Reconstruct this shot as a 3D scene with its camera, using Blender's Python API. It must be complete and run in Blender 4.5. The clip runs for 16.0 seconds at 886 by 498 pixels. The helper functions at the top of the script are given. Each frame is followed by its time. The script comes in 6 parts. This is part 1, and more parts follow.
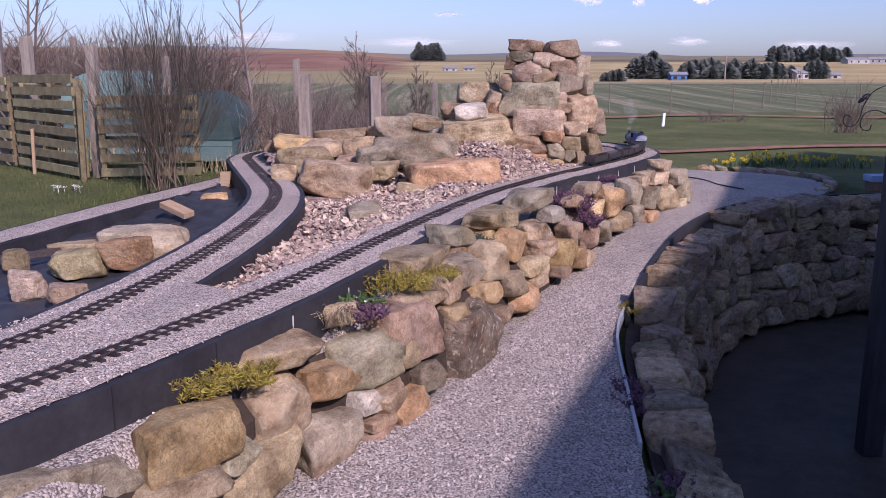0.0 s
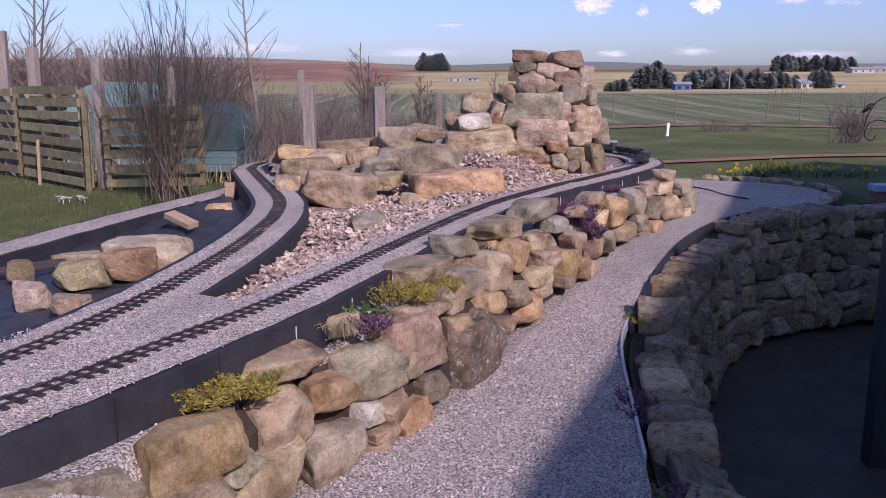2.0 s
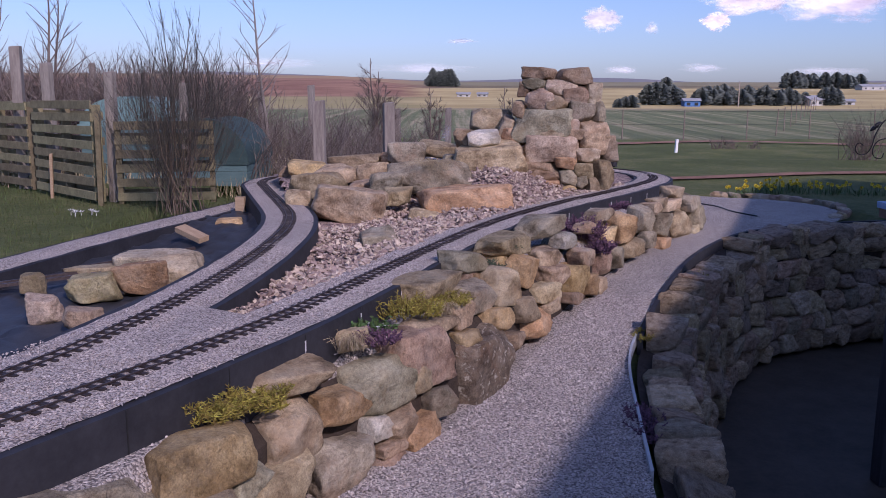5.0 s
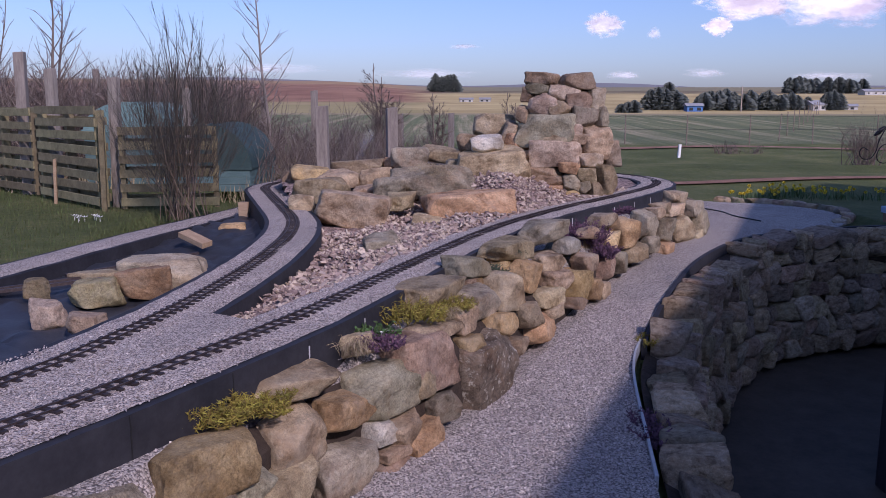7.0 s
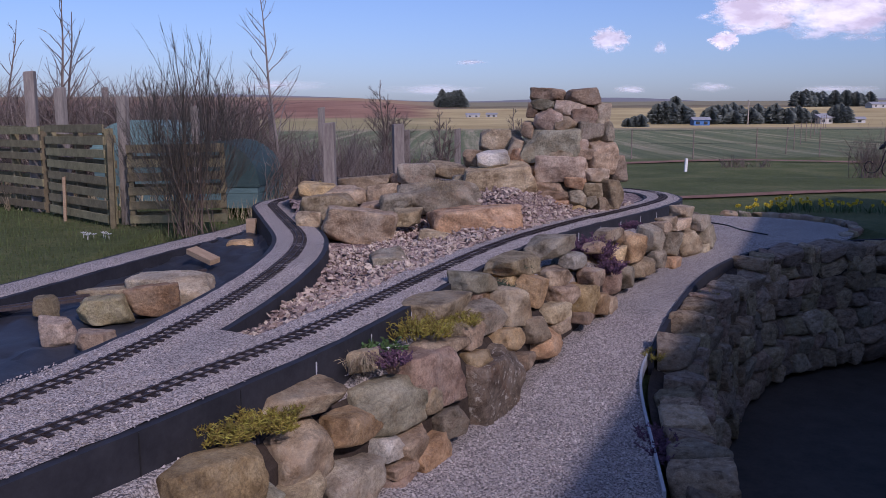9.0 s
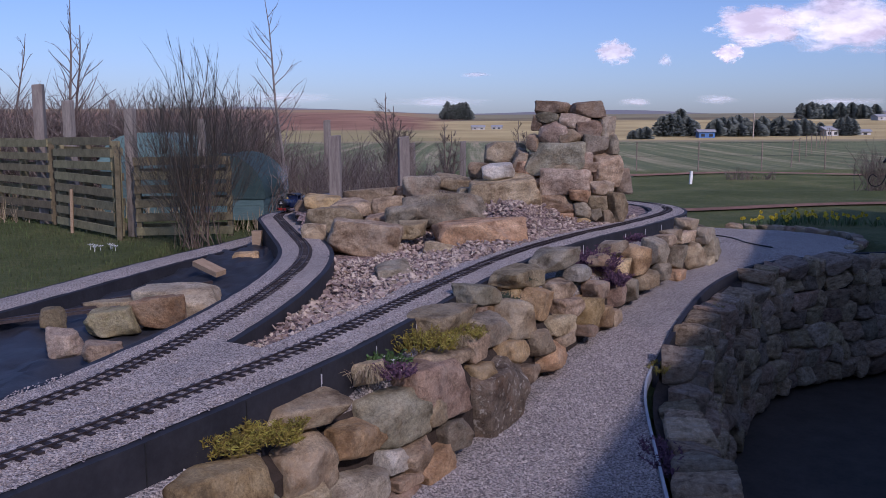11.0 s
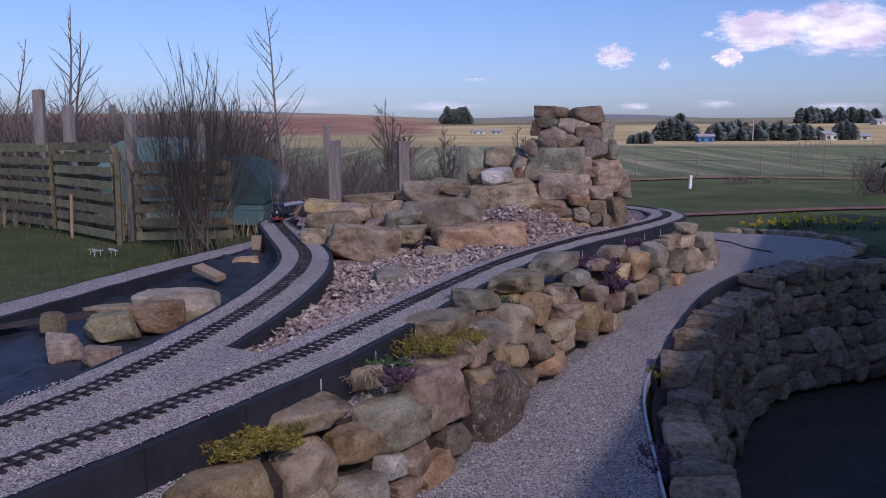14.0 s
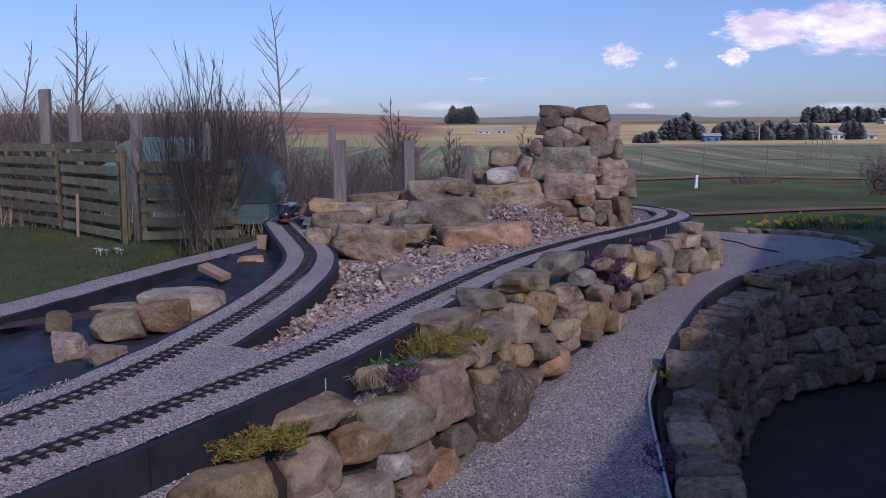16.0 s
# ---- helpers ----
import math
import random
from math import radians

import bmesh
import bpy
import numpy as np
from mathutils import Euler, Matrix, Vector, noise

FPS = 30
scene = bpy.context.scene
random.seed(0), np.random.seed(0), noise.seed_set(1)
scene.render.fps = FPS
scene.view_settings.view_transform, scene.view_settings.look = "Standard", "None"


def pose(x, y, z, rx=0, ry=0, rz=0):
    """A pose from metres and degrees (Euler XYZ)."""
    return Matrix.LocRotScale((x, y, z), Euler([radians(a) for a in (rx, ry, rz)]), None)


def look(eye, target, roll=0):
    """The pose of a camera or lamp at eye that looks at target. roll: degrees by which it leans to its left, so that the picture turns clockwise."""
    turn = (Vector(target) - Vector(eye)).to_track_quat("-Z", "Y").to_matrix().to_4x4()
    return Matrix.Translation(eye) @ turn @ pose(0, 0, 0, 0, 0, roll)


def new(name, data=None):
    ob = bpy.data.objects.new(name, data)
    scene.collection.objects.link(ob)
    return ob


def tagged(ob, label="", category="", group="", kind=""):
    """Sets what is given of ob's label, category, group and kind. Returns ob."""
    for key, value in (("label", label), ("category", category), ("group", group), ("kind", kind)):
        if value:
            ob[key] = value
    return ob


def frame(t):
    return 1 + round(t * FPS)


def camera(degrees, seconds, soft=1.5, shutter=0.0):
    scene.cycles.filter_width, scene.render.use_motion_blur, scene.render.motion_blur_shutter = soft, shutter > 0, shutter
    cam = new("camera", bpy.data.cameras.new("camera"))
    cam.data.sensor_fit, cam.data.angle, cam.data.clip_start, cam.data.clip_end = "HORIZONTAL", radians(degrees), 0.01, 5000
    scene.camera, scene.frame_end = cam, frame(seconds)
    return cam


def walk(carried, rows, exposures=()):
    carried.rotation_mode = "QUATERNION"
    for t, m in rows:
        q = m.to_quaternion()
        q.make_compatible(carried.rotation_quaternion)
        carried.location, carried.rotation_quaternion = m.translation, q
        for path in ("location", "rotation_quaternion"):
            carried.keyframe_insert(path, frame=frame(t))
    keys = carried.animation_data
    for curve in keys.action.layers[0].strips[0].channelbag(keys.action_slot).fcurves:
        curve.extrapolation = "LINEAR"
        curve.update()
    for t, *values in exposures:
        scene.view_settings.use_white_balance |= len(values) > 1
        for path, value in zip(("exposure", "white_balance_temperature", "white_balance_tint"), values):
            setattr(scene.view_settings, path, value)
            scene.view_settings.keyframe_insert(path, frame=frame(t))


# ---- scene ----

# ---- camera and its walk ----
cam = camera(55.2, 16.0, soft=0.7)
WALK = [
    (0, pose(-0.0000, 0.0000, 1.5000, 78.104, 0.000, 0.000)),
    (0.5, pose(-0.0096, 0.0110, 1.4982, 78.316, 0.020, -0.599)),
    (1, pose(-0.0122, 0.0156, 1.4992, 78.535, 0.050, -0.419)),
    (1.5, pose(-0.0054, 0.0091, 1.5002, 78.607, 0.068, 0.055)),
    (2, pose(0.0056, 0.0021, 1.5029, 78.772, 0.117, 0.293)),
    (2.5, pose(0.0096, -0.0051, 1.5056, 79.004, 0.023, 0.268)),
    (3, pose(0.0031, -0.0229, 1.5082, 79.361, -0.054, 0.610)),
    (3.5, pose(0.0030, -0.0206, 1.5079, 79.558, -0.098, 0.828)),
    (4, pose(0.0055, -0.0269, 1.5105, 79.689, -0.081, 0.912)),
    (6.5, pose(-0.0008, -0.0168, 1.5099, 79.956, -0.169, 0.889)),
    (7, pose(-0.0013, -0.0186, 1.5088, 80.131, -0.052, 1.082)),
    (7.5, pose(0.0016, -0.0229, 1.5109, 80.238, 0.127, 1.181)),
    (8, pose(0.0043, -0.0329, 1.5146, 80.342, 0.253, 1.373)),
    (8.5, pose(0.0049, -0.0360, 1.5162, 80.804, 0.297, 1.534)),
    (9, pose(0.0056, -0.0378, 1.5155, 81.152, 0.310, 1.532)),
    (11.5, pose(0.0082, -0.0602, 1.5230, 82.087, 0.280, 1.928)),
    (12, pose(0.0070, -0.0586, 1.5224, 82.189, 0.295, 1.836)),
    (12.5, pose(0.0077, -0.0629, 1.5237, 82.247, 0.392, 1.895)),
    (13, pose(0.0084, -0.0662, 1.5244, 82.254, 0.448, 2.068)),
    (13.5, pose(0.0099, -0.0696, 1.5251, 82.219, 0.386, 2.116)),
    (14, pose(0.0116, -0.0693, 1.5274, 82.256, 0.304, 1.870)),
    (14.5, pose(0.0128, -0.0707, 1.5293, 82.324, 0.286, 1.757)),
    (15, pose(0.0124, -0.0688, 1.5300, 82.311, 0.227, 1.761)),
    (15.5, pose(0.0146, -0.0622, 1.5270, 82.303, 0.289, 1.898)),
    (16, pose(0.0140, -0.0632, 1.5261, 82.226, 0.314, 2.239)),
]
walk(cam, WALK, [(0, 0.25, 5600, 40), (1.5, 0.22, 5580, 39), (2.5, 0.18, 5540, 38), (4, 0.13, 5470, 38), (7, 0.05, 5420, 37), (8, -0.02, 5400, 36), (9, -0.16, 5370, 35), (11.5, -0.10, 5340, 33), (16, -0.08, 5330, 33)])

# ---- daylight ----
SUN = Vector((0.50, -0.85, 0.70)).normalized()
world = bpy.data.worlds.new("daylight")
scene.world = world
world.use_nodes = True
wn = world.node_tree.nodes
sky = wn.new("ShaderNodeTexSky")
sky.sky_type = "NISHITA"
sky.sun_disc = False
sky.sun_elevation = math.asin(SUN.z)
sky.sun_rotation = math.atan2(SUN.x, SUN.y)
sky.altitude = 60
sky.air_density, sky.dust_density, sky.ozone_density = 1.0, 1.2, 4.2
wn["Background"].inputs["Strength"].default_value = 0.112
world.node_tree.links.new(sky.outputs[0], wn["Background"].inputs["Color"])
sun_data = bpy.data.lights.new("sun", "SUN")
sun_data.energy, sun_data.angle, sun_data.color = 4.0, radians(1.1), (1.0, 0.85, 0.65)
sun = new("sun", sun_data)
sun.matrix_basis = look(SUN * 30, (0, 0, 0))


# ---- materials ----
def graph(name):
    m = bpy.data.materials.new(name)
    m.use_nodes = True
    nt = m.node_tree
    return m, nt.nodes, nt.links, nt.nodes["Principled BSDF"]


def noise_tex(n, l, scale, detail=6.0, rough=0.6, vec=None, space="Object"):
    if vec is None:
        tc = n.new("ShaderNodeTexCoord")
        vec = tc.outputs[space]
    t = n.new("ShaderNodeTexNoise")
    t.inputs["Scale"].default_value, t.inputs["Detail"].default_value, t.inputs["Roughness"].default_value = scale, detail, rough
    l.new(vec, t.inputs["Vector"])
    return t.outputs["Fac"]


def ramp(n, l, fac, stops):
    r = n.new("ShaderNodeValToRGB")
    els = r.color_ramp.elements
    while len(els) < len(stops):
        els.new(0.5)
    for e, (p, c) in zip(els, stops):
        e.position, e.color = p, (*c, 1) if len(c) == 3 else c
    l.new(fac, r.inputs[0])
    return r.outputs[0]


def mix(n, l, fac, a, b, mode="MIX"):
    x = n.new("ShaderNodeMix")
    x.data_type, x.blend_type = "RGBA", mode
    for sock, v in ((x.inputs[0], fac), (x.inputs[6], a), (x.inputs[7], b)):
        if isinstance(v, (int, float)):
            sock.default_value = v
        elif isinstance(v, tuple):
            sock.default_value = (*v, 1)
        else:
            l.new(v, sock)
    return x.outputs[2]


def calc(n, l, op, a, b=0.0):
    x = n.new("ShaderNodeMath")
    x.operation = op
    for sock, v in zip(x.inputs, (a, b)):
        if isinstance(v, (int, float)):
            sock.default_value = v
        else:
            l.new(v, sock)
    return x.outputs[0]


def relief(n, l, bsdf, height, strength, distance):
    b = n.new("ShaderNodeBump")
    b.inputs["Strength"].default_value, b.inputs["Distance"].default_value = strength, distance
    l.new(height, b.inputs["Height"])
    l.new(b.outputs[0], bsdf.inputs["Normal"])


def stone_mat(name, dark, mid, light, lichen=(0.33, 0.32, 0.28), lichen_amount=0.3, grain=1.0):
    """Rough field stone: broad tone, seams, speckle and lichen, each stone of its own shade."""
    m, n, l, b = graph(name)
    tc = n.new("ShaderNodeTexCoord")
    info = n.new("ShaderNodeObjectInfo")
    add = n.new("ShaderNodeVectorMath")
    add.operation = "ADD"
    off = n.new("ShaderNodeVectorMath")
    off.operation = "SCALE"
    comb = n.new("ShaderNodeCombineXYZ")
    for i in range(3):
        l.new(info.outputs["Random"], comb.inputs[i])
    l.new(comb.outputs[0], off.inputs[0])
    off.inputs["Scale"].default_value = 37.0
    l.new(tc.outputs["Object"], add.inputs[0])
    l.new(off.outputs[0], add.inputs[1])
    v = add.outputs[0]
    big = noise_tex(n, l, 7.0, 5, 0.62, v)
    mp = n.new("ShaderNodeMapping")
    mp.inputs["Scale"].default_value = (1.0, 1.0, 1.35)
    mp.inputs["Rotation"].default_value = (0.5, 0.6, 0.3)
    l.new(v, mp.inputs[0])
    seam = noise_tex(n, l, 9.0, 6, 0.65, mp.outputs[0])
    fine = noise_tex(n, l, 160.0 * grain, 4, 0.7, v)
    col = ramp(n, l, big, [(0.36, dark), (0.5, mid), (0.66, light)])
    col = mix(n, l, 0.4, col, ramp(n, l, seam, [(0.32, dark), (0.5, mid), (0.68, light)]))
    col = mix(n, l, 1.0, col, ramp(n, l, fine, [(0.3, (0.62, 0.6, 0.58)), (0.52, (1, 1, 1)), (0.75, (1.25, 1.24, 1.22))]), "MULTIPLY")
    grit = noise_tex(n, l, 55.0, 5, 0.75, v)
    col = mix(n, l, 0.8, col, ramp(n, l, grit, [(0.3, (0.5, 0.48, 0.46)), (0.5, (1, 1, 1)), (0.7, (1.38, 1.36, 1.32))]), "MULTIPLY")
    iron = noise_tex(n, l, 5.5, 7, 0.7, v)
    col = mix(n, l, calc(n, l, "MULTIPLY", ramp(n, l, iron, [(0.5, (0, 0, 0)), (0.66, (1, 1, 1))]), 0.45), col, mix(n, l, 0.5, mid, (0.42, 0.22, 0.08)))
    dust = noise_tex(n, l, 3.2, 8, 0.72, v)
    col = mix(n, l, calc(n, l, "MULTIPLY", ramp(n, l, dust, [(0.52, (0, 0, 0)), (0.7, (1, 1, 1))]), 0.55), col, mix(n, l, 0.6, light, (0.40, 0.38, 0.33)))
    spots = noise_tex(n, l, 24.0, 5, 0.75, v)
    col = mix(n, l, calc(n, l, "MULTIPLY", ramp(n, l, spots, [(0.56, (0, 0, 0)), (0.66, (1, 1, 1))]), lichen_amount), col, lichen)
    stain = noise_tex(n, l, 4.2, 8, 0.68, mp.outputs[0])
    col = mix(n, l, 0.85, col, ramp(n, l, stain, [(0.34, (0.36, 0.31, 0.26)), (0.47, (0.95, 0.93, 0.9)), (0.6, (1.05, 1.05, 1.05))]), "MULTIPLY")
    hs = n.new("ShaderNodeHueSaturation")
    hs.inputs["Saturation"].default_value = 0.96
    l.new(col, hs.inputs["Color"])
    l.new(calc(n, l, "ADD", calc(n, l, "MULTIPLY", info.outputs["Random"], 0.52), 0.66), hs.inputs["Value"])
    l.new(calc(n, l, "ADD", calc(n, l, "MULTIPLY", calc(n, l, "FRACT", calc(n, l, "MULTIPLY", info.outputs["Random"], 7.3)), 0.03), 0.485), hs.inputs["Hue"])
    l.new(hs.outputs[0], b.inputs["Base Color"])
    b.inputs["Roughness"].default_value = 0.88
    b.inputs["Specular IOR Level"].default_value = 0.3
    pit = noise_tex(n, l, 38.0, 6, 0.72, v)
    crack = n.new("ShaderNodeTexVoronoi")
    crack.feature = "DISTANCE_TO_EDGE"
    crack.inputs["Scale"].default_value = 9.0
    warp = n.new("ShaderNodeVectorMath")
    warp.operation = "MULTIPLY_ADD"
    wc = n.new("ShaderNodeCombineXYZ")
    for i in range(3):
        l.new(big, wc.inputs[i])
    l.new(wc.outputs[0], warp.inputs[0])
    warp.inputs[1].default_value = (0.4, 0.4, 0.4)
    l.new(v, warp.inputs[2])
    l.new(warp.outputs[0], crack.inputs["Vector"])
    ck = n.new("ShaderNodeMapRange")
    ck.inputs["From Max"].default_value = 0.03
    l.new(crack.outputs["Distance"], ck.inputs[0])
    hgt = calc(n, l, "ADD", calc(n, l, "MULTIPLY", seam, 0.6), calc(n, l, "MULTIPLY", fine, 0.10))
    hgt = calc(n, l, "ADD", hgt, calc(n, l, "MULTIPLY", pit, 0.55))
    hgt = calc(n, l, "ADD", hgt, calc(n, l, "MULTIPLY", ck.outputs[0], 0.07))
    relief(n, l, b, hgt, 0.9, 0.03)
    return m


STONES = [
    stone_mat("sandstone tan", (0.221, 0.163, 0.0954), (0.455, 0.351, 0.214), (0.676, 0.559, 0.369)),
    stone_mat("sandstone ochre", (0.299, 0.182, 0.0775), (0.546, 0.364, 0.179), (0.728, 0.546, 0.31), lichen_amount=0.2),
    stone_mat("grey whinstone", (0.195, 0.169, 0.113), (0.364, 0.325, 0.227), (0.546, 0.501, 0.369)),
    stone_mat("red sandstone", (0.22, 0.15, 0.098), (0.40, 0.292, 0.195), (0.57, 0.455, 0.32), lichen_amount=0.2),
    stone_mat("dark lichened granite", (0.075, 0.06, 0.042), (0.15, 0.12, 0.085), (0.28, 0.23, 0.165), (0.65, 0.624, 0.525), 0.7),
    stone_mat("pinkish sandstone", (0.265, 0.20, 0.138), (0.44, 0.352, 0.255), (0.62, 0.53, 0.395)),
    stone_mat("pale grey stone", (0.351, 0.325, 0.287), (0.546, 0.52, 0.442), (0.75, 0.702, 0.596)),
    stone_mat("pale buff sandstone", (0.364, 0.26, 0.155), (0.598, 0.455, 0.287), (0.75, 0.65, 0.453), lichen_amount=0.15),
    stone_mat("mossy boulder", (0.208, 0.169, 0.0895), (0.39, 0.325, 0.179), (0.546, 0.468, 0.298), (0.286, 0.286, 0.119), 0.5),
]


def gravel_mat(name, tones, size, bump=1.0, space="Object"):
    """Loose chippings: every chip its own tone, shade painted into the gaps between."""
    m, n, l, b = graph(name)
    tc = n.new("ShaderNodeTexCoord")
    vo = n.new("ShaderNodeTexVoronoi")
    vo.inputs["Scale"].default_value = 1.0 / size
    wob = noise_tex(n, l, 0.6 / size, 3, 0.5, tc.outputs[space])
    off = n.new("ShaderNodeVectorMath")
    off.operation = "ADD"
    sc = n.new("ShaderNodeVectorMath")
    sc.operation = "SCALE"
    cx = n.new("ShaderNodeCombineXYZ")
    l.new(wob, cx.inputs[0])
    l.new(wob, cx.inputs[1])
    l.new(cx.outputs[0], sc.inputs[0])
    sc.inputs["Scale"].default_value = size * 0.8
    l.new(tc.outputs[space], off.inputs[0])
    l.new(sc.outputs[0], off.inputs[1])
    l.new(off.outputs[0], vo.inputs["Vector"])
    sep = n.new("ShaderNodeSeparateColor")
    l.new(vo.outputs["Color"], sep.inputs[0])
    v2 = n.new("ShaderNodeTexVoronoi")
    v2.inputs["Scale"].default_value = 1.7 / size
    l.new(tc.outputs[space], v2.inputs["Vector"])
    sep2 = n.new("ShaderNodeSeparateColor")
    l.new(v2.outputs["Color"], sep2.inputs[0])
    stops = [(i / (len(tones) - 1), c) for i, c in enumerate(tones)]
    col = mix(n, l, 0.38, ramp(n, l, sep.outputs[0], stops), ramp(n, l, sep2.outputs[0], stops))
    # shade between chips is multiplied into the base colour
    gap_shade = ramp(n, l, calc(n, l, "MULTIPLY", vo.outputs["Distance"], calc(n, l, "ADD", 0.55, sep2.outputs[1])), [(0.42, (1, 1, 1)), (0.78, (0.32, 0.31, 0.32))])
    col = mix(n, l, 1.0, col, gap_shade, "MULTIPLY")
    broad = noise_tex(n, l, 2.2, 5, 0.6, tc.outputs[space])
    col = mix(n, l, 0.6, col, ramp(n, l, broad, [(0.3, (0.72, 0.70, 0.68)), (0.7, (1.12, 1.1, 1.1))]), "MULTIPLY")
    l.new(col, b.inputs["Base Color"])
    b.inputs["Roughness"].default_value = 0.9
    hgt = calc(n, l, "ADD", calc(n, l, "SUBTRACT", 1.0, vo.outputs["Distance"]), calc(n, l, "MULTIPLY", sep.outputs[1], 0.9))
    hgt = calc(n, l, "ADD", hgt, calc(n, l, "MULTIPLY", sep2.outputs[2], 0.5))
    relief(n, l, b, hgt, bump * 0.75, size * 0.9)
    return m


PINK = [(0.34, 0.29, 0.255), (0.58, 0.49, 0.425), (0.68, 0.60, 0.525), (0.56, 0.51, 0.455), (0.80, 0.73, 0.65), (0.46, 0.37, 0.31)]
M_BALLAST = gravel_mat("pink granite ballast", PINK, 0.0085)
M_PATH = gravel_mat("grey pink path gravel", [(0.27, 0.245, 0.225), (0.50, 0.45, 0.40), (0.62, 0.56, 0.505), (0.41, 0.38, 0.35), (0.73, 0.67, 0.61), (0.51, 0.435, 0.37)], 0.011)
M_RUBBLE_BED = gravel_mat("pink rubble bed", [(0.18, 0.12, 0.10), (0.40, 0.29, 0.25), (0.52, 0.40, 0.35), (0.34, 0.26, 0.23)], 0.03)


def plain_mat(name, a, c, scale=20.0, rough=0.7, bump=0.3, dist=0.01, metal=0.0, stretch=None, random_shade=0.0, island=0.0, spec=0.4):
    """Two tones broken by coarse and fine noise, with relief."""
    m, n, l, b = graph(name)
    tc = n.new("ShaderNodeTexCoord")
    v = tc.outputs["Object"]
    if stretch:
        mp = n.new("ShaderNodeMapping")
        mp.inputs["Scale"].default_value = stretch
        l.new(v, mp.inputs[0])
        v = mp.outputs[0]
    f1 = noise_tex(n, l, scale, 6, 0.65, v)
    f2 = noise_tex(n, l, scale * 7, 3, 0.7, v)
    f = calc(n, l, "ADD", calc(n, l, "MULTIPLY", f1, 0.7), calc(n, l, "MULTIPLY", f2, 0.3))
    col = ramp(n, l, f, [(0.34, a), (0.66, c)])
    if random_shade or island:
        src = n.new("ShaderNodeNewGeometry").outputs["Random Per Island"] if island else n.new("ShaderNodeObjectInfo").outputs["Random"]
        amt = island or random_shade
        hs = n.new("ShaderNodeHueSaturation")
        l.new(col, hs.inputs["Color"])
        l.new(calc(n, l, "ADD", calc(n, l, "MULTIPLY", src, amt), 1 - amt / 2), hs.inputs["Value"])
        l.new(calc(n, l, "ADD", calc(n, l, "MULTIPLY", src, amt * 0.06), 0.5 - amt * 0.03), hs.inputs["Hue"])
        col = hs.outputs[0]
    l.new(col, b.inputs["Base Color"])
    b.inputs["Roughness"].default_value, b.inputs["Metallic"].default_value = rough, metal
    b.inputs["Specular IOR Level"].default_value = spec
    relief(n, l, b, f, bump, dist)
    return m


M_TROUGH = plain_mat("black bitumen paint on block", (0.014, 0.0145, 0.019), (0.04, 0.04, 0.048), 5, 0.7, 0.5, 0.006)
M_SPLASH = plain_mat("lime run", (0.5, 0.5, 0.52), (0.65, 0.65, 0.66), 40, 0.9)
M_LINER = plain_mat("black pond liner", (0.022, 0.024, 0.03), (0.05, 0.054, 0.066), 6, 0.5, 0.3, 0.01)
M_RAIL = plain_mat("brown weathered rail", (0.055, 0.042, 0.04), (0.12, 0.095, 0.09), 60, 0.5, 0.2, 0.001, 0.5)
M_SLEEPER = plain_mat("dark brown plastic sleeper", (0.018, 0.013, 0.013), (0.045, 0.034, 0.033), 60, 0.65, 0.3, 0.001, random_shade=0.4)
M_CHIP = plain_mat("pink rock chip", (0.29, 0.22, 0.18), (0.56, 0.45, 0.375), 30, 0.9, 0.5, 0.004, island=0.9)
M_WOOD = plain_mat("weathered fence timber", (0.135, 0.115, 0.062), (0.29, 0.25, 0.14), 9, 0.85, 0.5, 0.004, stretch=(1.0, 1.0, 1.0), random_shade=0.5)
M_POST = plain_mat("grey weathered post", (0.16, 0.135, 0.115), (0.34, 0.30, 0.26), 7, 0.85, 0.6, 0.006, stretch=(4, 4, 0.5), random_shade=0.3)
M_NEWWOOD = plain_mat("sawn timber", (0.28, 0.195, 0.115), (0.46, 0.34, 0.22), 14, 0.75, 0.3, 0.002, stretch=(0.6, 5, 5))
M_DARKPOST = plain_mat("dark stained timber", (0.022, 0.020, 0.024), (0.055, 0.05, 0.055), 9, 0.75, 0.5, 0.003, stretch=(4, 4, 0.5))
M_IRON = plain_mat("black wrought iron", (0.012, 0.012, 0.015), (0.03, 0.03, 0.035), 60, 0.5, 0.2, 0.001, 0.6)
M_TEAL = plain_mat("pale teal painted boards", (0.07, 0.125, 0.13), (0.13, 0.21, 0.21), 6, 0.6, 0.3, 0.003, stretch=(0.6, 1, 5))
M_TEALROOF = plain_mat("teal roofing felt", (0.025, 0.05, 0.05), (0.055, 0.095, 0.09), 4, 0.7, 0.4, 0.004)
M_TWIG = plain_mat("brown bare twig", (0.105, 0.08, 0.065), (0.25, 0.20, 0.165), 20, 0.9, 0.3, 0.002, island=0.7)
M_TWIGRED = plain_mat("reddish hedge twig", (0.135, 0.105, 0.09), (0.32, 0.26, 0.22), 6, 0.9, 0.3, 0.002, island=0.8)
M_BROOM = plain_mat("dark broom stem", (0.05, 0.046, 0.036), (0.13, 0.115, 0.09), 12, 0.85, 0.3, 0.002, island=0.8)
M_STEM = plain_mat("bush bark", (0.10, 0.072, 0.05), (0.22, 0.17, 0.125), 20, 0.9, 0.4, 0.003, island=0.5)
M_BARKPALE = plain_mat("pale birch bark", (0.15, 0.13, 0.11), (0.30, 0.265, 0.235), 12, 0.85, 0.3, 0.002)
M_GRASS = plain_mat("lawn grass blade", (0.05, 0.075, 0.02), (0.12, 0.145, 0.045), 5, 0.8, 0.1, 0.001, island=0.8)
M_DEADGRASS = plain_mat("dead straw grass", (0.27, 0.21, 0.12), (0.48, 0.40, 0.26), 9, 0.85, 0.1, 0.001, island=0.6)
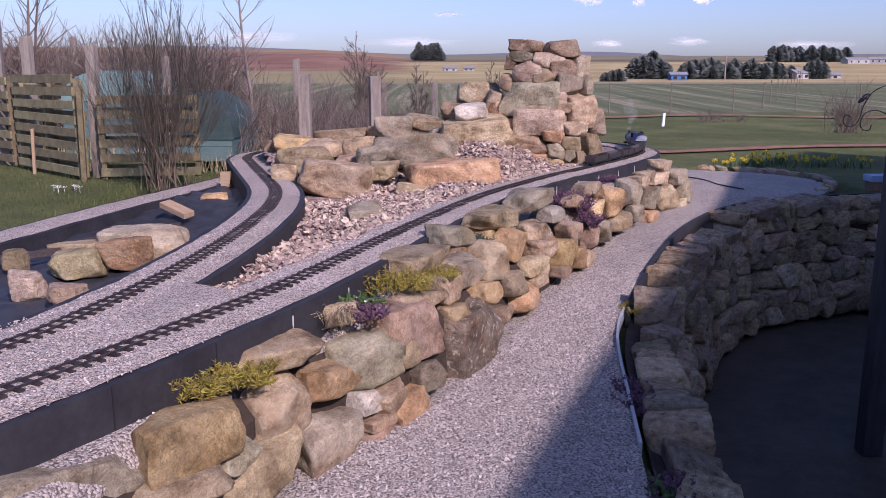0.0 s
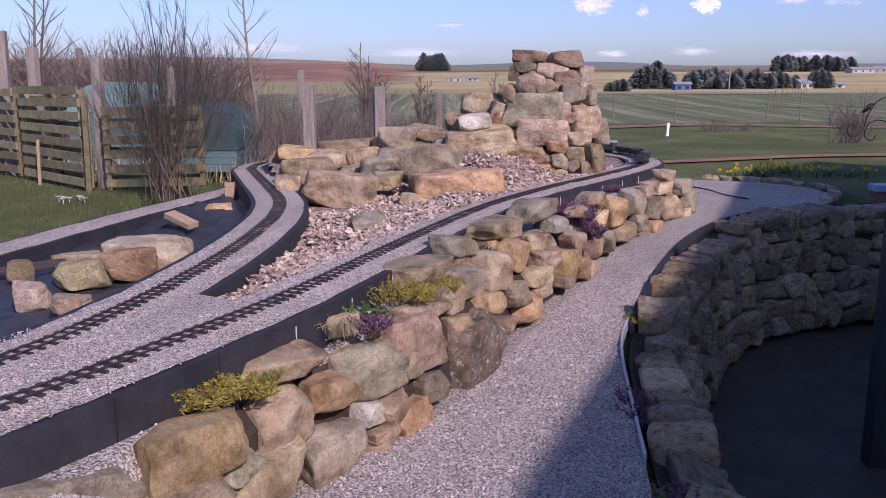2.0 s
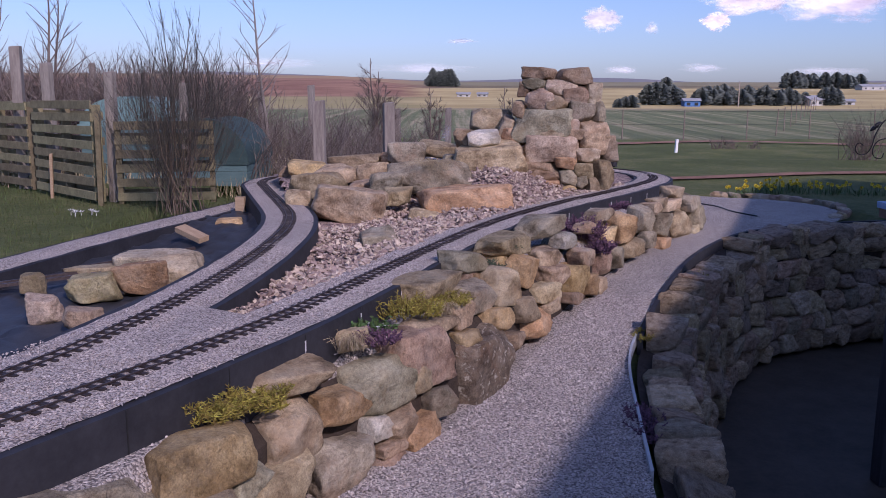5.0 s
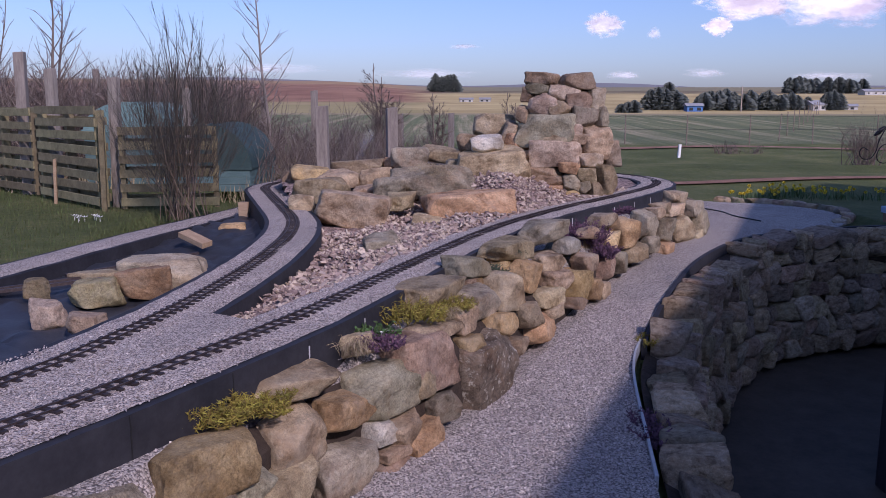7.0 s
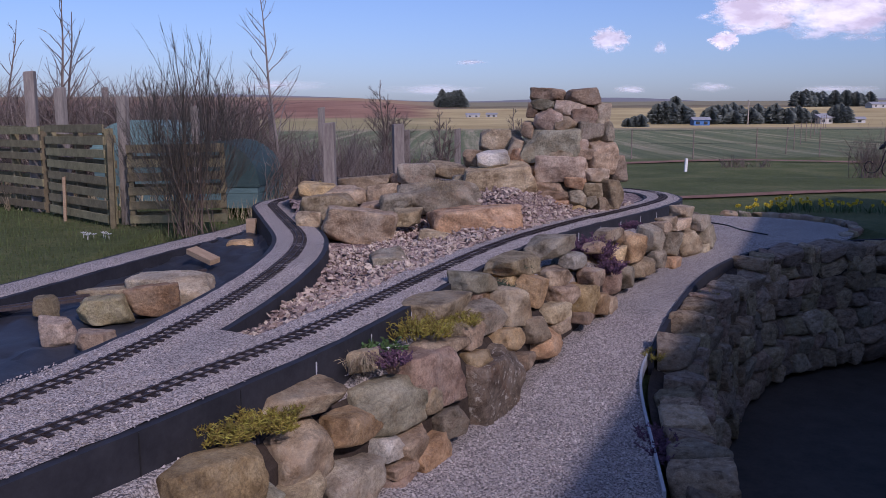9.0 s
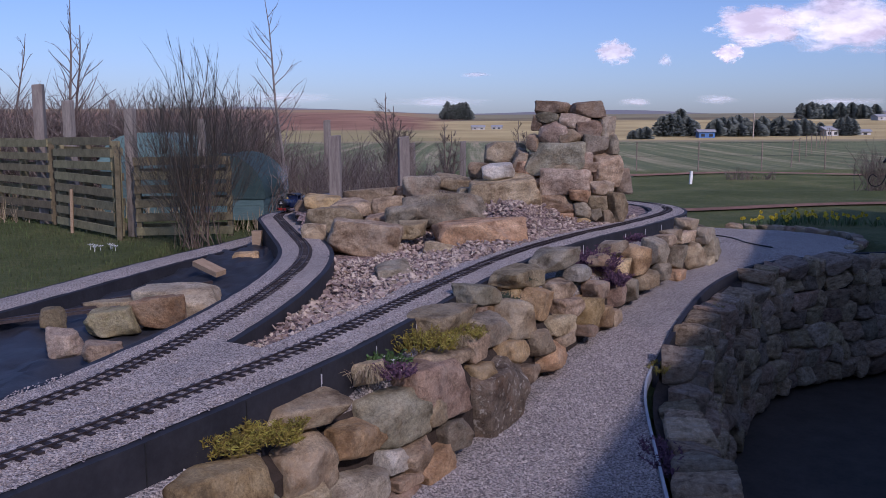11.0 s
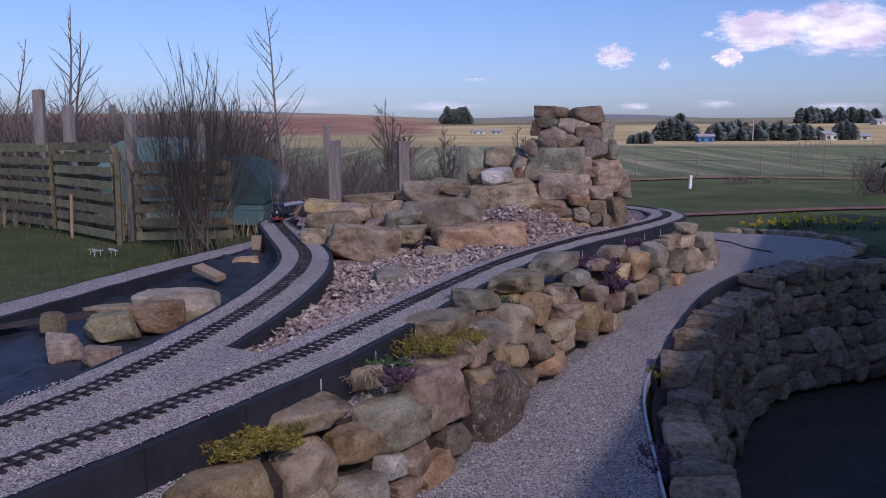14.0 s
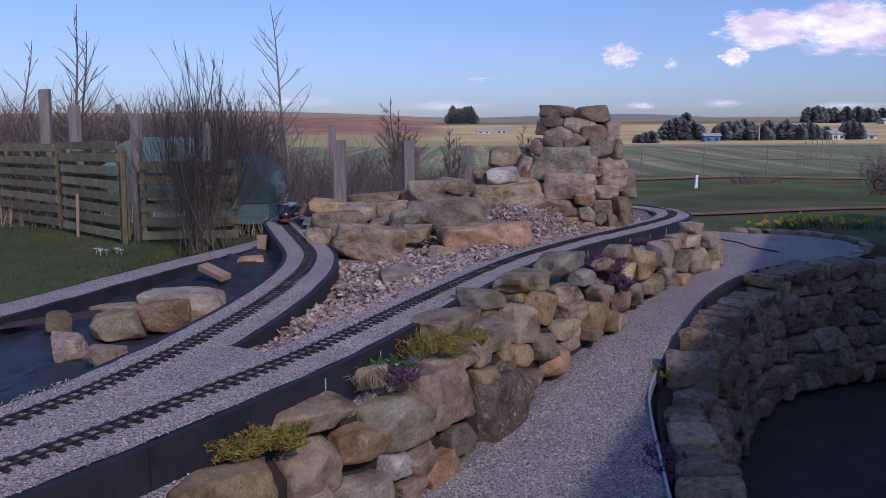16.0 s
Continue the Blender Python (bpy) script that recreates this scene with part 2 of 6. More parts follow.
M_SEDUM = plain_mat("yellow green sedum", (0.105, 0.095, 0.018), (0.36, 0.285, 0.05), 14, 0.75, 0.2, 0.002, island=0.9)
M_HEATH = plain_mat("dark green heath", (0.03, 0.045, 0.025), (0.08, 0.10, 0.06), 14, 0.8, 0.2, 0.002, island=0.8)
M_PURPLE = plain_mat("purple heather bloom", (0.06, 0.03, 0.05), (0.17, 0.09, 0.14), 14, 0.8, 0.2, 0.002, island=0.9)
M_LEAF = plain_mat("daffodil leaf", (0.035, 0.07, 0.02), (0.09, 0.15, 0.045), 9, 0.6, 0.1, 0.001, island=0.6)
M_YELLOW = plain_mat("daffodil bloom", (0.65, 0.50, 0.02), (0.85, 0.70, 0.06), 30, 0.6, 0.1, 0.001)
M_WHITE = plain_mat("white petal", (0.7, 0.7, 0.66), (0.85, 0.85, 0.82), 30, 0.7, 0.1, 0.001)
# conifer tones are lightened to grey, haze painted into the colour
M_CONIFER = plain_mat("dark conifer", (0.10, 0.12, 0.11), (0.17, 0.195, 0.175), 1.5, 0.9, 0.3, 0.05, island=0.7)
M_SOIL = plain_mat("dark soil", (0.03, 0.022, 0.016), (0.075, 0.055, 0.042), 18, 0.95, 0.9, 0.02)
M_PIT = plain_mat("dark wet earth floor", (0.042, 0.032, 0.022), (0.085, 0.064, 0.046), 4, 0.7, 0.4, 0.006)
# unseen house wall, kept near white to bounce light into the yard
M_HARL = plain_mat("pale harled bounce wall", (0.66, 0.65, 0.62), (0.78, 0.77, 0.74), 40, 0.95, 0.6, 0.006)
M_SLATE = plain_mat("house roof slate", (0.06, 0.06, 0.065), (0.12, 0.12, 0.125), 6, 0.7, 0.4, 0.006)
M_REDEARTH = plain_mat("red brick dust trackbed", (0.15, 0.085, 0.055), (0.31, 0.18, 0.125), 3, 0.95, 0.6, 0.02)
M_FARM = plain_mat("farm wall", (0.30, 0.30, 0.295), (0.45, 0.45, 0.44), 0.6, 0.9, 0.1, 0.01)
M_FARMROOF = plain_mat("farm roof", (0.20, 0.21, 0.23), (0.30, 0.31, 0.33), 0.5, 0.7, 0.1, 0.01)
M_BLUE = plain_mat("blue painted metal", (0.03, 0.10, 0.28), (0.06, 0.16, 0.38), 3, 0.5, 0.1, 0.01)
M_LOCO = plain_mat("dark blue enamel", (0.012, 0.02, 0.06), (0.02, 0.035, 0.10), 30, 0.28, 0.1, 0.001, spec=0.6)
M_BLACK = plain_mat("satin black", (0.012, 0.012, 0.014), (0.028, 0.028, 0.03), 50, 0.45, 0.15, 0.001)
M_RED = plain_mat("red buffer beam", (0.22, 0.02, 0.02), (0.32, 0.04, 0.035), 40, 0.45, 0.1, 0.001)
M_BRASS = plain_mat("brass", (0.55, 0.38, 0.12), (0.7, 0.5, 0.2), 50, 0.3, 0.1, 0.001, 1.0)
M_COACH = plain_mat("dark grey coach side", (0.03, 0.035, 0.045), (0.06, 0.065, 0.075), 30, 0.5, 0.1, 0.001)
M_COACHROOF = plain_mat("pale grey coach roof", (0.26, 0.28, 0.30), (0.36, 0.38, 0.40), 20, 0.6, 0.1, 0.001)
M_WAGON = plain_mat("dark brown wagon", (0.022, 0.02, 0.022), (0.055, 0.048, 0.048), 40, 0.65, 0.3, 0.001)
M_COAL = plain_mat("wagon load", (0.05, 0.05, 0.052), (0.12, 0.12, 0.125), 60, 0.8, 0.8, 0.004)
M_GLASS = plain_mat("dark window glass", (0.02, 0.025, 0.03), (0.03, 0.035, 0.04), 10, 0.08, 0.0, 0.001, spec=0.7)
# sunlight on the first shed's roof is painted in as a paler teal
M_TEALSUNLIT = plain_mat("sunlit teal roof sheet", (0.12, 0.22, 0.215), (0.21, 0.33, 0.315), 4, 0.6, 0.3, 0.004)
M_PEBBLE = plain_mat("path pebble", (0.25, 0.22, 0.21), (0.58, 0.52, 0.49), 60, 0.9, 0.3, 0.001, island=0.9)
M_GALV = plain_mat("pale galvanised strip", (0.36, 0.38, 0.40), (0.52, 0.54, 0.56), 12, 0.6, 0.2, 0.002, 0.2)
M_BLUEPALE = plain_mat("pale blue lid", (0.22, 0.32, 0.50), (0.34, 0.45, 0.62), 8, 0.5, 0.1, 0.002)


# ---- helpers for meshes ----
def mesh_of(bm, name, material, smooth=False, sharp=None):
    if smooth:
        for f in bm.faces:
            f.smooth = True
        if sharp:
            for e in bm.edges:
                if len(e.link_faces) == 2 and e.calc_face_angle(0) > sharp:
                    e.smooth = False
    me = bpy.data.meshes.new(name)
    bm.to_mesh(me)
    bm.free()
    me.materials.append(material)
    return me


def part(name, bm, material, parent=None, label="", smooth=False, sharp=None):
    """One bmesh as one mesh object, under a thing or a part."""
    ob = new(name, mesh_of(bm, name, material, smooth, sharp))
    if parent is not None:
        ob.parent = parent
    if label:
        ob["label"] = label
    return ob


def share(name, me, m, parent=None):
    ob = new(name, me)
    ob.matrix_basis = m
    if parent is not None:
        ob.parent = parent
    return ob


def thing(name, m=None, label="", category="", group="", kind=""):
    ob = new(name)
    ob.empty_display_size = 0.1
    if m is not None:
        ob.matrix_basis = m
    return tagged(ob, label, category, group, kind)


def box(bm, x0, y0, z0, x1, y1, z1, m=None, bevel=0.0):
    r = bmesh.ops.create_cube(bm, size=1.0)
    mm = Matrix.Translation(((x0 + x1) / 2, (y0 + y1) / 2, (z0 + z1) / 2)) @ Matrix.Diagonal((abs(x1 - x0), abs(y1 - y0), abs(z1 - z0), 1))
    bmesh.ops.transform(bm, matrix=(m @ mm) if m is not None else mm, verts=r["verts"])
    if bevel:
        es = list({e for v in r["verts"] for e in v.link_edges})
        bmesh.ops.bevel(bm, geom=es, offset=bevel, segments=2, affect="EDGES", profile=0.6)
    return bm


def cyl(bm, p0, p1, r0, r1=None, seg=12, caps=True):
    """A tapered round bar from p0 to p1."""
    p0, p1 = Vector(p0), Vector(p1)
    d = p1 - p0
    m = Matrix.Translation((p0 + p1) / 2) @ d.to_track_quat("Z", "Y").to_matrix().to_4x4()
    bmesh.ops.create_cone(bm, cap_ends=caps, cap_tris=False, segments=seg, radius1=r0, radius2=r0 if r1 is None else r1, depth=d.length, matrix=m)
    return bm


def glide(points, step):
    """A smooth line through points, with even steps."""
    ps = [Vector(p) for p in points]
    ps = [ps[0] * 2 - ps[1]] + ps + [ps[-1] * 2 - ps[-2]]
    out = []
    for a, b, c, d in zip(ps, ps[1:], ps[2:], ps[3:]):
        k = max(2, int((c - b).length / step * 4))
        for i in range(k):
            t = i / k
            out.append(0.5 * ((2 * b) + (c - a) * t + (2 * a - 5 * b + 4 * c - d) * t * t + (3 * b - a - 3 * c + d) * t ** 3))
    out.append(ps[-2])
    length = [0.0]
    for a, b in zip(out, out[1:]):
        length.append(length[-1] + (b - a).length)
    n = max(2, int(length[-1] / step))
    res, j = [], 0
    for i in range(n + 1):
        s = length[-1] * i / n
        while j < len(out) - 2 and length[j + 1] < s:
            j += 1
        u = (s - length[j]) / max(length[j + 1] - length[j], 1e-9)
        res.append(out[j].lerp(out[j + 1], u))
    return res


def normals(line):
    """Unit vectors to the right of a line in plan."""
    out = []
    for i in range(len(line)):
        d = line[min(i + 1, len(line) - 1)] - line[max(i - 1, 0)]
        d.z = 0
        d.normalize()
        out.append(Vector((d.y, -d.x, 0)))
    return out


def sweep(bm, line, profile, closed=True):
    """Carry a profile (offset to the right, height) along a line."""
    ns = normals(line)
    rings = [[bm.verts.new(p + n * o + Vector((0, 0, h))) for o, h in profile] for p, n in zip(line, ns)]
    k = len(profile)
    for a, b in zip(rings, rings[1:]):
        for i in range(k if closed else k - 1):
            j = (i + 1) % k
            bm.faces.new((a[i], b[i], b[j], a[j]))
    if closed:
        bm.faces.new(rings[0])
        bm.faces.new(rings[-1][::-1])
    bmesh.ops.recalc_face_normals(bm, faces=bm.faces)
    return bm


def boulder(w, d, h, seed, boxy=0.55, cuts=5, rough=0.05):
    """An irregular stone: a rounded block with broken flat faces, chipped edges and worn relief."""
    rng = random.Random(seed)
    bm = bmesh.new()
    bmesh.ops.create_cube(bm, size=2.0)
    bmesh.ops.subdivide_edges(bm, edges=bm.edges, cuts=cuts, use_grid_fill=True)
    planes = []
    for i in range(rng.randint(7, 11)):
        v = Vector((rng.gauss(0, 1), rng.gauss(0, 1), max(rng.gauss(0.1, 0.7), -0.12))).normalized()
        planes.append((v, rng.uniform(0.66, 0.92)))
    for ax in (Vector((0, -1, 0)), Vector((0, 0, 1))):
        v = (ax + Vector((rng.uniform(-0.3, 0.3), rng.uniform(-0.3, 0.3), rng.uniform(-0.3, 0.3)))).normalized()
        planes.append((v, rng.uniform(0.74, 0.88)))
    skew = rng.uniform(-0.14, 0.14)
    taper = rng.uniform(-0.14, 0.05)
    o = Vector((rng.uniform(0, 50), rng.uniform(0, 50), rng.uniform(0, 50)))
    for v in bm.verts:
        p = v.co.copy()
        s = p.normalized()
        p = p * boxy + s * (1.18 * (1 - boxy))
        p.x += skew * p.z
        p.x *= 1 + taper * p.z
        for q, k in planes:
            over = p.dot(q) - k
            if over > 0:
                p -= q * over * 0.97
        n1 = noise.noise(p * 1.3 + o)
        n2 = noise.noise(p * 3.7 + o)
        n3 = noise.noise(p * 8.0 + o)
        p += s * (n1 * 0.08 + n2 * rough + n3 * rough * 0.6 + noise.noise(p * 17.0 + o) * rough * 0.3)
        v.co = p
    xs = [[v.co[i] for v in bm.verts] for i in range(3)]
    for v in bm.verts:
        for i, size in enumerate((w, d, h)):
            lo, hi = min(xs[i]), max(xs[i])
            v.co[i] = ((v.co[i] - lo) / (hi - lo) - 0.5) * size
    return bm


def stone_block(w, d, h, seed, crisp=16.0, cuts=9):
    """A split field stone: a block of tilted broken faces, worn arrises and bedding ledges."""
    rng = random.Random(seed)
    bm = bmesh.new()
    bmesh.ops.create_cube(bm, size=2.0)
    bmesh.ops.subdivide_edges(bm, edges=bm.edges, cuts=cuts, use_grid_fill=True)
    faces = []
    for axis in range(3):
        for sign in (-1, 1):
            q = Vector((rng.gauss(0, 0.15), rng.gauss(0, 0.13), rng.gauss(0, 0.11)))
            q[axis] = sign
            faces.append((q.normalized(), 0.93 + rng.uniform(-0.05, 0.05)))
    for _ in range(rng.randint(5, 9)):
        q = Vector((rng.choice((-1, 1)) * rng.uniform(0.25, 1), rng.choice((-1, -1, 1)) * rng.uniform(0.1, 1), rng.choice((-1, 1)) * rng.uniform(0.1, 1))).normalized()
        faces.append((q, rng.uniform(1.0, 1.22)))
    bed = Vector((rng.gauss(0, 0.15), rng.gauss(0, 0.15), 1)).normalized()
    o = Vector((rng.uniform(0, 50), rng.uniform(0, 50), rng.uniform(0, 50)))
    size = Vector((w, d, h)) * 0.5
    grain = 1.0 / max(w, h)
    for v in bm.verts:
        s = v.co.normalized()
        p = s / sum(max(s.dot(q) / k, 0.0) ** crisp for q, k in faces) ** (1 / crisp)
        r = Vector((p.x * size.x, p.y * size.y, p.z * size.z)) * grain
        ledge = noise.noise(Vector((r.x * 1.2, r.y * 1.2, r.dot(bed) * 10.0)) + o)
        split = abs(noise.noise(r * 4.0 + o))
        v.co = p + s * (0.05 * noise.noise(r * 2.2 + o) + 0.045 * ledge - 0.09 * split + 0.035 * noise.noise(r * 10.0 + o) + 0.02 * noise.noise(r * 23.0 + o))
    ext = [(min(v.co[i] for v in bm.verts), max(v.co[i] for v in bm.verts)) for i in range(3)]
    for v in bm.verts:
        v.co = Vector([((v.co[i] - lo) / (hi - lo) - 0.5) * full for i, ((lo, hi), full) in enumerate(zip(ext, (w, d, h)))])
    return bm


def lay_stones(rows, parent, name, seed, cuts=9, crisp=42.0, grow=1.1):
    for i, (x, y, z, w, d, h, yaw, roll, tone) in enumerate(rows):
        rng = random.Random(seed + i)
        ob = part(name, stone_block(w * grow, d * grow, h * grow, seed + i, crisp * rng.uniform(0.7, 1.2), cuts), STONES[int(tone)], parent, smooth=True, sharp=0.34)
        ob.matrix_basis = pose(x, y, z, rng.uniform(-5, 5), roll + rng.uniform(-5, 5), yaw + rng.uniform(-7, 7))


# ---- the plan ----
FACE = [(-1.6, -0.6), (-1.1, 1.0), (-0.78, 2.0), (-0.55, 2.85), (-0.32, 3.27), (0.0, 3.75), (0.35, 4.55), (0.66, 5.2), (1.15, 6.2), (1.75, 7.2), (2.4, 8.2), (2.62, 8.9), (2.5, 9.8)]
EDGE = [(0.55, -3.0), (0.6, 0.0), (0.68, 2.0), (0.75, 2.79), (0.85, 3.63), (0.97, 4.54), (1.14, 5.12), (1.53, 6.1), (2.05, 7.11), (2.76, 7.95), (3.72, 8.44), (4.4, 8.62), (5.6, 8.7)]
FRONT = [(-2.3, 0.2), (-1.75, 1.3), (-1.25, 2.25), (-1.16, 2.42), (-0.96, 2.84), (-0.71, 3.4), (-0.5, 3.99), (-0.21, 4.83), (0.27, 6.08), (0.84, 7.15), (1.43, 8.05), (1.95, 8.9), (2.2, 9.45), (2.27, 9.85)]
BACK = [(2.27, 9.85), (2.2, 10.3), (1.9, 10.75), (1.3, 11.0), (0.3, 11.0), (-0.6, 10.75), (-1.25, 10.35), (-1.75, 9.9), (-2.03, 9.4), (-2.05, 8.9), (-1.91, 8.4), (-1.55, 7.3), (-1.3, 6.5), (-1.19, 5.9), (-1.15, 5.3), (-1.16, 4.5), (-1.23, 3.7), (-1.34, 3.06), (-1.45, 2.65), (-1.85, 1.6), (-2.5, 0.3)]
REAR = [(-3.3, 3.6), (-2.88, 5.4), (-2.62, 6.6), (-2.2, 8.15), (-2.1, 8.6)]
TOP = 0.60


def path_z(y):
    u = min(max((y - 3.5) / 5, 0), 1)
    return 0.25 * u * u * (3 - 2 * u)


def x_at(line, y):
    for (x0, y0), (x1, y1) in zip(line, line[1:]):
        if y0 <= y <= y1:
            return x0 + (x1 - x0) * (y - y0) / max(y1 - y0, 1e-6)
    return line[0][0] if y < line[0][1] else line[-1][0]


def ease(a, b, x):
    u = min(max((x - a) / (b - a), 0), 1)
    return u * u * (3 - 2 * u)


def far_z(x, y):
    """The land beyond the garden: flat field, a low rise, a dip, stubble slopes and hills."""
    a = x / max(y, 1)
    z = 0.22 + 0.42 * ease(25, 62, y) - 2.2 * ease(64, 95, y) + 2.9 * ease(100, 330, y) + 4.6 * ease(330, 460, y)
    z += (13 + 5 * ease(0.05, -0.5, a)) * ease(460, 1100, y) + (27 + 22 * noise.noise((a * 5, 3.3, 0))) * ease(1200, 2400, y)
    z += 5 * ease(-0.02, -0.15, a) * ease(250, 700, y)
    return z


def ground_z(x, y):
    if y > 26:
        return far_z(x, y)
    base = 0.42 + (0.22 - 0.42) * ease(-2, 3, x)
    base += (far_z(x, 27) - base) * ease(12, 26, y)
    base += 0.09 * noise.noise((x * 0.22, y * 0.5, 6)) * ease(11.5, 14, y) * ease(1, 4, x)
    if y < 11.5:
        xl, xr = x_at(FACE, y), x_at(EDGE, y)
        if y > 9.8:
            xl = 2.45 - (y - 9.8)
        if -0.9 > x - xl and x > -2.9:
            return 0.30
        if x < xl - 0.34:
            return base if x < -2.9 else 0.28
        if y < 8.75 and x > xr + 0.12:
            return -1.0
        if x < 4.6 and y < 11.3:
            return path_z(y) - 0.1
    return base


def ground_mesh():
    xs = [-6 + 0.1 * i for i in range(121)]
    ys = [-4 + 0.1 * i for i in range(181)]
    x, s = 6.0, 0.14
    while x < 4200:
        x += s
        s *= 1.17
        xs.append(x)
        xs.insert(0, -x)
    y, s = 14.0, 0.14
    while y < 4300:
        y += s
        s *= 1.09
        ys.append(y)
    y, s = -4.0, 0.2
    while y > -4000:
        y -= s
        s *= 1.35
        ys.insert(0, y)
    verts = [(x, y, ground_z(x, y)) for y in ys for x in xs]
    k = len(xs)
    faces = [(j * k + i, j * k + i + 1, (j + 1) * k + i + 1, (j + 1) * k + i) for j in range(len(ys) - 1) for i in range(k - 1)]
    me = bpy.data.meshes.new("ground")
    me.from_pydata(verts, [], faces)
    for p in me.polygons:
        p.use_smooth = True
    return me


def ground_mat():
    m, n, l, b = graph("land")
    tc = n.new("ShaderNodeTexCoord")
    sep = n.new("ShaderNodeSeparateXYZ")
    l.new(tc.outputs["Object"], sep.inputs[0])
    x, y = sep.outputs[0], sep.outputs[1]
    n1 = noise_tex(n, l, 0.7, 6, 0.65)
    n2 = noise_tex(n, l, 14.0, 5, 0.7)
    n3 = noise_tex(n, l, 0.03, 4, 0.6)
    n4 = noise_tex(n, l, 120.0, 3, 0.7)
    lawn = ramp(n, l, calc(n, l, "ADD", calc(n, l, "MULTIPLY", n1, 0.6), calc(n, l, "MULTIPLY", n2, 0.4)), [(0.32, (0.06, 0.078, 0.028)), (0.5, (0.11, 0.13, 0.048)), (0.68, (0.21, 0.20, 0.09))])
    # drill rows of young crop with bare soil showing
    mp = n.new("ShaderNodeMapping")
    mp.inputs["Rotation"].default_value = (0, 0, 0.33)
    mp.inputs["Scale"].default_value = (1, 0.02, 1)
    l.new(tc.outputs["Object"], mp.inputs[0])
    rows = noise_tex(n, l, 1.3, 4, 0.75, mp.outputs[0])
    field = ramp(n, l, calc(n, l, "ADD", calc(n, l, "MULTIPLY", rows, 0.82), calc(n, l, "MULTIPLY", n1, 0.18)), [(0.38, (0.095, 0.115, 0.06)), (0.52, (0.15, 0.17, 0.09)), (0.66, (0.33, 0.29, 0.19))])
    stubble = ramp(n, l, n3, [(0.35, (0.30, 0.24, 0.11)), (0.65, (0.46, 0.38, 0.19))])
    plough = ramp(n, l, n3, [(0.35, (0.19, 0.10, 0.07)), (0.65, (0.30, 0.18, 0.12))])
    hill = ramp(n, l, n3, [(0.35, (0.10, 0.085, 0.06)), (0.65, (0.24, 0.20, 0.11))])
    wood = mix(n, l, n3, (0.12, 0.125, 0.10), (0.30, 0.26, 0.14))

    def beyond(v, at, soft):
        mr = n.new("ShaderNodeMapRange")
        mr.inputs["From Min"].default_value, mr.inputs["From Max"].default_value = at - soft, at + soft
        l.new(v, mr.inputs[0])
        return mr.outputs[0]
    col = mix(n, l, beyond(y, 26.5, 0.6), lawn, field)
    col = mix(n, l, beyond(y, 58, 2), col, mix(n, l, n1, (0.20, 0.17, 0.10), (0.34, 0.29, 0.18)))
    slope = calc(n, l, "DIVIDE", x, y)
    left = beyond(calc(n, l, "ADD", slope, calc(n, l, "MULTIPLY", n3, 0.09)), 0.0, 0.03)
    greenleft = mix(n, l, n3, (0.20, 0.19, 0.08), (0.36, 0.30, 0.16))
    mid = mix(n, l, left, greenleft, stubble)
    col = mix(n, l, beyond(y, 95, 6), col, mid)
    farl = mix(n, l, left, plough, stubble)
    col = mix(n, l, beyond(y, 300, 20), col, farl)
    col = mix(n, l, beyond(y, 470, 25), col, mix(n, l, left, plough, hill))
    col = mix(n, l, beyond(y, 700, 30), col, mix(n, l, left, mix(n, l, n3, (0.20, 0.12, 0.085), (0.40, 0.30, 0.16)), wood))
    # distance haze is put into the colour: blue-grey beyond 1300 m
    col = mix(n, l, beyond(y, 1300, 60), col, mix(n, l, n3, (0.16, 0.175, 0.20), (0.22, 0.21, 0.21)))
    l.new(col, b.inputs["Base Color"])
    b.inputs["Roughness"].default_value = 0.95
    b.inputs["Specular IOR Level"].default_value = 0.15
    relief(n, l, b, calc(n, l, "ADD", n2, calc(n, l, "MULTIPLY", n4, 0.5)), 0.9, 0.03)
    return m


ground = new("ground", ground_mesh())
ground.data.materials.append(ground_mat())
tagged(ground, "open land with lawn, drilled field and far hills", "ground", kind="structure")

# the gravel path, with its wide turning place at the far end
left_line = glide([(x, y, 0) for x, y in FACE], 0.1)
edge_line = glide([(x, y, 0) for x, y in EDGE], 0.1)


def path_mesh():
    verts, faces = [], []
    ys = [-3 + 0.08 * i for i in range(180)]
    ys = [y for y in ys if y < 11.2]
    k = 40
    for y in ys:
        a = x_at([(p.x, p.y) for p in left_line], min(y, 9.7)) - 0.12
        if y > 9.0:
            a = 2.3
        b = x_at(EDGE, min(y, 8.42))
        if y > 8.42:
            b = 3.72 + 0.6 * math.sin(min(1, (y - 8.42) / 1.2) * math.pi / 2)
        if y > 9.9:
            b = 4.32 - 1.9 * ((y - 9.9) / 1.3) ** 2
        for i in range(k + 1):
            x = a + (b - a) * i / k
            verts.append((x, y, path_z(y) + 0.012 * noise.noise((x * 2.3, y * 2.3, 1)) + 0.006 * noise.noise((x * 9, y * 9, 1))))
    for j in range(len(ys) - 1):
        for i in range(k):
            q = j * (k + 1) + i
            faces.append((q, q + 1, q + k + 2, q + k + 1))
    me = bpy.data.meshes.new("path")
    me.from_pydata(verts, [], faces)
    for p in me.polygons:
        p.use_smooth = True
    me.materials.append(M_PATH)
    return me


tagged(new("gravel_path", path_mesh()), "curving path of grey and pink gravel", "path", kind="structure")

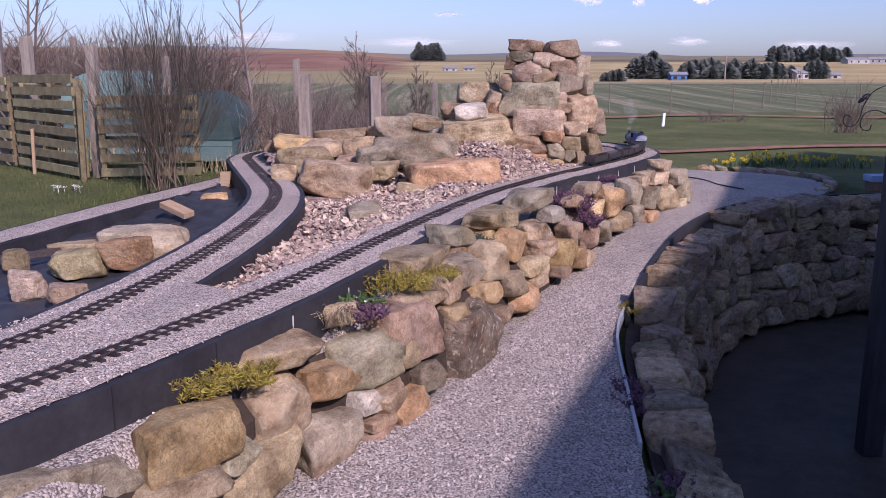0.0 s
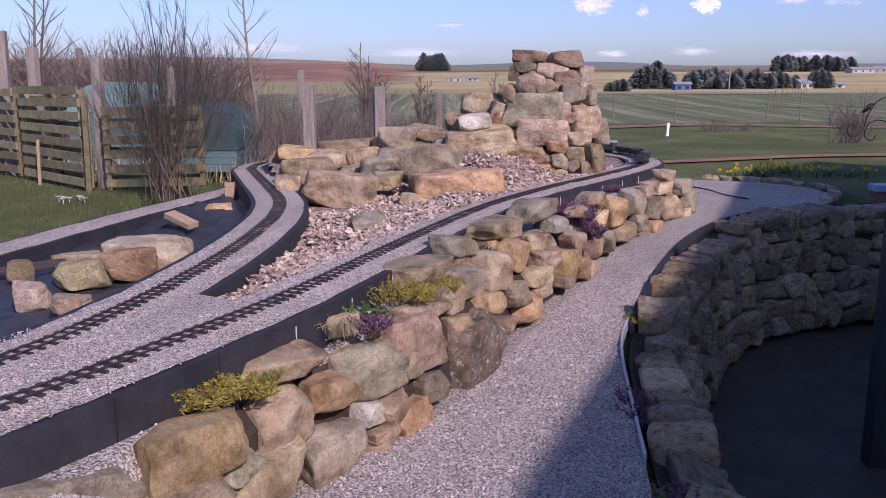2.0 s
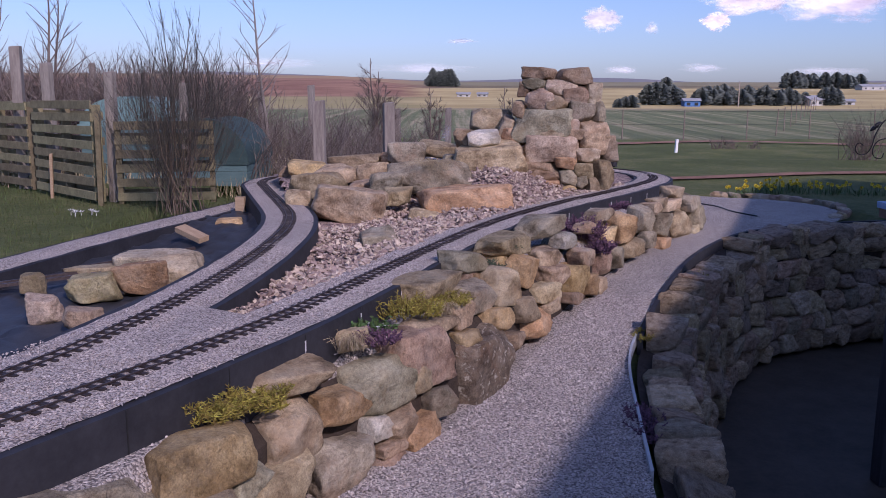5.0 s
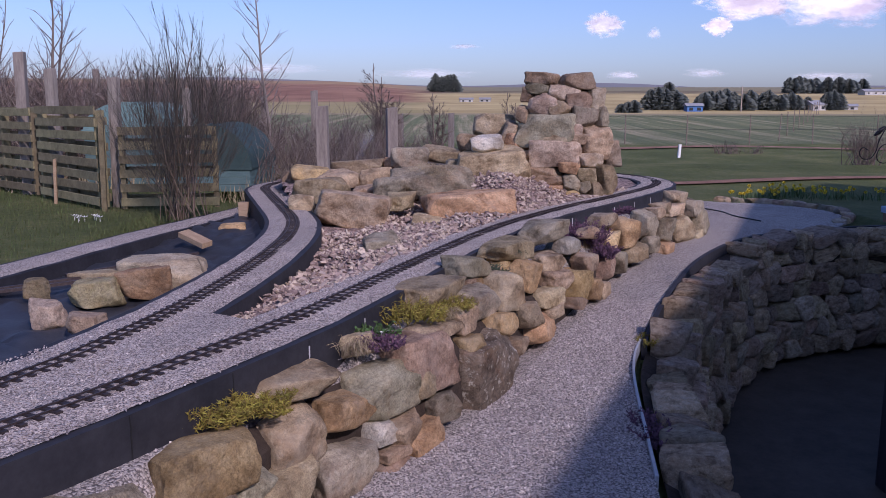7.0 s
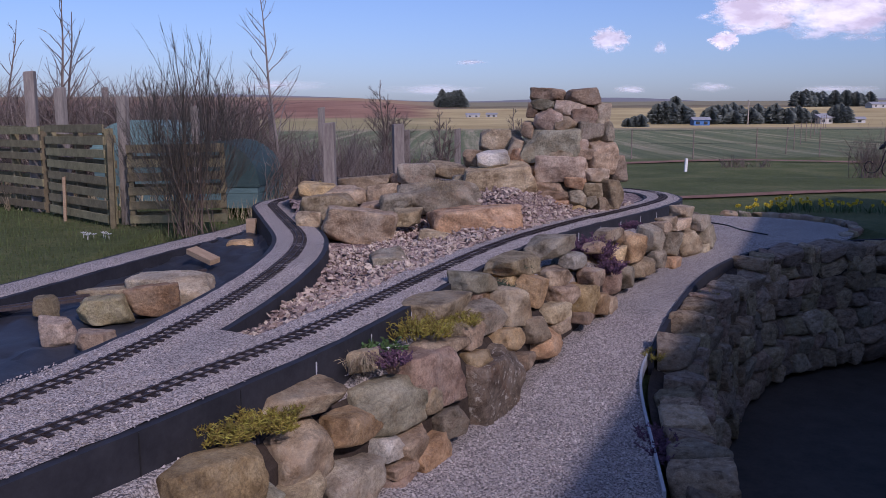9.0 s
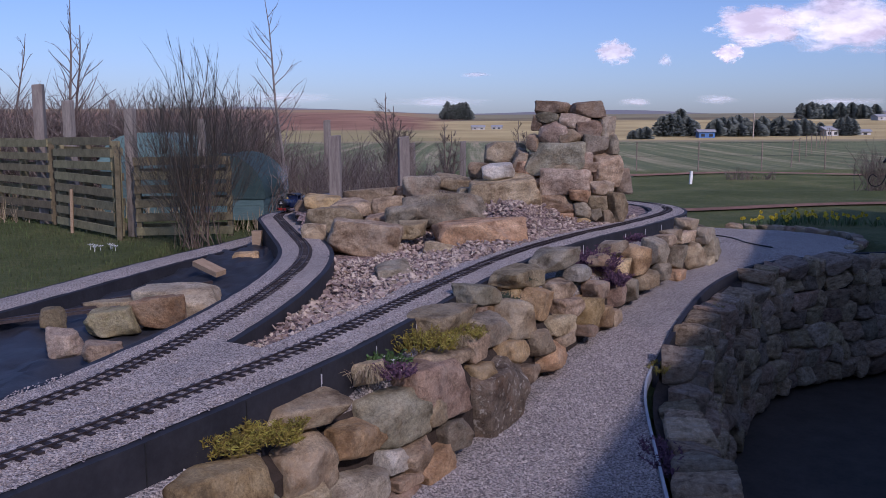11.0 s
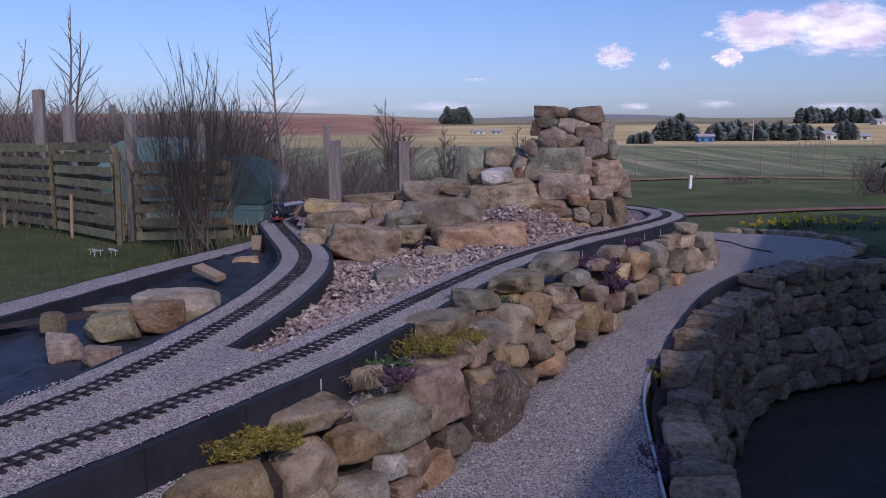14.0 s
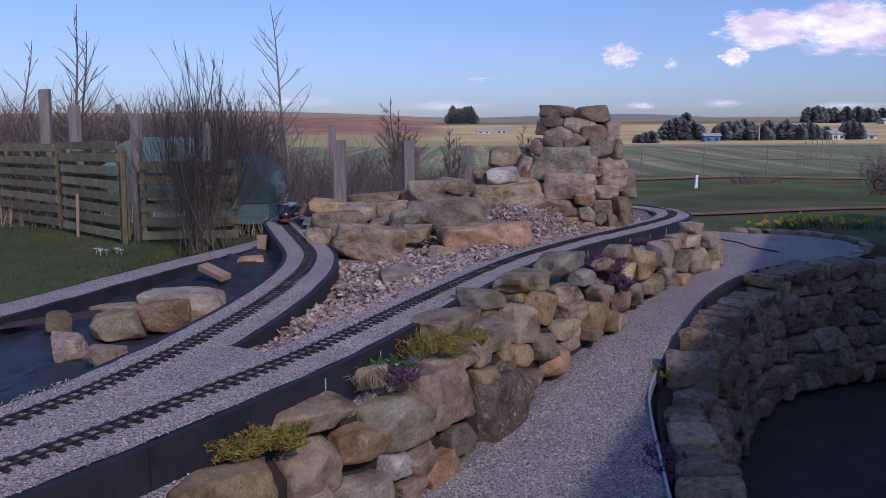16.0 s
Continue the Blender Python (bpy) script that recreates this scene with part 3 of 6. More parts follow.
# house whose shadow falls over the sunken yard
def house():
    h = thing("house", None, "unseen pale harled house with a slate roof", "house", kind="structure")
    d = Vector((0.375, 0.927, 0)).normalized()
    n = Vector((d.y, -d.x, 0))
    c = Vector((2.37, -0.84, 0))
    m = Matrix(((n.x, d.x, 0, c.x), (n.y, d.y, 0, c.y), (0, 0, 1, 0), (0, 0, 0, 1)))
    part("wall", box(bmesh.new(), 0.35, -9, -1.0, 7, 10.1, 2.95), M_HARL, h).matrix_basis = m
    bm = bmesh.new()
    prof = [(-0.0, 2.9), (-0.0, 3.02), (3.6, 5.4), (7.4, 3.02), (7.4, 2.9)]
    v0 = [bm.verts.new((x, -9.3, z)) for x, z in prof]
    v1 = [bm.verts.new((x, 10.4, z)) for x, z in prof]
    for i in range(5):
        j = (i + 1) % 5
        bm.faces.new((v0[i], v0[j], v1[j], v1[i]))
    bm.faces.new(v0[::-1])
    bm.faces.new(v1)
    part("roof", bm, M_SLATE, h).matrix_basis = m


house()

# sunken yard beside the path
bm = bmesh.new()
box(bm, 0.5, -4, -1.02, 9, 9.2, -0.9)
tagged(part("yard_floor", bm, M_PIT), "dark wet paving of the sunken yard", "floor", kind="structure")

# black raised edging that keeps the gravel from the yard
line = [p + Vector((0.02, 0, path_z(p.y) - 0.2)) for p in edge_line if p.y > 4.95]
bm = sweep(bmesh.new(), line, [(0, 0), (0.035, 0), (0.035, 0.225), (0, 0.225)])
tagged(part("path_edging", bm, M_TROUGH), "black painted edging strip along the gravel path", "edging", kind="structure")

line = [p + Vector((0.0, 0, path_z(p.y) - 0.05)) for p in edge_line if 3.2 < p.y < 5.1]
bm = sweep(bmesh.new(), line, [(0, 0), (0.014, 0), (0.014, 0.068), (0, 0.068)])
tagged(part("path_strip", bm, M_GALV), "thin pale metal strip along the gravel path", "edging", kind="structure")

# ---- raised railway beds ----
front_line = glide([(x, y, 0) for x, y in FRONT], 0.05)
back_line = glide([(x, y, 0) for x, y in BACK], 0.05)
rear_line = glide([(x, y, 0) for x, y in REAR], 0.06)
HW = 0.165


def bed(name, line, label, top, bottom, skip_left=None, skip_right=None, half=HW):
    """A trough of painted block walls filled with ballast."""
    t = thing(name, None, label, "railway bed", kind="structure")
    for side, skip in ((1, skip_right), (-1, skip_left)):
        ln = line if skip is None else [p for p in line if not skip(p)]
        prof = [(side * half, bottom), (side * half, top), (side * (half + 0.045), top), (side * (half + 0.045), bottom)]
        part("block_wall", sweep(bmesh.new(), ln, prof), M_TROUGH, t)
    ns = normals(line)
    verts, faces = [], []
    k = 12
    for p, n in zip(line, ns):
        for i in range(k + 1):
            o = (i / k - 0.5) * 2 * (half + 0.012)
            q = p + n * o
            verts.append((q.x, q.y, top + 0.004 + 0.006 * noise.noise((q.x * 6, q.y * 6, 2)) + 0.008 * (1 - (o / half) ** 2)))
    for j in range(len(line) - 1):
        for i in range(k):
            a = j * (k + 1) + i
            faces.append((a, a + k + 1, a + k + 2, a + 1))
    me = bpy.data.meshes.new("ballast")
    me.from_pydata(verts, [], faces)
    for p in me.polygons:
        p.use_smooth = True
    me.materials.append(M_BALLAST)
    share("ballast", me, Matrix.Identity(4), t)
    return t


front_bed = bed("railway_bed", front_line, "black block trough of pink ballast", TOP, 0.15, skip_left=lambda p: p.y < 8.8)
back_bed = bed("railway_bed", back_line, "black block trough of ballast that curls behind the rocks", TOP, 0.15, skip_left=lambda p: p.y < 3.15 and p.x < 0)
rear_bed = bed("railway_bed", rear_line, "low black trough of ballast beside the lawn", 0.44, 0.15, half=0.13)
# where the two lines run together the ballast fills the fork
bm = bmesh.new()
a = [p for p in front_line if p.y < 3.35]
c = [back_line[-1 - min(int(i * 1.02), len(back_line) - 1)] for i in range(len(a))]
rings = []
for p, q in zip(a, c):
    rings.append([bm.verts.new((p.lerp(q, u).x, p.lerp(q, u).y, TOP + 0.009 + 0.004 * noise.noise((p.x * 7 + u * 3, p.y * 7, 4)))) for u in [i / 8 for i in range(9)]])
for r, s in zip(rings, rings[1:]):
    for i in range(8):
        bm.faces.new((r[i], s[i], s[i + 1], r[i + 1]))
bmesh.ops.recalc_face_normals(bm, faces=bm.faces)
part("ballast", bm, M_BALLAST, front_bed, smooth=True)

# ---- stones of the walls and the rockery ----
WALL_a = [
    (-0.79, 2.47, 0.392, 0.43, 0.24, 0.15, 52, 0, 1),
    (-1.12, 2.14, 0.375, 0.5, 0.34, 0.17, 50, 0, 2),
    (-0.64, 2.94, 0.286, 0.282, 0.22, 0.235, 60, 0, 0),
    (-0.8, 2.32, 0.289, 0.335, 0.18, 0.092, 60, 0, 0),
    (-0.69, 2.75, 0.142, 0.44, 0.26, 0.214, 60, 0, 0),
    (-0.7, 2.58, 0.258, 0.179, 0.13, 0.086, 60, 0, 2),
    (-0.68, 3.02, 0.475, 0.42, 0.27, 0.10, 24, 7, 7),
    (-0.48, 3.19, 0.276, 0.29, 0.18, 0.15, 60, 0, 1),
    (-0.37, 3.45, 0.304, 0.385, 0.25, 0.215, 56, 0, 2),
    (-0.48, 3.14, 0.084, 0.317, 0.22, 0.196, 60, 0, 2),
]
WALL_b = [
    (-0.34, 3.33, 0.15, 0.117, 0.13, 0.087, 56, 0, 6),
    (-0.25, 3.48, 0.114, 0.246, 0.17, 0.15, 56, 0, 0),
    (-0.18, 3.58, 0.031, 0.299, 0.19, 0.147, 56, 0, 1),
    (-0.29, 3.36, 0.05, 0.158, 0.13, 0.049, 56, 0, 3),
    (-0.29, 3.34, 0.0, 0.181, 0.13, 0.061, 56, 0, 3),
    (-0.2, 3.73, 0.334, 0.424, 0.26, 0.244, 56, 0, 3),
    (0.1, 4.23, 0.088, 0.518, 0.26, 0.435, 60, 0, 4),
    (-0.08, 3.71, 0.136, 0.165, 0.13, 0.142, 56, 0, 2),
    (-0.45, 3.47, 0.488, 0.199, 0.13, 0.098, 56, 0, 7),
    (-0.15, 4.2, 0.547, 0.402, 0.22, 0.12, 60, 0, 0),
]
WALL_c = [
    (0.09, 4.42, 0.435, 0.254, 0.19, 0.198, 60, 0, 2),
    (0.04, 4.66, 0.597, 0.248, 0.16, 0.138, 60, 0, 2),
    (0.29, 5.19, 0.598, 0.42, 0.22, 0.112, 60, 0, 0),
    (0.58, 5.78, 0.622, 0.364, 0.22, 0.154, 60, 0, 2),
    (0.25, 4.77, 0.432, 0.286, 0.21, 0.216, 60, 0, 0),
    (0.42, 5.09, 0.451, 0.243, 0.18, 0.195, 60, 0, 1),
    (0.58, 5.42, 0.467, 0.263, 0.16, 0.129, 60, 0, 0),
    (0.22, 4.48, 0.311, 0.255, 0.16, 0.128, 60, 0, 1),
    (0.4, 4.82, 0.282, 0.183, 0.13, 0.135, 60, 0, 3),
    (0.55, 5.16, 0.31, 0.258, 0.15, 0.102, 60, 0, 7),
]
WALL_d = [
    (0.57, 5.13, 0.229, 0.194, 0.13, 0.082, 60, 0, 3),
    (0.47, 4.97, 0.154, 0.325, 0.2, 0.162, 60, 0, 1),
    (0.06, 4.07, 0.295, 0.167, 0.13, 0.132, 60, 0, 1),
    (0.0, 4.17, 0.429, 0.201, 0.14, 0.144, 60, 0, 0),
    (-0.13, 3.91, 0.432, 0.353, 0.17, 0.058, 60, 0, 0),
    (0.77, 5.61, 0.285, 0.232, 0.19, 0.21, 60, 0, 1),
    (0.88, 5.86, 0.397, 0.263, 0.16, 0.125, 60, 0, 7),
    (1.14, 6.38, 0.45, 0.237, 0.16, 0.141, 59, 0, 1),
    (1.11, 6.58, 0.591, 0.261, 0.16, 0.11, 59, 0, 5),
    (1.34, 6.75, 0.479, 0.25, 0.2, 0.219, 59, 0, 1),
]
WALL_e = [
    (1.57, 7.11, 0.491, 0.21, 0.18, 0.214, 59, 0, 2),
    (1.72, 7.39, 0.546, 0.191, 0.13, 0.11, 57, 0, 3),
    (1.79, 7.41, 0.388, 0.213, 0.18, 0.224, 57, 0, 2),
    (2.04, 7.8, 0.347, 0.281, 0.21, 0.221, 57, 0, 7),
    (2.32, 8.22, 0.358, 0.251, 0.21, 0.24, 60, 0, 2),
    (1.42, 6.76, 0.306, 0.252, 0.16, 0.136, 59, 0, 0),
    (1.61, 7.06, 0.326, 0.184, 0.14, 0.143, 59, 0, 2),
    (1.23, 6.45, 0.279, 0.193, 0.16, 0.181, 59, 0, 2),
    (1.08, 6.19, 0.293, 0.156, 0.14, 0.176, 60, 0, 3),
    (0.92, 5.84, 0.215, 0.214, 0.16, 0.16, 60, 0, 1),
]
WALL_f = [
    (0.63, 5.35, 0.383, 0.261, 0.16, 0.112, 60, 0, 0),
    (1.97, 7.74, 0.533, 0.221, 0.13, 0.094, 57, 0, 7),
    (1.81, 7.57, 0.574, 0.224, 0.13, 0.091, 57, 0, 3),
    (2.05, 8.02, 0.611, 0.258, 0.16, 0.128, 57, 0, 0),
    (2.25, 8.15, 0.499, 0.27, 0.18, 0.151, 57, 0, 2),
    (1.03, 6.01, 0.173, 0.204, 0.13, 0.116, 60, 0, 0),
    (0.78, 5.52, 0.184, 0.136, 0.13, 0.088, 60, 0, 3),
    (0.76, 5.82, 0.524, 0.217, 0.13, 0.097, 60, 0, 6),
    (1.81, 7.33, 0.245, 0.191, 0.13, 0.108, 57, 0, 1),
    (0.97, 6.24, 0.541, 0.197, 0.13, 0.103, 59, 0, 0),
]
WALL_g = [
    (-0.18, 3.62, 0.266, 0.153, 0.13, 0.113, 56, 0, 0),
    (0.3, 4.55, 0.169, 0.195, 0.13, 0.091, 60, 0, 3),
    (2.26, 8.03, 0.236, 0.239, 0.15, 0.117, 57, 0, 0),
]
CAIRN_a = [
    (0.84, 8.6, 1.727, 0.34, 0.26, 0.117, -16, 0, 0),
    (1.17, 8.57, 1.717, 0.349, 0.26, 0.167, 9, 0, 3),
    (0.79, 8.56, 1.628, 0.239, 0.2, 0.117, -19, 0, 2),
    (1.03, 8.51, 1.58, 0.303, 0.23, 0.162, -2, 0, 5),
    (0.85, 8.51, 1.477, 0.304, 0.23, 0.213, -14, 0, 5),
    (1.17, 8.49, 1.536, 0.278, 0.21, 0.172, 9, 0, 3),
    (0.99, 8.46, 1.444, 0.197, 0.2, 0.136, -5, 0, 0),
    (1.22, 8.46, 1.363, 0.268, 0.2, 0.202, 13, 0, 2),
    (1.34, 8.54, 1.536, 0.153, 0.2, 0.214, 21, 0, 5),
    (1.39, 8.52, 1.367, 0.122, 0.2, 0.194, 24, 0, 2),
]
CAIRN_b = [
    (0.88, 8.5, 1.237, 0.541, 0.34, 0.308, -12, 0, 2),
    (0.65, 8.56, 1.381, 0.153, 0.2, 0.164, -28, 0, 0),
    (0.7, 8.59, 1.571, 0.112, 0.2, 0.143, -25, 0, 3),
    (1.13, 8.39, 1.151, 0.237, 0.2, 0.111, 6, 0, 3),
    (0.96, 8.42, 1.011, 0.519, 0.34, 0.247, -7, 0, 5),
    (1.35, 8.46, 1.104, 0.33, 0.25, 0.345, 21, 0, 0),
    (0.78, 8.43, 0.838, 0.455, 0.34, 0.121, -20, 0, 0),
    (1.08, 8.31, 0.867, 0.211, 0.2, 0.131, 2, 0, 1),
    (1.28, 8.36, 0.933, 0.253, 0.2, 0.152, 17, 0, 5),
    (0.88, 8.31, 0.745, 0.292, 0.22, 0.106, -13, 0, 0),
]
CAIRN_c = [
    (1.09, 8.27, 0.73, 0.151, 0.2, 0.171, 3, 0, 2),
    (1.23, 8.31, 0.791, 0.202, 0.2, 0.161, 13, 0, 0),
    (1.2, 8.28, 0.684, 0.121, 0.2, 0.121, 11, 0, 2),
    (0.82, 8.35, 0.627, 0.424, 0.32, 0.172, -16, 0, 1),
    (1.09, 8.25, 0.606, 0.151, 0.2, 0.111, 3, 0, 1),
    (1.44, 8.39, 0.764, 0.234, 0.2, 0.306, 27, 0, 0),
    (0.65, 8.4, 0.733, 0.214, 0.2, 0.112, -28, 0, 2),
    (0.54, 8.59, 1.194, 0.217, 0.2, 0.237, -34, 0, 3),
    (0.58, 8.53, 1.082, 0.195, 0.2, 0.211, -32, 0, 1),
    (1.49, 8.49, 1.0, 0.143, 0.2, 0.246, 30, 0, 5),
]
CAIRN_d = [
    (0.63, 8.46, 0.954, 0.204, 0.2, 0.169, -29, 0, 0),
    (1.32, 8.31, 0.661, 0.126, 0.2, 0.141, 19, 0, 3),
    (0.94, 8.39, 1.148, 0.227, 0.2, 0.086, -8, 0, 0),
    (1.12, 8.41, 1.245, 0.151, 0.2, 0.121, 6, 0, 5),
]
ROCKS_a = [
    (0.37, 8.91, 1.259, 0.438, 0.31, 0.255, 0, 0, 0),
    (0.12, 8.51, 1.096, 0.273, 0.24, 0.202, 0, 0, 0),
    (0.27, 8.36, 1.101, 0.308, 0.24, 0.172, 0, 0, 6),
    (0.31, 8.31, 0.887, 0.704, 0.49, 0.328, 0, 0, 0),
    (-0.52, 8.96, 0.915, 0.374, 0.26, 0.236, 0, 0, 2),
    (-0.19, 9.16, 0.945, 0.464, 0.33, 0.184, 0, 0, 0),
    (-1.09, 9.06, 0.801, 0.526, 0.37, 0.182, 0, 0, 0),
    (-1.49, 8.46, 0.793, 0.385, 0.27, 0.159, 0, 0, 1),
    (-1.14, 8.11, 0.774, 0.379, 0.27, 0.153, 0, 0, 0),
    (-0.81, 8.16, 0.765, 0.303, 0.24, 0.215, 0, 0, 0),
]
ROCKS_b = [
    (-0.62, 7.56, 0.746, 0.281, 0.24, 0.185, 0, 0, 2),
    (-0.23, 7.86, 0.774, 0.729, 0.51, 0.296, 0, 0, 2),
    (0.06, 7.16, 0.621, 0.805, 0.56, 0.298, 0, 0, 1),
    (-0.5, 7.26, 0.661, 0.24, 0.24, 0.137, 0, 0, 0),
    (-0.91, 6.96, 0.621, 0.628, 0.44, 0.308, 0, 0, 0),
    (-1.25, 7.56, 0.716, 0.544, 0.38, 0.219, 0, 0, 0),
    (-0.24, 6.91, 0.501, 0.279, 0.24, 0.166, 0, 0, 0),
    (-0.53, 5.81, 0.494, 0.281, 0.24, 0.199, 0, 0, 2),
    (-1.71, 8.66, 0.688, 0.244, 0.24, 0.218, 0, 0, 0),
    (0.58, 8.26, 0.711, 0.114, 0.24, 0.177, 0, 0, 2),
]
ROCKS_c = [
    (-1.34, 7.16, 0.614, 0.215, 0.24, 0.203, 0, 0, 0),
    (0.58, 7.96, 0.628, 0.167, 0.24, 0.136, 0, 0, 0),
    (-0.87, 7.76, 0.69, 0.233, 0.24, 0.098, 0, 0, 0),
    (-0.06, 8.66, 0.866, 0.155, 0.24, 0.136, 0, 0, 2),
    (-0.76, 9.16, 0.848, 0.137, 0.24, 0.138, 0, 0, 1),
    (0.32, 7.36, 0.506, 0.266, 0.24, 0.103, 0, 0, 0),
]
POOL_a = [
    (-2.15, 4.24, 0.414, 0.209, 0.15, 0.137, 0, 0, 5),
    (-1.86, 4.06, 0.403, 0.198, 0.14, 0.116, 0, 0, 3),
    (-2.09, 4.71, 0.42, 0.278, 0.19, 0.151, 0, 0, 8),
    (-1.85, 4.9, 0.446, 0.315, 0.22, 0.203, 0, 0, 1),
    (-1.87, 5.29, 0.428, 0.572, 0.4, 0.167, 0, 0, 5),
    (-2.27, 5.19, 0.397, 0.291, 0.2, 0.104, 0, 0, 7),
    (-2.5, 4.84, 0.409, 0.157, 0.11, 0.128, 0, 0, 8),
    (-1.72, 5.21, 0.397, 0.19, 0.13, 0.103, 0, 0, 5),
    (-1.97, 7.26, 0.4, 0.242, 0.17, 0.11, 0, 0, 1),
]

wall = thing("stone_wall", None, "dry stone retaining wall of tan and grey field stones", "stone wall", kind="structure")
for i, rows in enumerate((WALL_a, WALL_b, WALL_c, WALL_d, WALL_e, WALL_f, WALL_g)):
    lay_stones(rows, wall, "stone", 100 + i * 20, 12 if i < 3 else 9)
# earth packed behind the stones
ns = normals(left_line)
line = [p - n * 0.13 for p, n in zip(left_line, ns) if 0.2 < p.y < 9.5]
bm = sweep(bmesh.new(), line, [(0.05, -0.1), (0.04, 0.30), (-0.08, 0.40), (-0.08, -0.1)])
part("earth", bm, M_SOIL, wall)
# gravel between the stones and the railway bed
line = [p - n * 0.13 for p, n in zip(left_line, ns) if 0.2 < p.y < 9.3]
bm = sweep(bmesh.new(), line, [(-0.05, 0.1), (-0.04, 0.385), (-0.10, 0.455), (-0.45, 0.485), (-0.45, 0.1)])
part("gravel_fill", bm, M_PATH, wall)

# smaller stones packed behind and between the large ones
rng = random.Random(17)
packing = [mesh_of(stone_block(1, 1, 1, 180 + k, 18.0, 7), "packing_stone", STONES[(0, 1, 2, 3, 0, 2)[k % 6]], True, 0.5) for k in range(18)]
for course in range(5):
    i = 8
    while i < len(left_line) - 4:
        p, n = left_line[i], ns[i]
        w = rng.uniform(0.15, 0.26)
        if 1.5 < p.y < 8.9:
            hh = rng.uniform(0.13, 0.18)
            base = path_z(p.y)
            q = p - n * (0.19 + 0.05 * course)
            zz = base + 0.06 + course * 0.125
            if zz < (0.50 if p.y > 3.9 else 0.38 if p.y > 2.7 else 0.25):
                share("packing_stone", rng.choice(packing), pose(q.x, q.y, zz, rng.uniform(-8, 8), rng.uniform(-10, 10), math.degrees(math.atan2(n.x, -n.y)) + rng.uniform(-10, 10)) @ Matrix.Diagonal((w * 1.1, 0.2, hh * 1.15, 1)), wall)
        i += max(1, int(w / 0.1))

rockery = thing("rockery", None, "rockery of tan and grey boulders round a dry cascade", "rockery", kind="structure")
for i, rows in enumerate((ROCKS_a, ROCKS_b, ROCKS_c)):
    lay_stones(rows, rockery, "boulder", 300 + i * 20, 14, 42.0, 1.1)

cairn = thing("cairn", None, "tall cairn of stacked tan and grey field stones", "cairn")
for i, rows in enumerate((CAIRN_a, CAIRN_b, CAIRN_c, CAIRN_d)):
    lay_stones(rows, cairn, "stone", 400 + i * 20, 11, 42.0, 1.12)
bm = bmesh.new()
bmesh.ops.create_cone(bm, cap_ends=True, segments=24, radius1=0.5, radius2=0.2, depth=1.15, matrix=Matrix.Translation((1.05, 8.9, 1.1)))
part("core", bm, STONES[4], cairn)

for i, (x, y, z, w, d, h, yaw, roll, tone) in enumerate(POOL_a):
    ob = part("boulder", stone_block(w * 1.08, d * 1.1, h * 1.15, 500 + i, 28.0, 12), STONES[int(tone)], smooth=True, sharp=0.6)
    ob.matrix_basis = pose(x, y, z, 0, roll, yaw)
    tagged(ob, "loose boulder lying on the black pond liner", "boulder", "boulders on the liner")


# ---- far wall of the sunken yard ----
def yard_wall():
    t = thing("yard_wall", None, "curved dry stone wall of dark field stones round the sunken yard", "stone wall", kind="structure")
    line = glide([(x, y, 0) for x, y in EDGE], 0.02)
    ns = normals(line)
    rng = random.Random(7)
    keep = [i for i, p in enumerate(line) if 1.6 < p.y and p.x < 5.5]
    soil = [line[i] + ns[i] * 0.05 for i in keep[::5]]
    bm = bmesh.new()
    nsl = normals(soil)
    rings = []
    for p, n in zip(soil, nsl):
        z = path_z(p.y)
        rings.append([bm.verts.new(q) for q in (p + Vector((0, 0, z - 0.06)), p + n * 0.13 + Vector((0, 0, z - 0.10)), p + n * 0.2 + Vector((0, 0, z - 0.2)), p + n * 0.16 + Vector((0, 0, -1.0)))])
    for a, b in zip(rings, rings[1:]):
        for i in range(3):
            bm.faces.new((a[i], b[i], b[i + 1], a[i + 1]))
    bmesh.ops.recalc_face_normals(bm, faces=bm.faces)
    part("earth", bm, M_SOIL, t)
    meshes = []
    for k in range(36):
        meshes.append(mesh_of(stone_block(1, 1, 1, 700 + k, 36.0, 8), "stone", STONES[rng.choice((0, 5, 5, 3, 3, 7, 0, 1))], True, 0.6))
    z = -0.86
    course = 0
    while z < 0.30:
        h = rng.uniform(0.13, 0.19)
        i = keep[0] + rng.randint(0, 8)
        while i < keep[-1]:
            w = rng.choice((0.12, 0.17, 0.22, 0.28, 0.36)) * rng.uniform(0.9, 1.1)
            j = min(i + int(w / 0.02), len(line) - 1)
            p, n = line[(i + j) // 2], ns[(i + j) // 2]
            top = path_z(p.y) - (0.05 if p.y > 5.2 else 0.0)
            hh = h * rng.uniform(0.9, 1.2)
            if z + hh * 0.45 < top + 0.02:
                d = rng.uniform(0.22, 0.32)
                lean = (0.16 if p.y > 5.2 else 0.30) * (top - z)
                q = p + n * ((0.16 if p.y > 5.2 else 0.155) + lean + rng.uniform(-0.025, 0.025))
                yaw = math.degrees(math.atan2(-n.x, n.y)) + rng.uniform(-8, 8) + 180
                m = pose(q.x, q.y, z + hh / 2, rng.uniform(-6, 6), rng.uniform(-9, 9), yaw) @ Matrix.Diagonal((w * 1.12, d, hh * 1.16, 1))
                share("stone", rng.choice(meshes), m, t)
            i = j
        z += h
        course += 1


yard_wall()


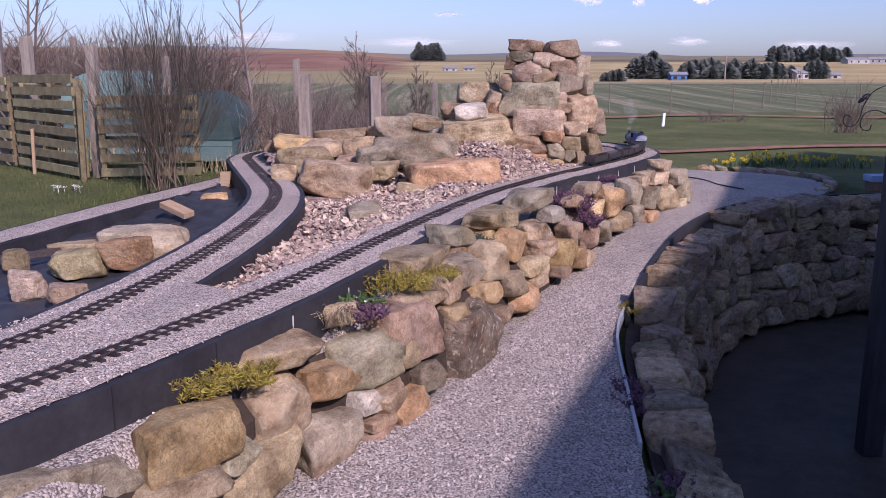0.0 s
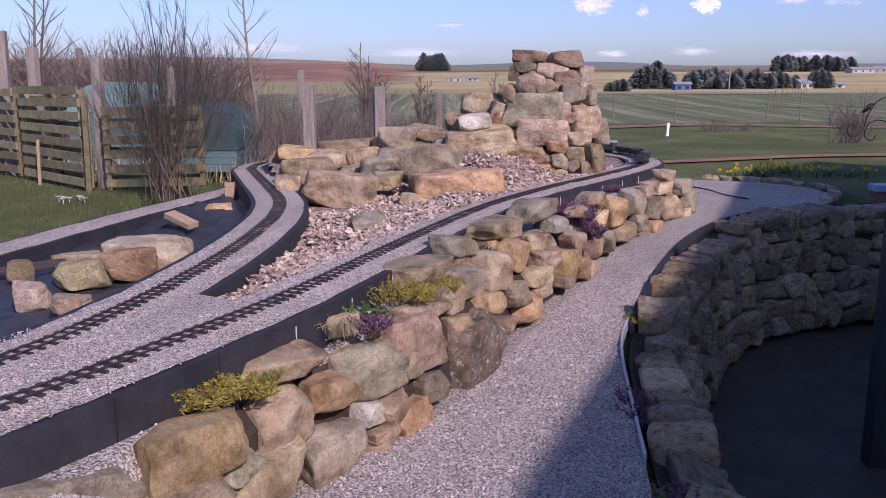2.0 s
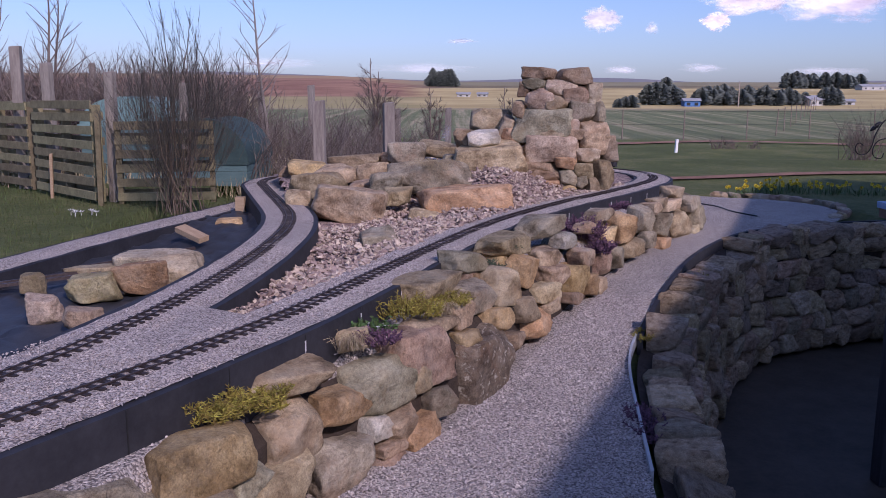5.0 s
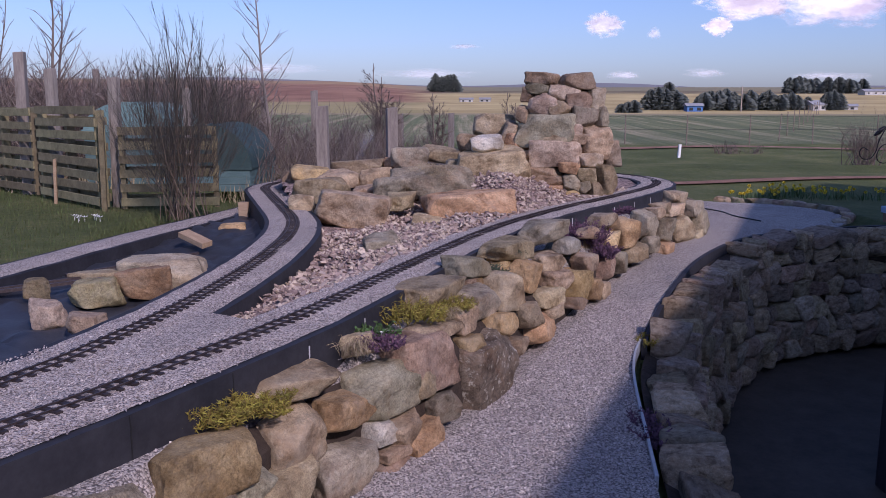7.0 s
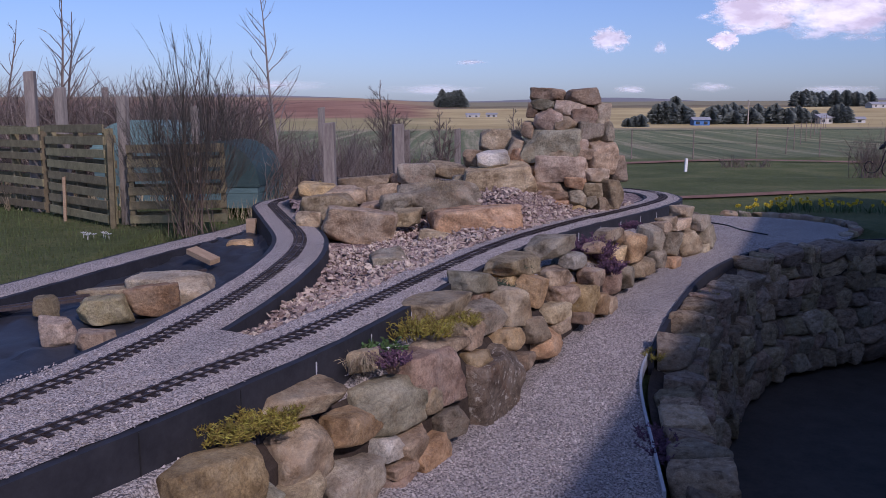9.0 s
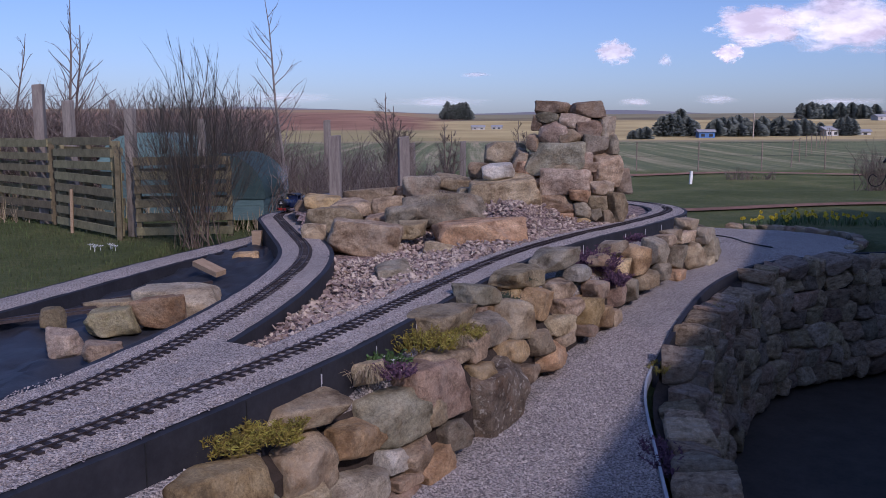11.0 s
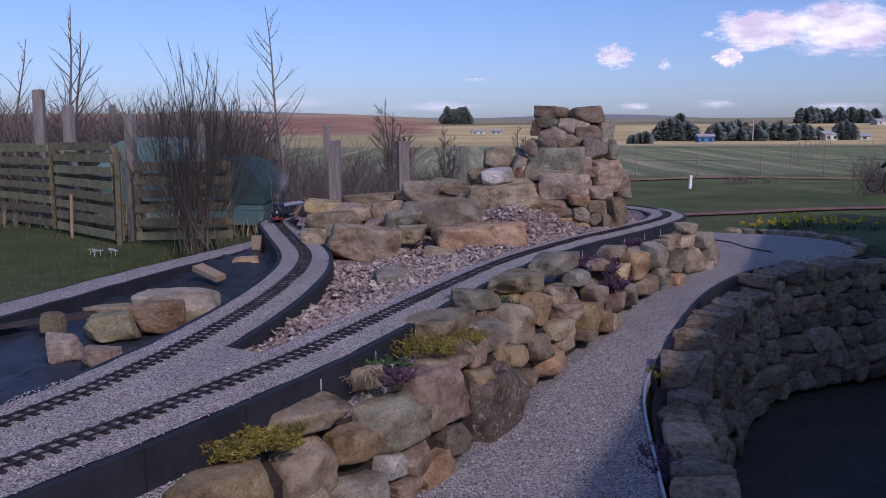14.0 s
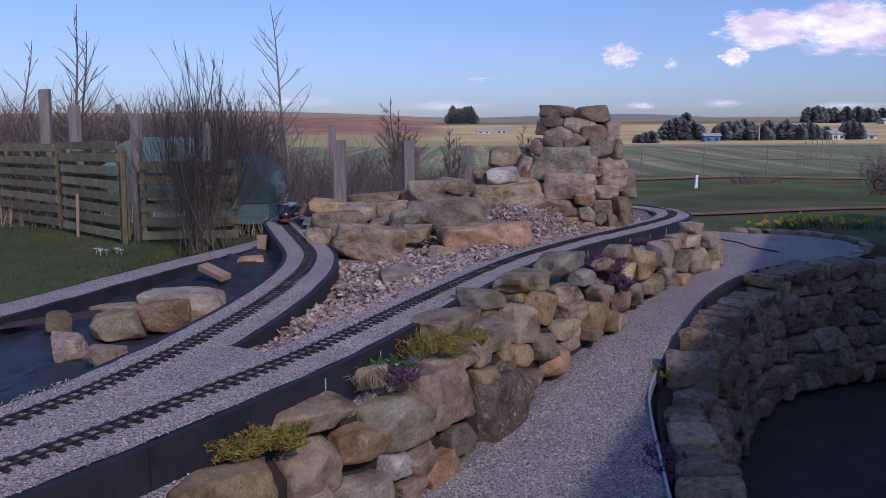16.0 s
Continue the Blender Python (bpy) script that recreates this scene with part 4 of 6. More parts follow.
# ---- railway track and train ----
def track(name, line, top, label):
    t = thing(name, None, label, "railway track")
    rail = [(-0.0014, 0), (-0.0014, 0.004), (-0.0035, 0.0045), (-0.0035, 0.007), (0.0035, 0.007), (0.0035, 0.0045), (0.0014, 0.004), (0.0014, 0)]
    for side in (-0.0235, 0.0235):
        prof = [(o * 0.75 + side, h * 0.95 + top + 0.0035) for o, h in rail]
        part("rail", sweep(bmesh.new(), line, prof), M_RAIL, t)
    bm = bmesh.new()
    box(bm, -0.0105, -0.05, 0, 0.0105, 0.05, 0.014, bevel=0.0025)
    for s in (-0.0235, 0.0235):
        box(bm, -0.006, s - 0.008, 0.012, 0.006, s + 0.008, 0.0165)
    me = mesh_of(bm, "sleeper", M_SLEEPER)
    ev = glide([tuple(p) for p in line], 0.057)
    rng = random.Random(3)
    for i, (p, n) in enumerate(zip(ev, normals(ev))):
        if i > 175:
            break
        yaw = math.degrees(math.atan2(n.x, -n.y))
        share("sleeper", me, pose(p.x, p.y, top - 0.0095 + rng.uniform(-0.001, 0.001), 0, 0, yaw + rng.uniform(-1.5, 1.5)), t)
    return t


BALLAST_TOP = TOP + 0.013
track("railway_track", [p for p in front_line if p.y > 0.9], BALLAST_TOP, "narrow garden railway track with dark sleepers on ballast")
track("railway_track", [p for p in back_line[::-1] if p.y > 0.9], BALLAST_TOP, "garden railway track curling behind the rockery")
RAILHEAD = BALLAST_TOP + 0.0105


def wheelset(parent, x, r, y=0.0225):
    for s in (-1, 1):
        part("wheel", cyl(bmesh.new(), (x, s * y - 0.0035, r), (x, s * y + 0.0035, r), r, seg=18), M_BLACK, parent)
    part("axle", cyl(bmesh.new(), (x, -y, r), (x, y, r), 0.003, seg=8), M_RAIL, parent)


def locomotive():
    t = thing("steam_locomotive", None, "dark blue model steam locomotive with a red buffer beam", "locomotive")
    part("frame", box(bmesh.new(), -0.24, -0.038, 0.028, 0.2, 0.038, 0.045, bevel=0.002), M_BLACK, t)
    part("running_board", box(bmesh.new(), -0.24, -0.055, 0.045, 0.2, 0.055, 0.05, bevel=0.001), M_BLACK, t)
    bm = cyl(bmesh.new(), (-0.07, 0, 0.098), (0.17, 0, 0.098), 0.041, seg=28)
    part("boiler", bm, M_LOCO, t, smooth=True, sharp=0.7)
    bm = cyl(bmesh.new(), (0.15, 0, 0.098), (0.2, 0, 0.098), 0.043, seg=28)
    box(bm, 0.15, -0.03, 0.048, 0.198, 0.03, 0.09, bevel=0.003)
    smoke = part("smokebox", bm, M_BLACK, t, "black smokebox", True, 0.7)
    bm = cyl(bmesh.new(), (0.2, 0, 0.098), (0.206, 0, 0.098), 0.034, 0.028, seg=24)
    part("smokebox_door", bm, M_BLACK, smoke)
    bm = bmesh.new()
    box(bm, 0.206, -0.004, 0.094, 0.208, 0.004, 0.12)
    box(bm, 0.206, -0.02, 0.098, 0.2075, 0.02, 0.1)
    part("headboard", bm, M_WHITE, smoke, "small white mark on the smokebox door")
    for x in (-0.02, 0.05, 0.12):
        part("boiler_band", cyl(bmesh.new(), (x, 0, 0.098), (x + 0.004, 0, 0.098), 0.0418, seg=28), M_BRASS, t)
    bm = cyl(bmesh.new(), (0.172, 0, 0.135), (0.172, 0, 0.172), 0.014, 0.012, seg=16)
    cyl(bm, (0.172, 0, 0.168), (0.172, 0, 0.178), 0.0165, 0.0165, seg=16)
    part("chimney", bm, M_BLACK, t)
    bm = bmesh.new()
    bmesh.ops.create_uvsphere(bm, u_segments=16, v_segments=10, radius=0.019, matrix=Matrix.Translation((0.06, 0, 0.14)) @ Matrix.Diagonal((1, 1, 1.15, 1)))
    part("steam_dome", bm, M_BRASS, t, smooth=True)
    bm = box(bmesh.new(), -0.17, -0.056, 0.05, -0.16, 0.056, 0.165)
    for s in (-1, 1):
        box(bm, -0.17, s * 0.056 - 0.002, 0.05, -0.07, s * 0.056 + 0.002, 0.11)
        box(bm, -0.17, s * 0.056 - 0.002, 0.11, -0.15, s * 0.056 + 0.002, 0.165)
        box(bm, -0.085, s * 0.056 - 0.002, 0.11, -0.07, s * 0.056 + 0.002, 0.165)
    box(bm, -0.074, -0.056, 0.05, -0.07, 0.056, 0.165)
    cab = part("cab", bm, M_LOCO, t)
    bm = bmesh.new()
    for i in range(9):
        a0, a1 = math.pi * i / 9, math.pi * (i + 1) / 9
        v = [bm.verts.new((x, 0.062 * math.cos(a), 0.163 + 0.022 * math.sin(a))) for x, a in ((-0.185, a0), (-0.055, a0), (-0.055, a1), (-0.185, a1))]
        bm.faces.new(v)
    bmesh.ops.remove_doubles(bm, verts=bm.verts, dist=1e-5)
    bmesh.ops.solidify(bm, geom=bm.faces[:], thickness=0.003)
    part("roof", bm, M_BLACK, cab)
    part("buffer_beam", box(bmesh.new(), 0.2, -0.055, 0.022, 0.207, 0.055, 0.05, bevel=0.001), M_RED, t, "red buffer beam")
    for s in (-0.035, 0.035):
        part("buffer", cyl(cyl(bmesh.new(), (0.207, s, 0.036), (0.222, s, 0.036), 0.004, seg=10), (0.22, s, 0.036), (0.225, s, 0.036), 0.01, seg=14), M_BLACK, t)
        part("side_tank", box(bmesh.new(), -0.07, s * 1.45 - 0.009, 0.05, 0.09, s * 1.45 + 0.009, 0.098, bevel=0.003), M_LOCO, t)
        part("cylinder", cyl(bmesh.new(), (0.14, s * 1.4, 0.035), (0.195, s * 1.4, 0.035), 0.014, seg=14), M_BLACK, t)
        part("coupling_rod", box(bmesh.new(), -0.1, s * 0.92 - 0.0015, 0.02, 0.1, s * 0.92 + 0.0015, 0.026), M_RAIL, t)
    for x in (-0.1, 0.0, 0.1):
        wheelset(t, x, 0.024)
    part("lamp", box(bmesh.new(), 0.2, -0.006, 0.05, 0.21, 0.006, 0.066), M_BRASS, t)
    return t


def coach():
    t = thing("coach", None, "dark model coach with a pale grey roof", "railway coach")
    part("body", box(bmesh.new(), -0.23, -0.052, 0.035, 0.23, 0.052, 0.125, bevel=0.002), M_COACH, t)
    part("underframe", box(bmesh.new(), -0.22, -0.03, 0.02, 0.22, 0.03, 0.036), M_BLACK, t)
    bm = bmesh.new()
    ring = [(0.058 * math.cos(math.pi * i / 10), 0.124 + 0.026 * math.sin(math.pi * i / 10)) for i in range(11)]
    a = [bm.verts.new((-0.24, y, z)) for y, z in ring]
    b = [bm.verts.new((0.24, y, z)) for y, z in ring]
    for i in range(10):
        bm.faces.new((a[i], a[i + 1], b[i + 1], b[i]))
    bm.faces.new(a[::-1])
    bm.faces.new(b)
    bm.faces.new((a[0], b[0], b[-1], a[-1]))
    bmesh.ops.recalc_face_normals(bm, faces=bm.faces)
    part("roof", bm, M_COACHROOF, t, "pale grey arched roof")
    for s in (-1, 1):
        for i in range(6):
            x = -0.19 + i * 0.067
            part("window", box(bmesh.new(), x, s * 0.0525 - 0.0012, 0.082, x + 0.045, s * 0.0525 + 0.0012, 0.112), M_GLASS, t)
    for x in (-0.17, -0.11, 0.11, 0.17):
        wheelset(t, x, 0.017)
    return t


def wagon(load):
    t = thing("open_wagon", None, "dark brown open model wagon with a grey load" if load else "dark brown open model wagon", "railway wagon", "wagons of the train")
    bm = box(bmesh.new(), -0.16, -0.05, 0.034, 0.16, 0.05, 0.042)
    part("floor", bm, M_WAGON, t)
    for s in (-1, 1):
        for k in range(3):
            z = 0.043 + k * 0.014
            part("side_plank", box(bmesh.new(), -0.16, s * 0.05 - 0.002, z, 0.16, s * 0.05 + 0.002, z + 0.0132, bevel=0.0006), M_WAGON, t)
        part("end_board", box(bmesh.new(), s * 0.16 - 0.002, -0.048, 0.043, s * 0.16 + 0.002, 0.048, 0.085, bevel=0.0006), M_WAGON, t)
        part("strap", box(bmesh.new(), -0.004, s * 0.053 - 0.001, 0.043, 0.004, s * 0.053 + 0.001, 0.085), M_BLACK, t)
    part("underframe", box(bmesh.new(), -0.17, -0.028, 0.02, 0.17, 0.028, 0.034), M_BLACK, t)
    if load:
        part("load", boulder(0.3, 0.09, 0.06, 77, 0.75, 8, 0.08), M_COAL, t).matrix_basis = pose(0, 0, 0.07)
    for x in (-0.11, 0.11):
        wheelset(t, x, 0.017)
    return t


TRAIN = [(locomotive(), 0.24), (coach(), 0.79), (wagon(True), 1.27), (wagon(False), 1.64), (wagon(True), 2.01), (wagon(False), 2.38)]
LOOP = [p for p in front_line] + back_line[1:]
DIST = [0.0]
for a, b in zip(LOOP, LOOP[1:]):
    DIST.append(DIST[-1] + (b - a).length)
START = DIST[len(front_line) - 1]
# metres that the locomotive's front has gone past the right-hand bend
RUN = [(0, 0.45), (0.6, 0.88), (1.2, 1.29), (1.5, 1.50), (2.0, 1.78), (3.0, 2.30), (4.0, 2.85), (5.5, 3.70), (7.5, 4.66), (8.4, 4.97), (9.2, 5.24), (11.3, 5.98), (12.5, 6.20), (14.0, 6.42), (16.0, 6.68)]


def along(s):
    for i in range(len(LOOP) - 1):
        if DIST[i + 1] >= s:
            u = (s - DIST[i]) / (DIST[i + 1] - DIST[i])
            return LOOP[i].lerp(LOOP[i + 1], u)
    return LOOP[-1]


def run(t):
    for (t0, s0), (t1, s1) in zip(RUN, RUN[1:]):
        if t <= t1:
            return s0 + (s1 - s0) * (t - t0) / (t1 - t0)
    return RUN[-1][1]


def rolling(t, back, base):
    s = START + run(t) - back
    a, b = along(s - base), along(s + base)
    mid = (a + b) / 2
    return pose(mid.x, mid.y, RAILHEAD, 0, 0, math.degrees(math.atan2(b.y - a.y, b.x - a.x)))


# thin steam over the chimney, in soft rigid puffs
def steam_mat():
    m, n, l, b = graph("steam")
    dif, thru, tr = n.new("ShaderNodeBsdfDiffuse"), n.new("ShaderNodeBsdfTranslucent"), n.new("ShaderNodeBsdfTransparent")
    for s in (dif, thru):
        s.inputs[0].default_value = (0.9, 0.9, 0.92, 1)
    both, mx = n.new("ShaderNodeAddShader"), n.new("ShaderNodeMixShader")
    l.new(dif.outputs[0], both.inputs[0])
    l.new(thru.outputs[0], both.inputs[1])
    f = noise_tex(n, l, 9.0, 4, 0.6)
    l.new(ramp(n, l, f, [(0.35, (0.0, 0.0, 0.0)), (0.8, (0.075, 0.075, 0.075))]), mx.inputs[0])
    l.new(tr.outputs[0], mx.inputs[1])
    l.new(both.outputs[0], mx.inputs[2])
    l.new(mx.outputs[0], n["Material Output"].inputs["Surface"])
    n.remove(b)
    return m


M_STEAM = steam_mat()
PUFFS = []
for i in range(4):
    t = thing("steam_puff", None, "thin white steam over the locomotive's chimney", "steam", "steam puffs")
    for k in range(1):
        r = 0.022 + 0.014 * i
        part("puff", boulder(2 * r, 2 * r, 2.6 * r, 640 + i * 5 + k, 0.1, 7, 0.12), M_STEAM, t, smooth=True)
    PUFFS.append((t, i))


def steam_at(t, i):
    p = rolling(t, 0.07, 0.05).translation
    lag = rolling(max(t - 0.25 * i, 0), 0.07, 0.05).translation
    q = p.lerp(lag, 0.6)
    return pose(q.x + 0.03 * i * math.sin(t * 1.3 + i), q.y + 0.02 * i, RAILHEAD + 0.2 + 0.085 * i + 0.015 * math.sin(t * 2.1 + 2 * i), 0, 0, 20 * math.sin(t * 0.7 + i))


# ---- rubble slope, liner and loose things of the garden ----
class Heap:
    """Gathers many small pieces into one mesh."""

    def __init__(self):
        self.v, self.f = [], []

    def tube(self, pts, radii, sides=4):
        base = len(self.v)
        for k, (p, r) in enumerate(zip(pts, radii)):
            d = (pts[min(k + 1, len(pts) - 1)] - pts[max(k - 1, 0)]).normalized()
            u = d.orthogonal().normalized()
            w = d.cross(u)
            for i in range(sides):
                a = 2 * math.pi * i / sides
                self.v.append(p + (u * math.cos(a) + w * math.sin(a)) * r)
        for k in range(len(pts) - 1):
            for i in range(sides):
                j = (i + 1) % sides
                self.f.append((base + k * sides + i, base + k * sides + j, base + (k + 1) * sides + j, base + (k + 1) * sides + i))

    def blade(self, p, tip, width, side):
        base = len(self.v)
        mid = p.lerp(tip, 0.55)
        self.v += [p - side * width * 0.5, p + side * width * 0.5, mid + side * width * 0.4, tip, mid - side * width * 0.4]
        self.f.append((base, base + 1, base + 2, base + 3, base + 4))

    def chip(self, p, size, rng):
        base = len(self.v)
        q = Euler((rng.gauss(0, 0.5), rng.gauss(0, 0.5), rng.uniform(0, 6))).to_matrix()
        s = Vector((size * rng.uniform(0.7, 1.5), size * rng.uniform(0.5, 1.0), size * rng.uniform(0.25, 0.6)))
        for c in ((-1, -1, -1), (1, -1, -1), (1, 1, -1), (-1, 1, -1), (-1, -1, 1), (1, -1, 1), (1, 1, 1), (-1, 1, 1)):
            k = Vector([a * b * rng.uniform(0.3, 1.0) * 0.5 for a, b in zip(c, s)])
            self.v.append(p + q @ k)
        for f in ((0, 3, 2, 1), (4, 5, 6, 7), (0, 1, 5, 4), (1, 2, 6, 5), (2, 3, 7, 6), (3, 0, 4, 7)):
            self.f.append(tuple(base + i for i in f))

    def done(self, name, material, parent=None, smooth=False):
        me = bpy.data.meshes.new(name)
        me.from_pydata(self.v, [], self.f)
        if smooth:
            for p in me.polygons:
                p.use_smooth = True
        me.materials.append(material)
        ob = new(name, me)
        if parent is not None:
            ob.parent = parent
        return ob


FRONT_PLAN = [(p.x, p.y) for p in front_line]
BACK_PLAN = [(p.x, p.y) for p in back_line[::-1] if p.y < 9.4 and p.x < 0]


def slope_z(x, y):
    """The rubble between the two lines climbs to the rocks."""
    xr = x_at(FRONT_PLAN, y)
    xl = x_at(BACK_PLAN, min(y, 9.3))
    u = min(max((x - xl) / max(xr - xl, 0.05), 0), 1)
    return 0.475 + 0.06 * (1 - ease(3.6, 5.2, y)) * (1 - ease(0.45, 0.85, u)) + 0.11 * ease(0.45, 0.85, u) + (0.02 * ease(4.5, 6.8, y) + 0.20 * ease(7.2, 8.4, y)) * (1 - ease(0.72, 0.93, u)) + 0.03 * noise.noise((x * 2.5, y * 2.5, 8)) + 0.17 * ease(0.42, 0.1, math.hypot(x - 0.3, y - 7.75))


def inside(x, y):
    """Between the front line and the returning line."""
    if y < 3.2 or y > 10.4:
        return False
    xr = x_at(FRONT_PLAN, y) - 0.155
    xl = x_at(BACK_PLAN, min(y, 9.3)) + 0.215
    return xl < x < xr


def rubble():
    bm = bmesh.new()
    step = 0.06
    grid = {}
    for i in range(-40, 45):
        for j in range(50, 178):
            x, y = i * step, j * step
            if inside(x, y) or inside(x + 0.12, y) or inside(x - 0.12, y):
                grid[i, j] = bm.verts.new((x, y, slope_z(x, y)))
    for (i, j), v in grid.items():
        q = [grid.get(k) for k in ((i, j), (i + 1, j), (i + 1, j + 1), (i, j + 1))]
        if all(q):
            bm.faces.new(q)
    bed_ob = part("rubble_bed", bm, M_RUBBLE_BED, smooth=True)
    tagged(bed_ob, "bed of pink broken stone between the lines", "rubble", kind="structure")
    rng = random.Random(21)
    heap = Heap()
    count = 0
    while count < 10000:
        y = rng.uniform(3.25, 9.4)
        x = rng.uniform(-1.9, 1.9)
        if not inside(x, y) or (y > 6.5 and x < -0.75) or y > 8.9:
            continue
        size = rng.choice((0.014, 0.02, 0.025, 0.032, 0.046)) * (1.0 if y > 4 else 0.7)
        heap.chip(Vector((x, y, slope_z(x, y) + size * 0.25 + rng.uniform(0, 0.02))), size, rng)
        count += 1
    tagged(heap.done("rubble_chips", M_CHIP), "pink and buff broken stone chips", "rubble", kind="stuff")


rubble()


def liner():
    bm = bmesh.new()
    rng = random.Random(5)
    nx, ny = 46, 90
    rows = []
    for j in range(ny + 1):
        y = 2.2 + (8.6 - 2.2) * j / ny
        a = x_at([(p.x, p.y) for p in rear_line], y) + 0.12
        b = x_at([(p.x, p.y) for p in back_line[::-1] if p.y < 9.3 and p.x < 0], y) - 0.16
        r = []
        for i in range(nx + 1):
            u = i / nx
            x = a + (b - a) * u
            crease = abs(noise.noise((x * 4 + y, y * 3, 3))) * 0.05 + 0.025 * noise.noise((x * 9, y * 7, 5))
            lift = 0.10 * ease(6.0, 7.6, y) + 0.08 * ease(0.8, 1.0, u)
            r.append(bm.verts.new((x, y, 0.33 + crease + lift)))
        rows.append(r)
    for p, q in zip(rows, rows[1:]):
        for i in range(nx):
            bm.faces.new((p[i], p[i + 1], q[i + 1], q[i]))
    tagged(part("pond_liner", bm, M_LINER, smooth=True), "creased black pond liner in the unfinished pool", "pond liner", kind="structure")


liner()

bm = box(bmesh.new(), -0.14, -0.05, -0.022, 0.14, 0.05, 0.022, bevel=0.003)
ob = part("timber_offcut", bm, M_NEWWOOD)
ob.matrix_basis = pose(-2.05, 6.45, 0.455, 8, 14, -32)
tagged(ob, "short pale sawn timber offcut on the liner", "timber")
bm = box(bmesh.new(), -0.045, -0.03, 0.3, 0.045, 0.03, 0.58, bevel=0.004)
ob = part("timber_stub", bm, M_NEWWOOD)
ob.matrix_basis = pose(-2.02, 7.85, 0)
tagged(ob, "short upright timber stub at the end of the low trough", "timber")
# thin dark battens among the pool boulders
for i, (x, y, z, length, yaw) in enumerate(((-2.45, 5.05, 0.42, 1.0, 30), (-2.55, 4.9, 0.41, 0.8, 24), (-2.2, 5.6, 0.42, 0.9, 40))):
    ob = part("batten", box(bmesh.new(), -length / 2, -0.012, -0.01, length / 2, 0.012, 0.01), M_RAIL)
    ob.matrix_basis = pose(x, y, z, 0, -3, yaw)
    tagged(ob, "thin dark batten lying across the pool", "batten", "battens in the pool")


# lime runs and joints on the painted blocks
def block_marks():
    ns = normals(front_line)
    rng = random.Random(4)
    acc = 0.0
    for i in range(1, len(front_line)):
        acc += (front_line[i] - front_line[i - 1]).length
        p, n = front_line[i], ns[i]
        if p.y < 2.0 or acc < 0.45:
            continue
        acc = 0.0
        q = p + n * (HW + 0.0455)
        yaw = math.degrees(math.atan2(n.x, -n.y))
        bm = box(bmesh.new(), -0.0025, -0.001, 0.44, 0.0025, 0.001, TOP - 0.004)
        ob = part("joint", bm, M_BLACK, front_bed)
        ob.matrix_basis = pose(q.x, q.y, 0, 0, 0, yaw)
        if p.y > 2.9:
            a = rng.uniform(0.02, 0.09)
            w = rng.uniform(0.003, 0.006)
            heap = bmesh.new()
            box(heap, -w, -0.0015, TOP - 0.035 - a, w, 0.0015, TOP - 0.03)
            box(heap, -w * 0.5, -0.0012, TOP - 0.035 - a * 1.5, w * 0.2, 0.0012, TOP - 0.03 - a)
            s = part("lime_run", heap, M_SPLASH, front_bed)
            s.matrix_basis = pose(q.x, q.y, 0, 0, 0, yaw) @ pose(rng.uniform(-0.01, 0.01), 0, 0)


block_marks()


# ---- plants on the walls ----
def cushion(name, x, y, z, rx, ry, rz, count, leaf, material, label, seed, spiky=True, category="plant"):
    """A low cushion of shoots set with needle leaves."""
    rng = random.Random(seed)
    heap = Heap()
    for i in range(count):
        a, r = rng.uniform(0, 6.283), math.sqrt(rng.random())
        base = Vector((x + rx * r * math.cos(a), y + ry * r * math.sin(a), z - rz * 0.4 + rz * 0.4 * rng.random()))
        d = Vector((math.cos(a) * r * 0.8 + rng.gauss(0, 0.3), math.sin(a) * r * 0.8 + rng.gauss(0, 0.3), 0.9)).normalized()
        tip = base + d * rz * rng.uniform(0.5, 1.25)
        heap.tube([base, tip], [leaf * 0.12, leaf * 0.06], 3)
        k = 16 if spiky else 10
        for j in range(k):
            p = base.lerp(tip, 0.25 + 0.75 * j / k)
            o = Vector((rng.gauss(0, 1), rng.gauss(0, 1), rng.gauss(0.35, 0.6))).normalized()
            heap.blade(p, p + o * leaf * rng.uniform(0.6, 1.1), leaf * (0.16 if spiky else 0.45), o.orthogonal().normalized())
    return tagged(heap.done(name, material), label, category, kind="")


cushion("sedum", -0.94, 2.66, 0.475, 0.23, 0.12, 0.065, 420, 0.022, M_SEDUM, "yellow-green stonecrop cushion on the wall top", 31)
cushion("sedum", -0.72, 2.80, 0.455, 0.12, 0.09, 0.06, 210, 0.022, M_SEDUM, "yellow-green stonecrop cushion spilling over stones", 32)
cushion("sedum", -0.24, 3.86, 0.51, 0.16, 0.10, 0.08, 150, 0.022, M_SEDUM, "yellow-green stonecrop cushion between wall stones", 33)
cushion("sedum", -0.05, 4.1, 0.50, 0.10, 0.08, 0.06, 80, 0.022, M_SEDUM, "small yellow-green stonecrop cushion between wall stones", 34)
cushion("heather", 0.95, 6.3, 0.50, 0.13, 0.10, 0.13, 220, 0.022, M_PURPLE, "purple flowering heather on the stone wall", 35, False)
cushion("heather", 1.08, 6.15, 0.40, 0.06, 0.06, 0.10, 80, 0.022, M_PURPLE, "purple flowering heather trailing over stones", 36, False)
cushion("heather", 1.5, 7.4, 0.55, 0.12, 0.08, 0.06, 70, 0.022, M_PURPLE, "small purple heather beside the railway bed", 37, False)
cushion("heather", -0.33, 3.42, 0.50, 0.09, 0.06, 0.05, 90, 0.016, M_PURPLE, "dark purple heather beside a pale stone", 38, False)
cushion("heath", 0.28, 5.2, 0.55, 0.10, 0.08, 0.08, 120, 0.03, M_HEATH, "dark green heath between wall stones", 39)
cushion("heath", 0.15, 4.85, 0.50, 0.09, 0.07, 0.07, 90, 0.035, M_HEATH, "wiry dark heath hanging over the wall", 40)
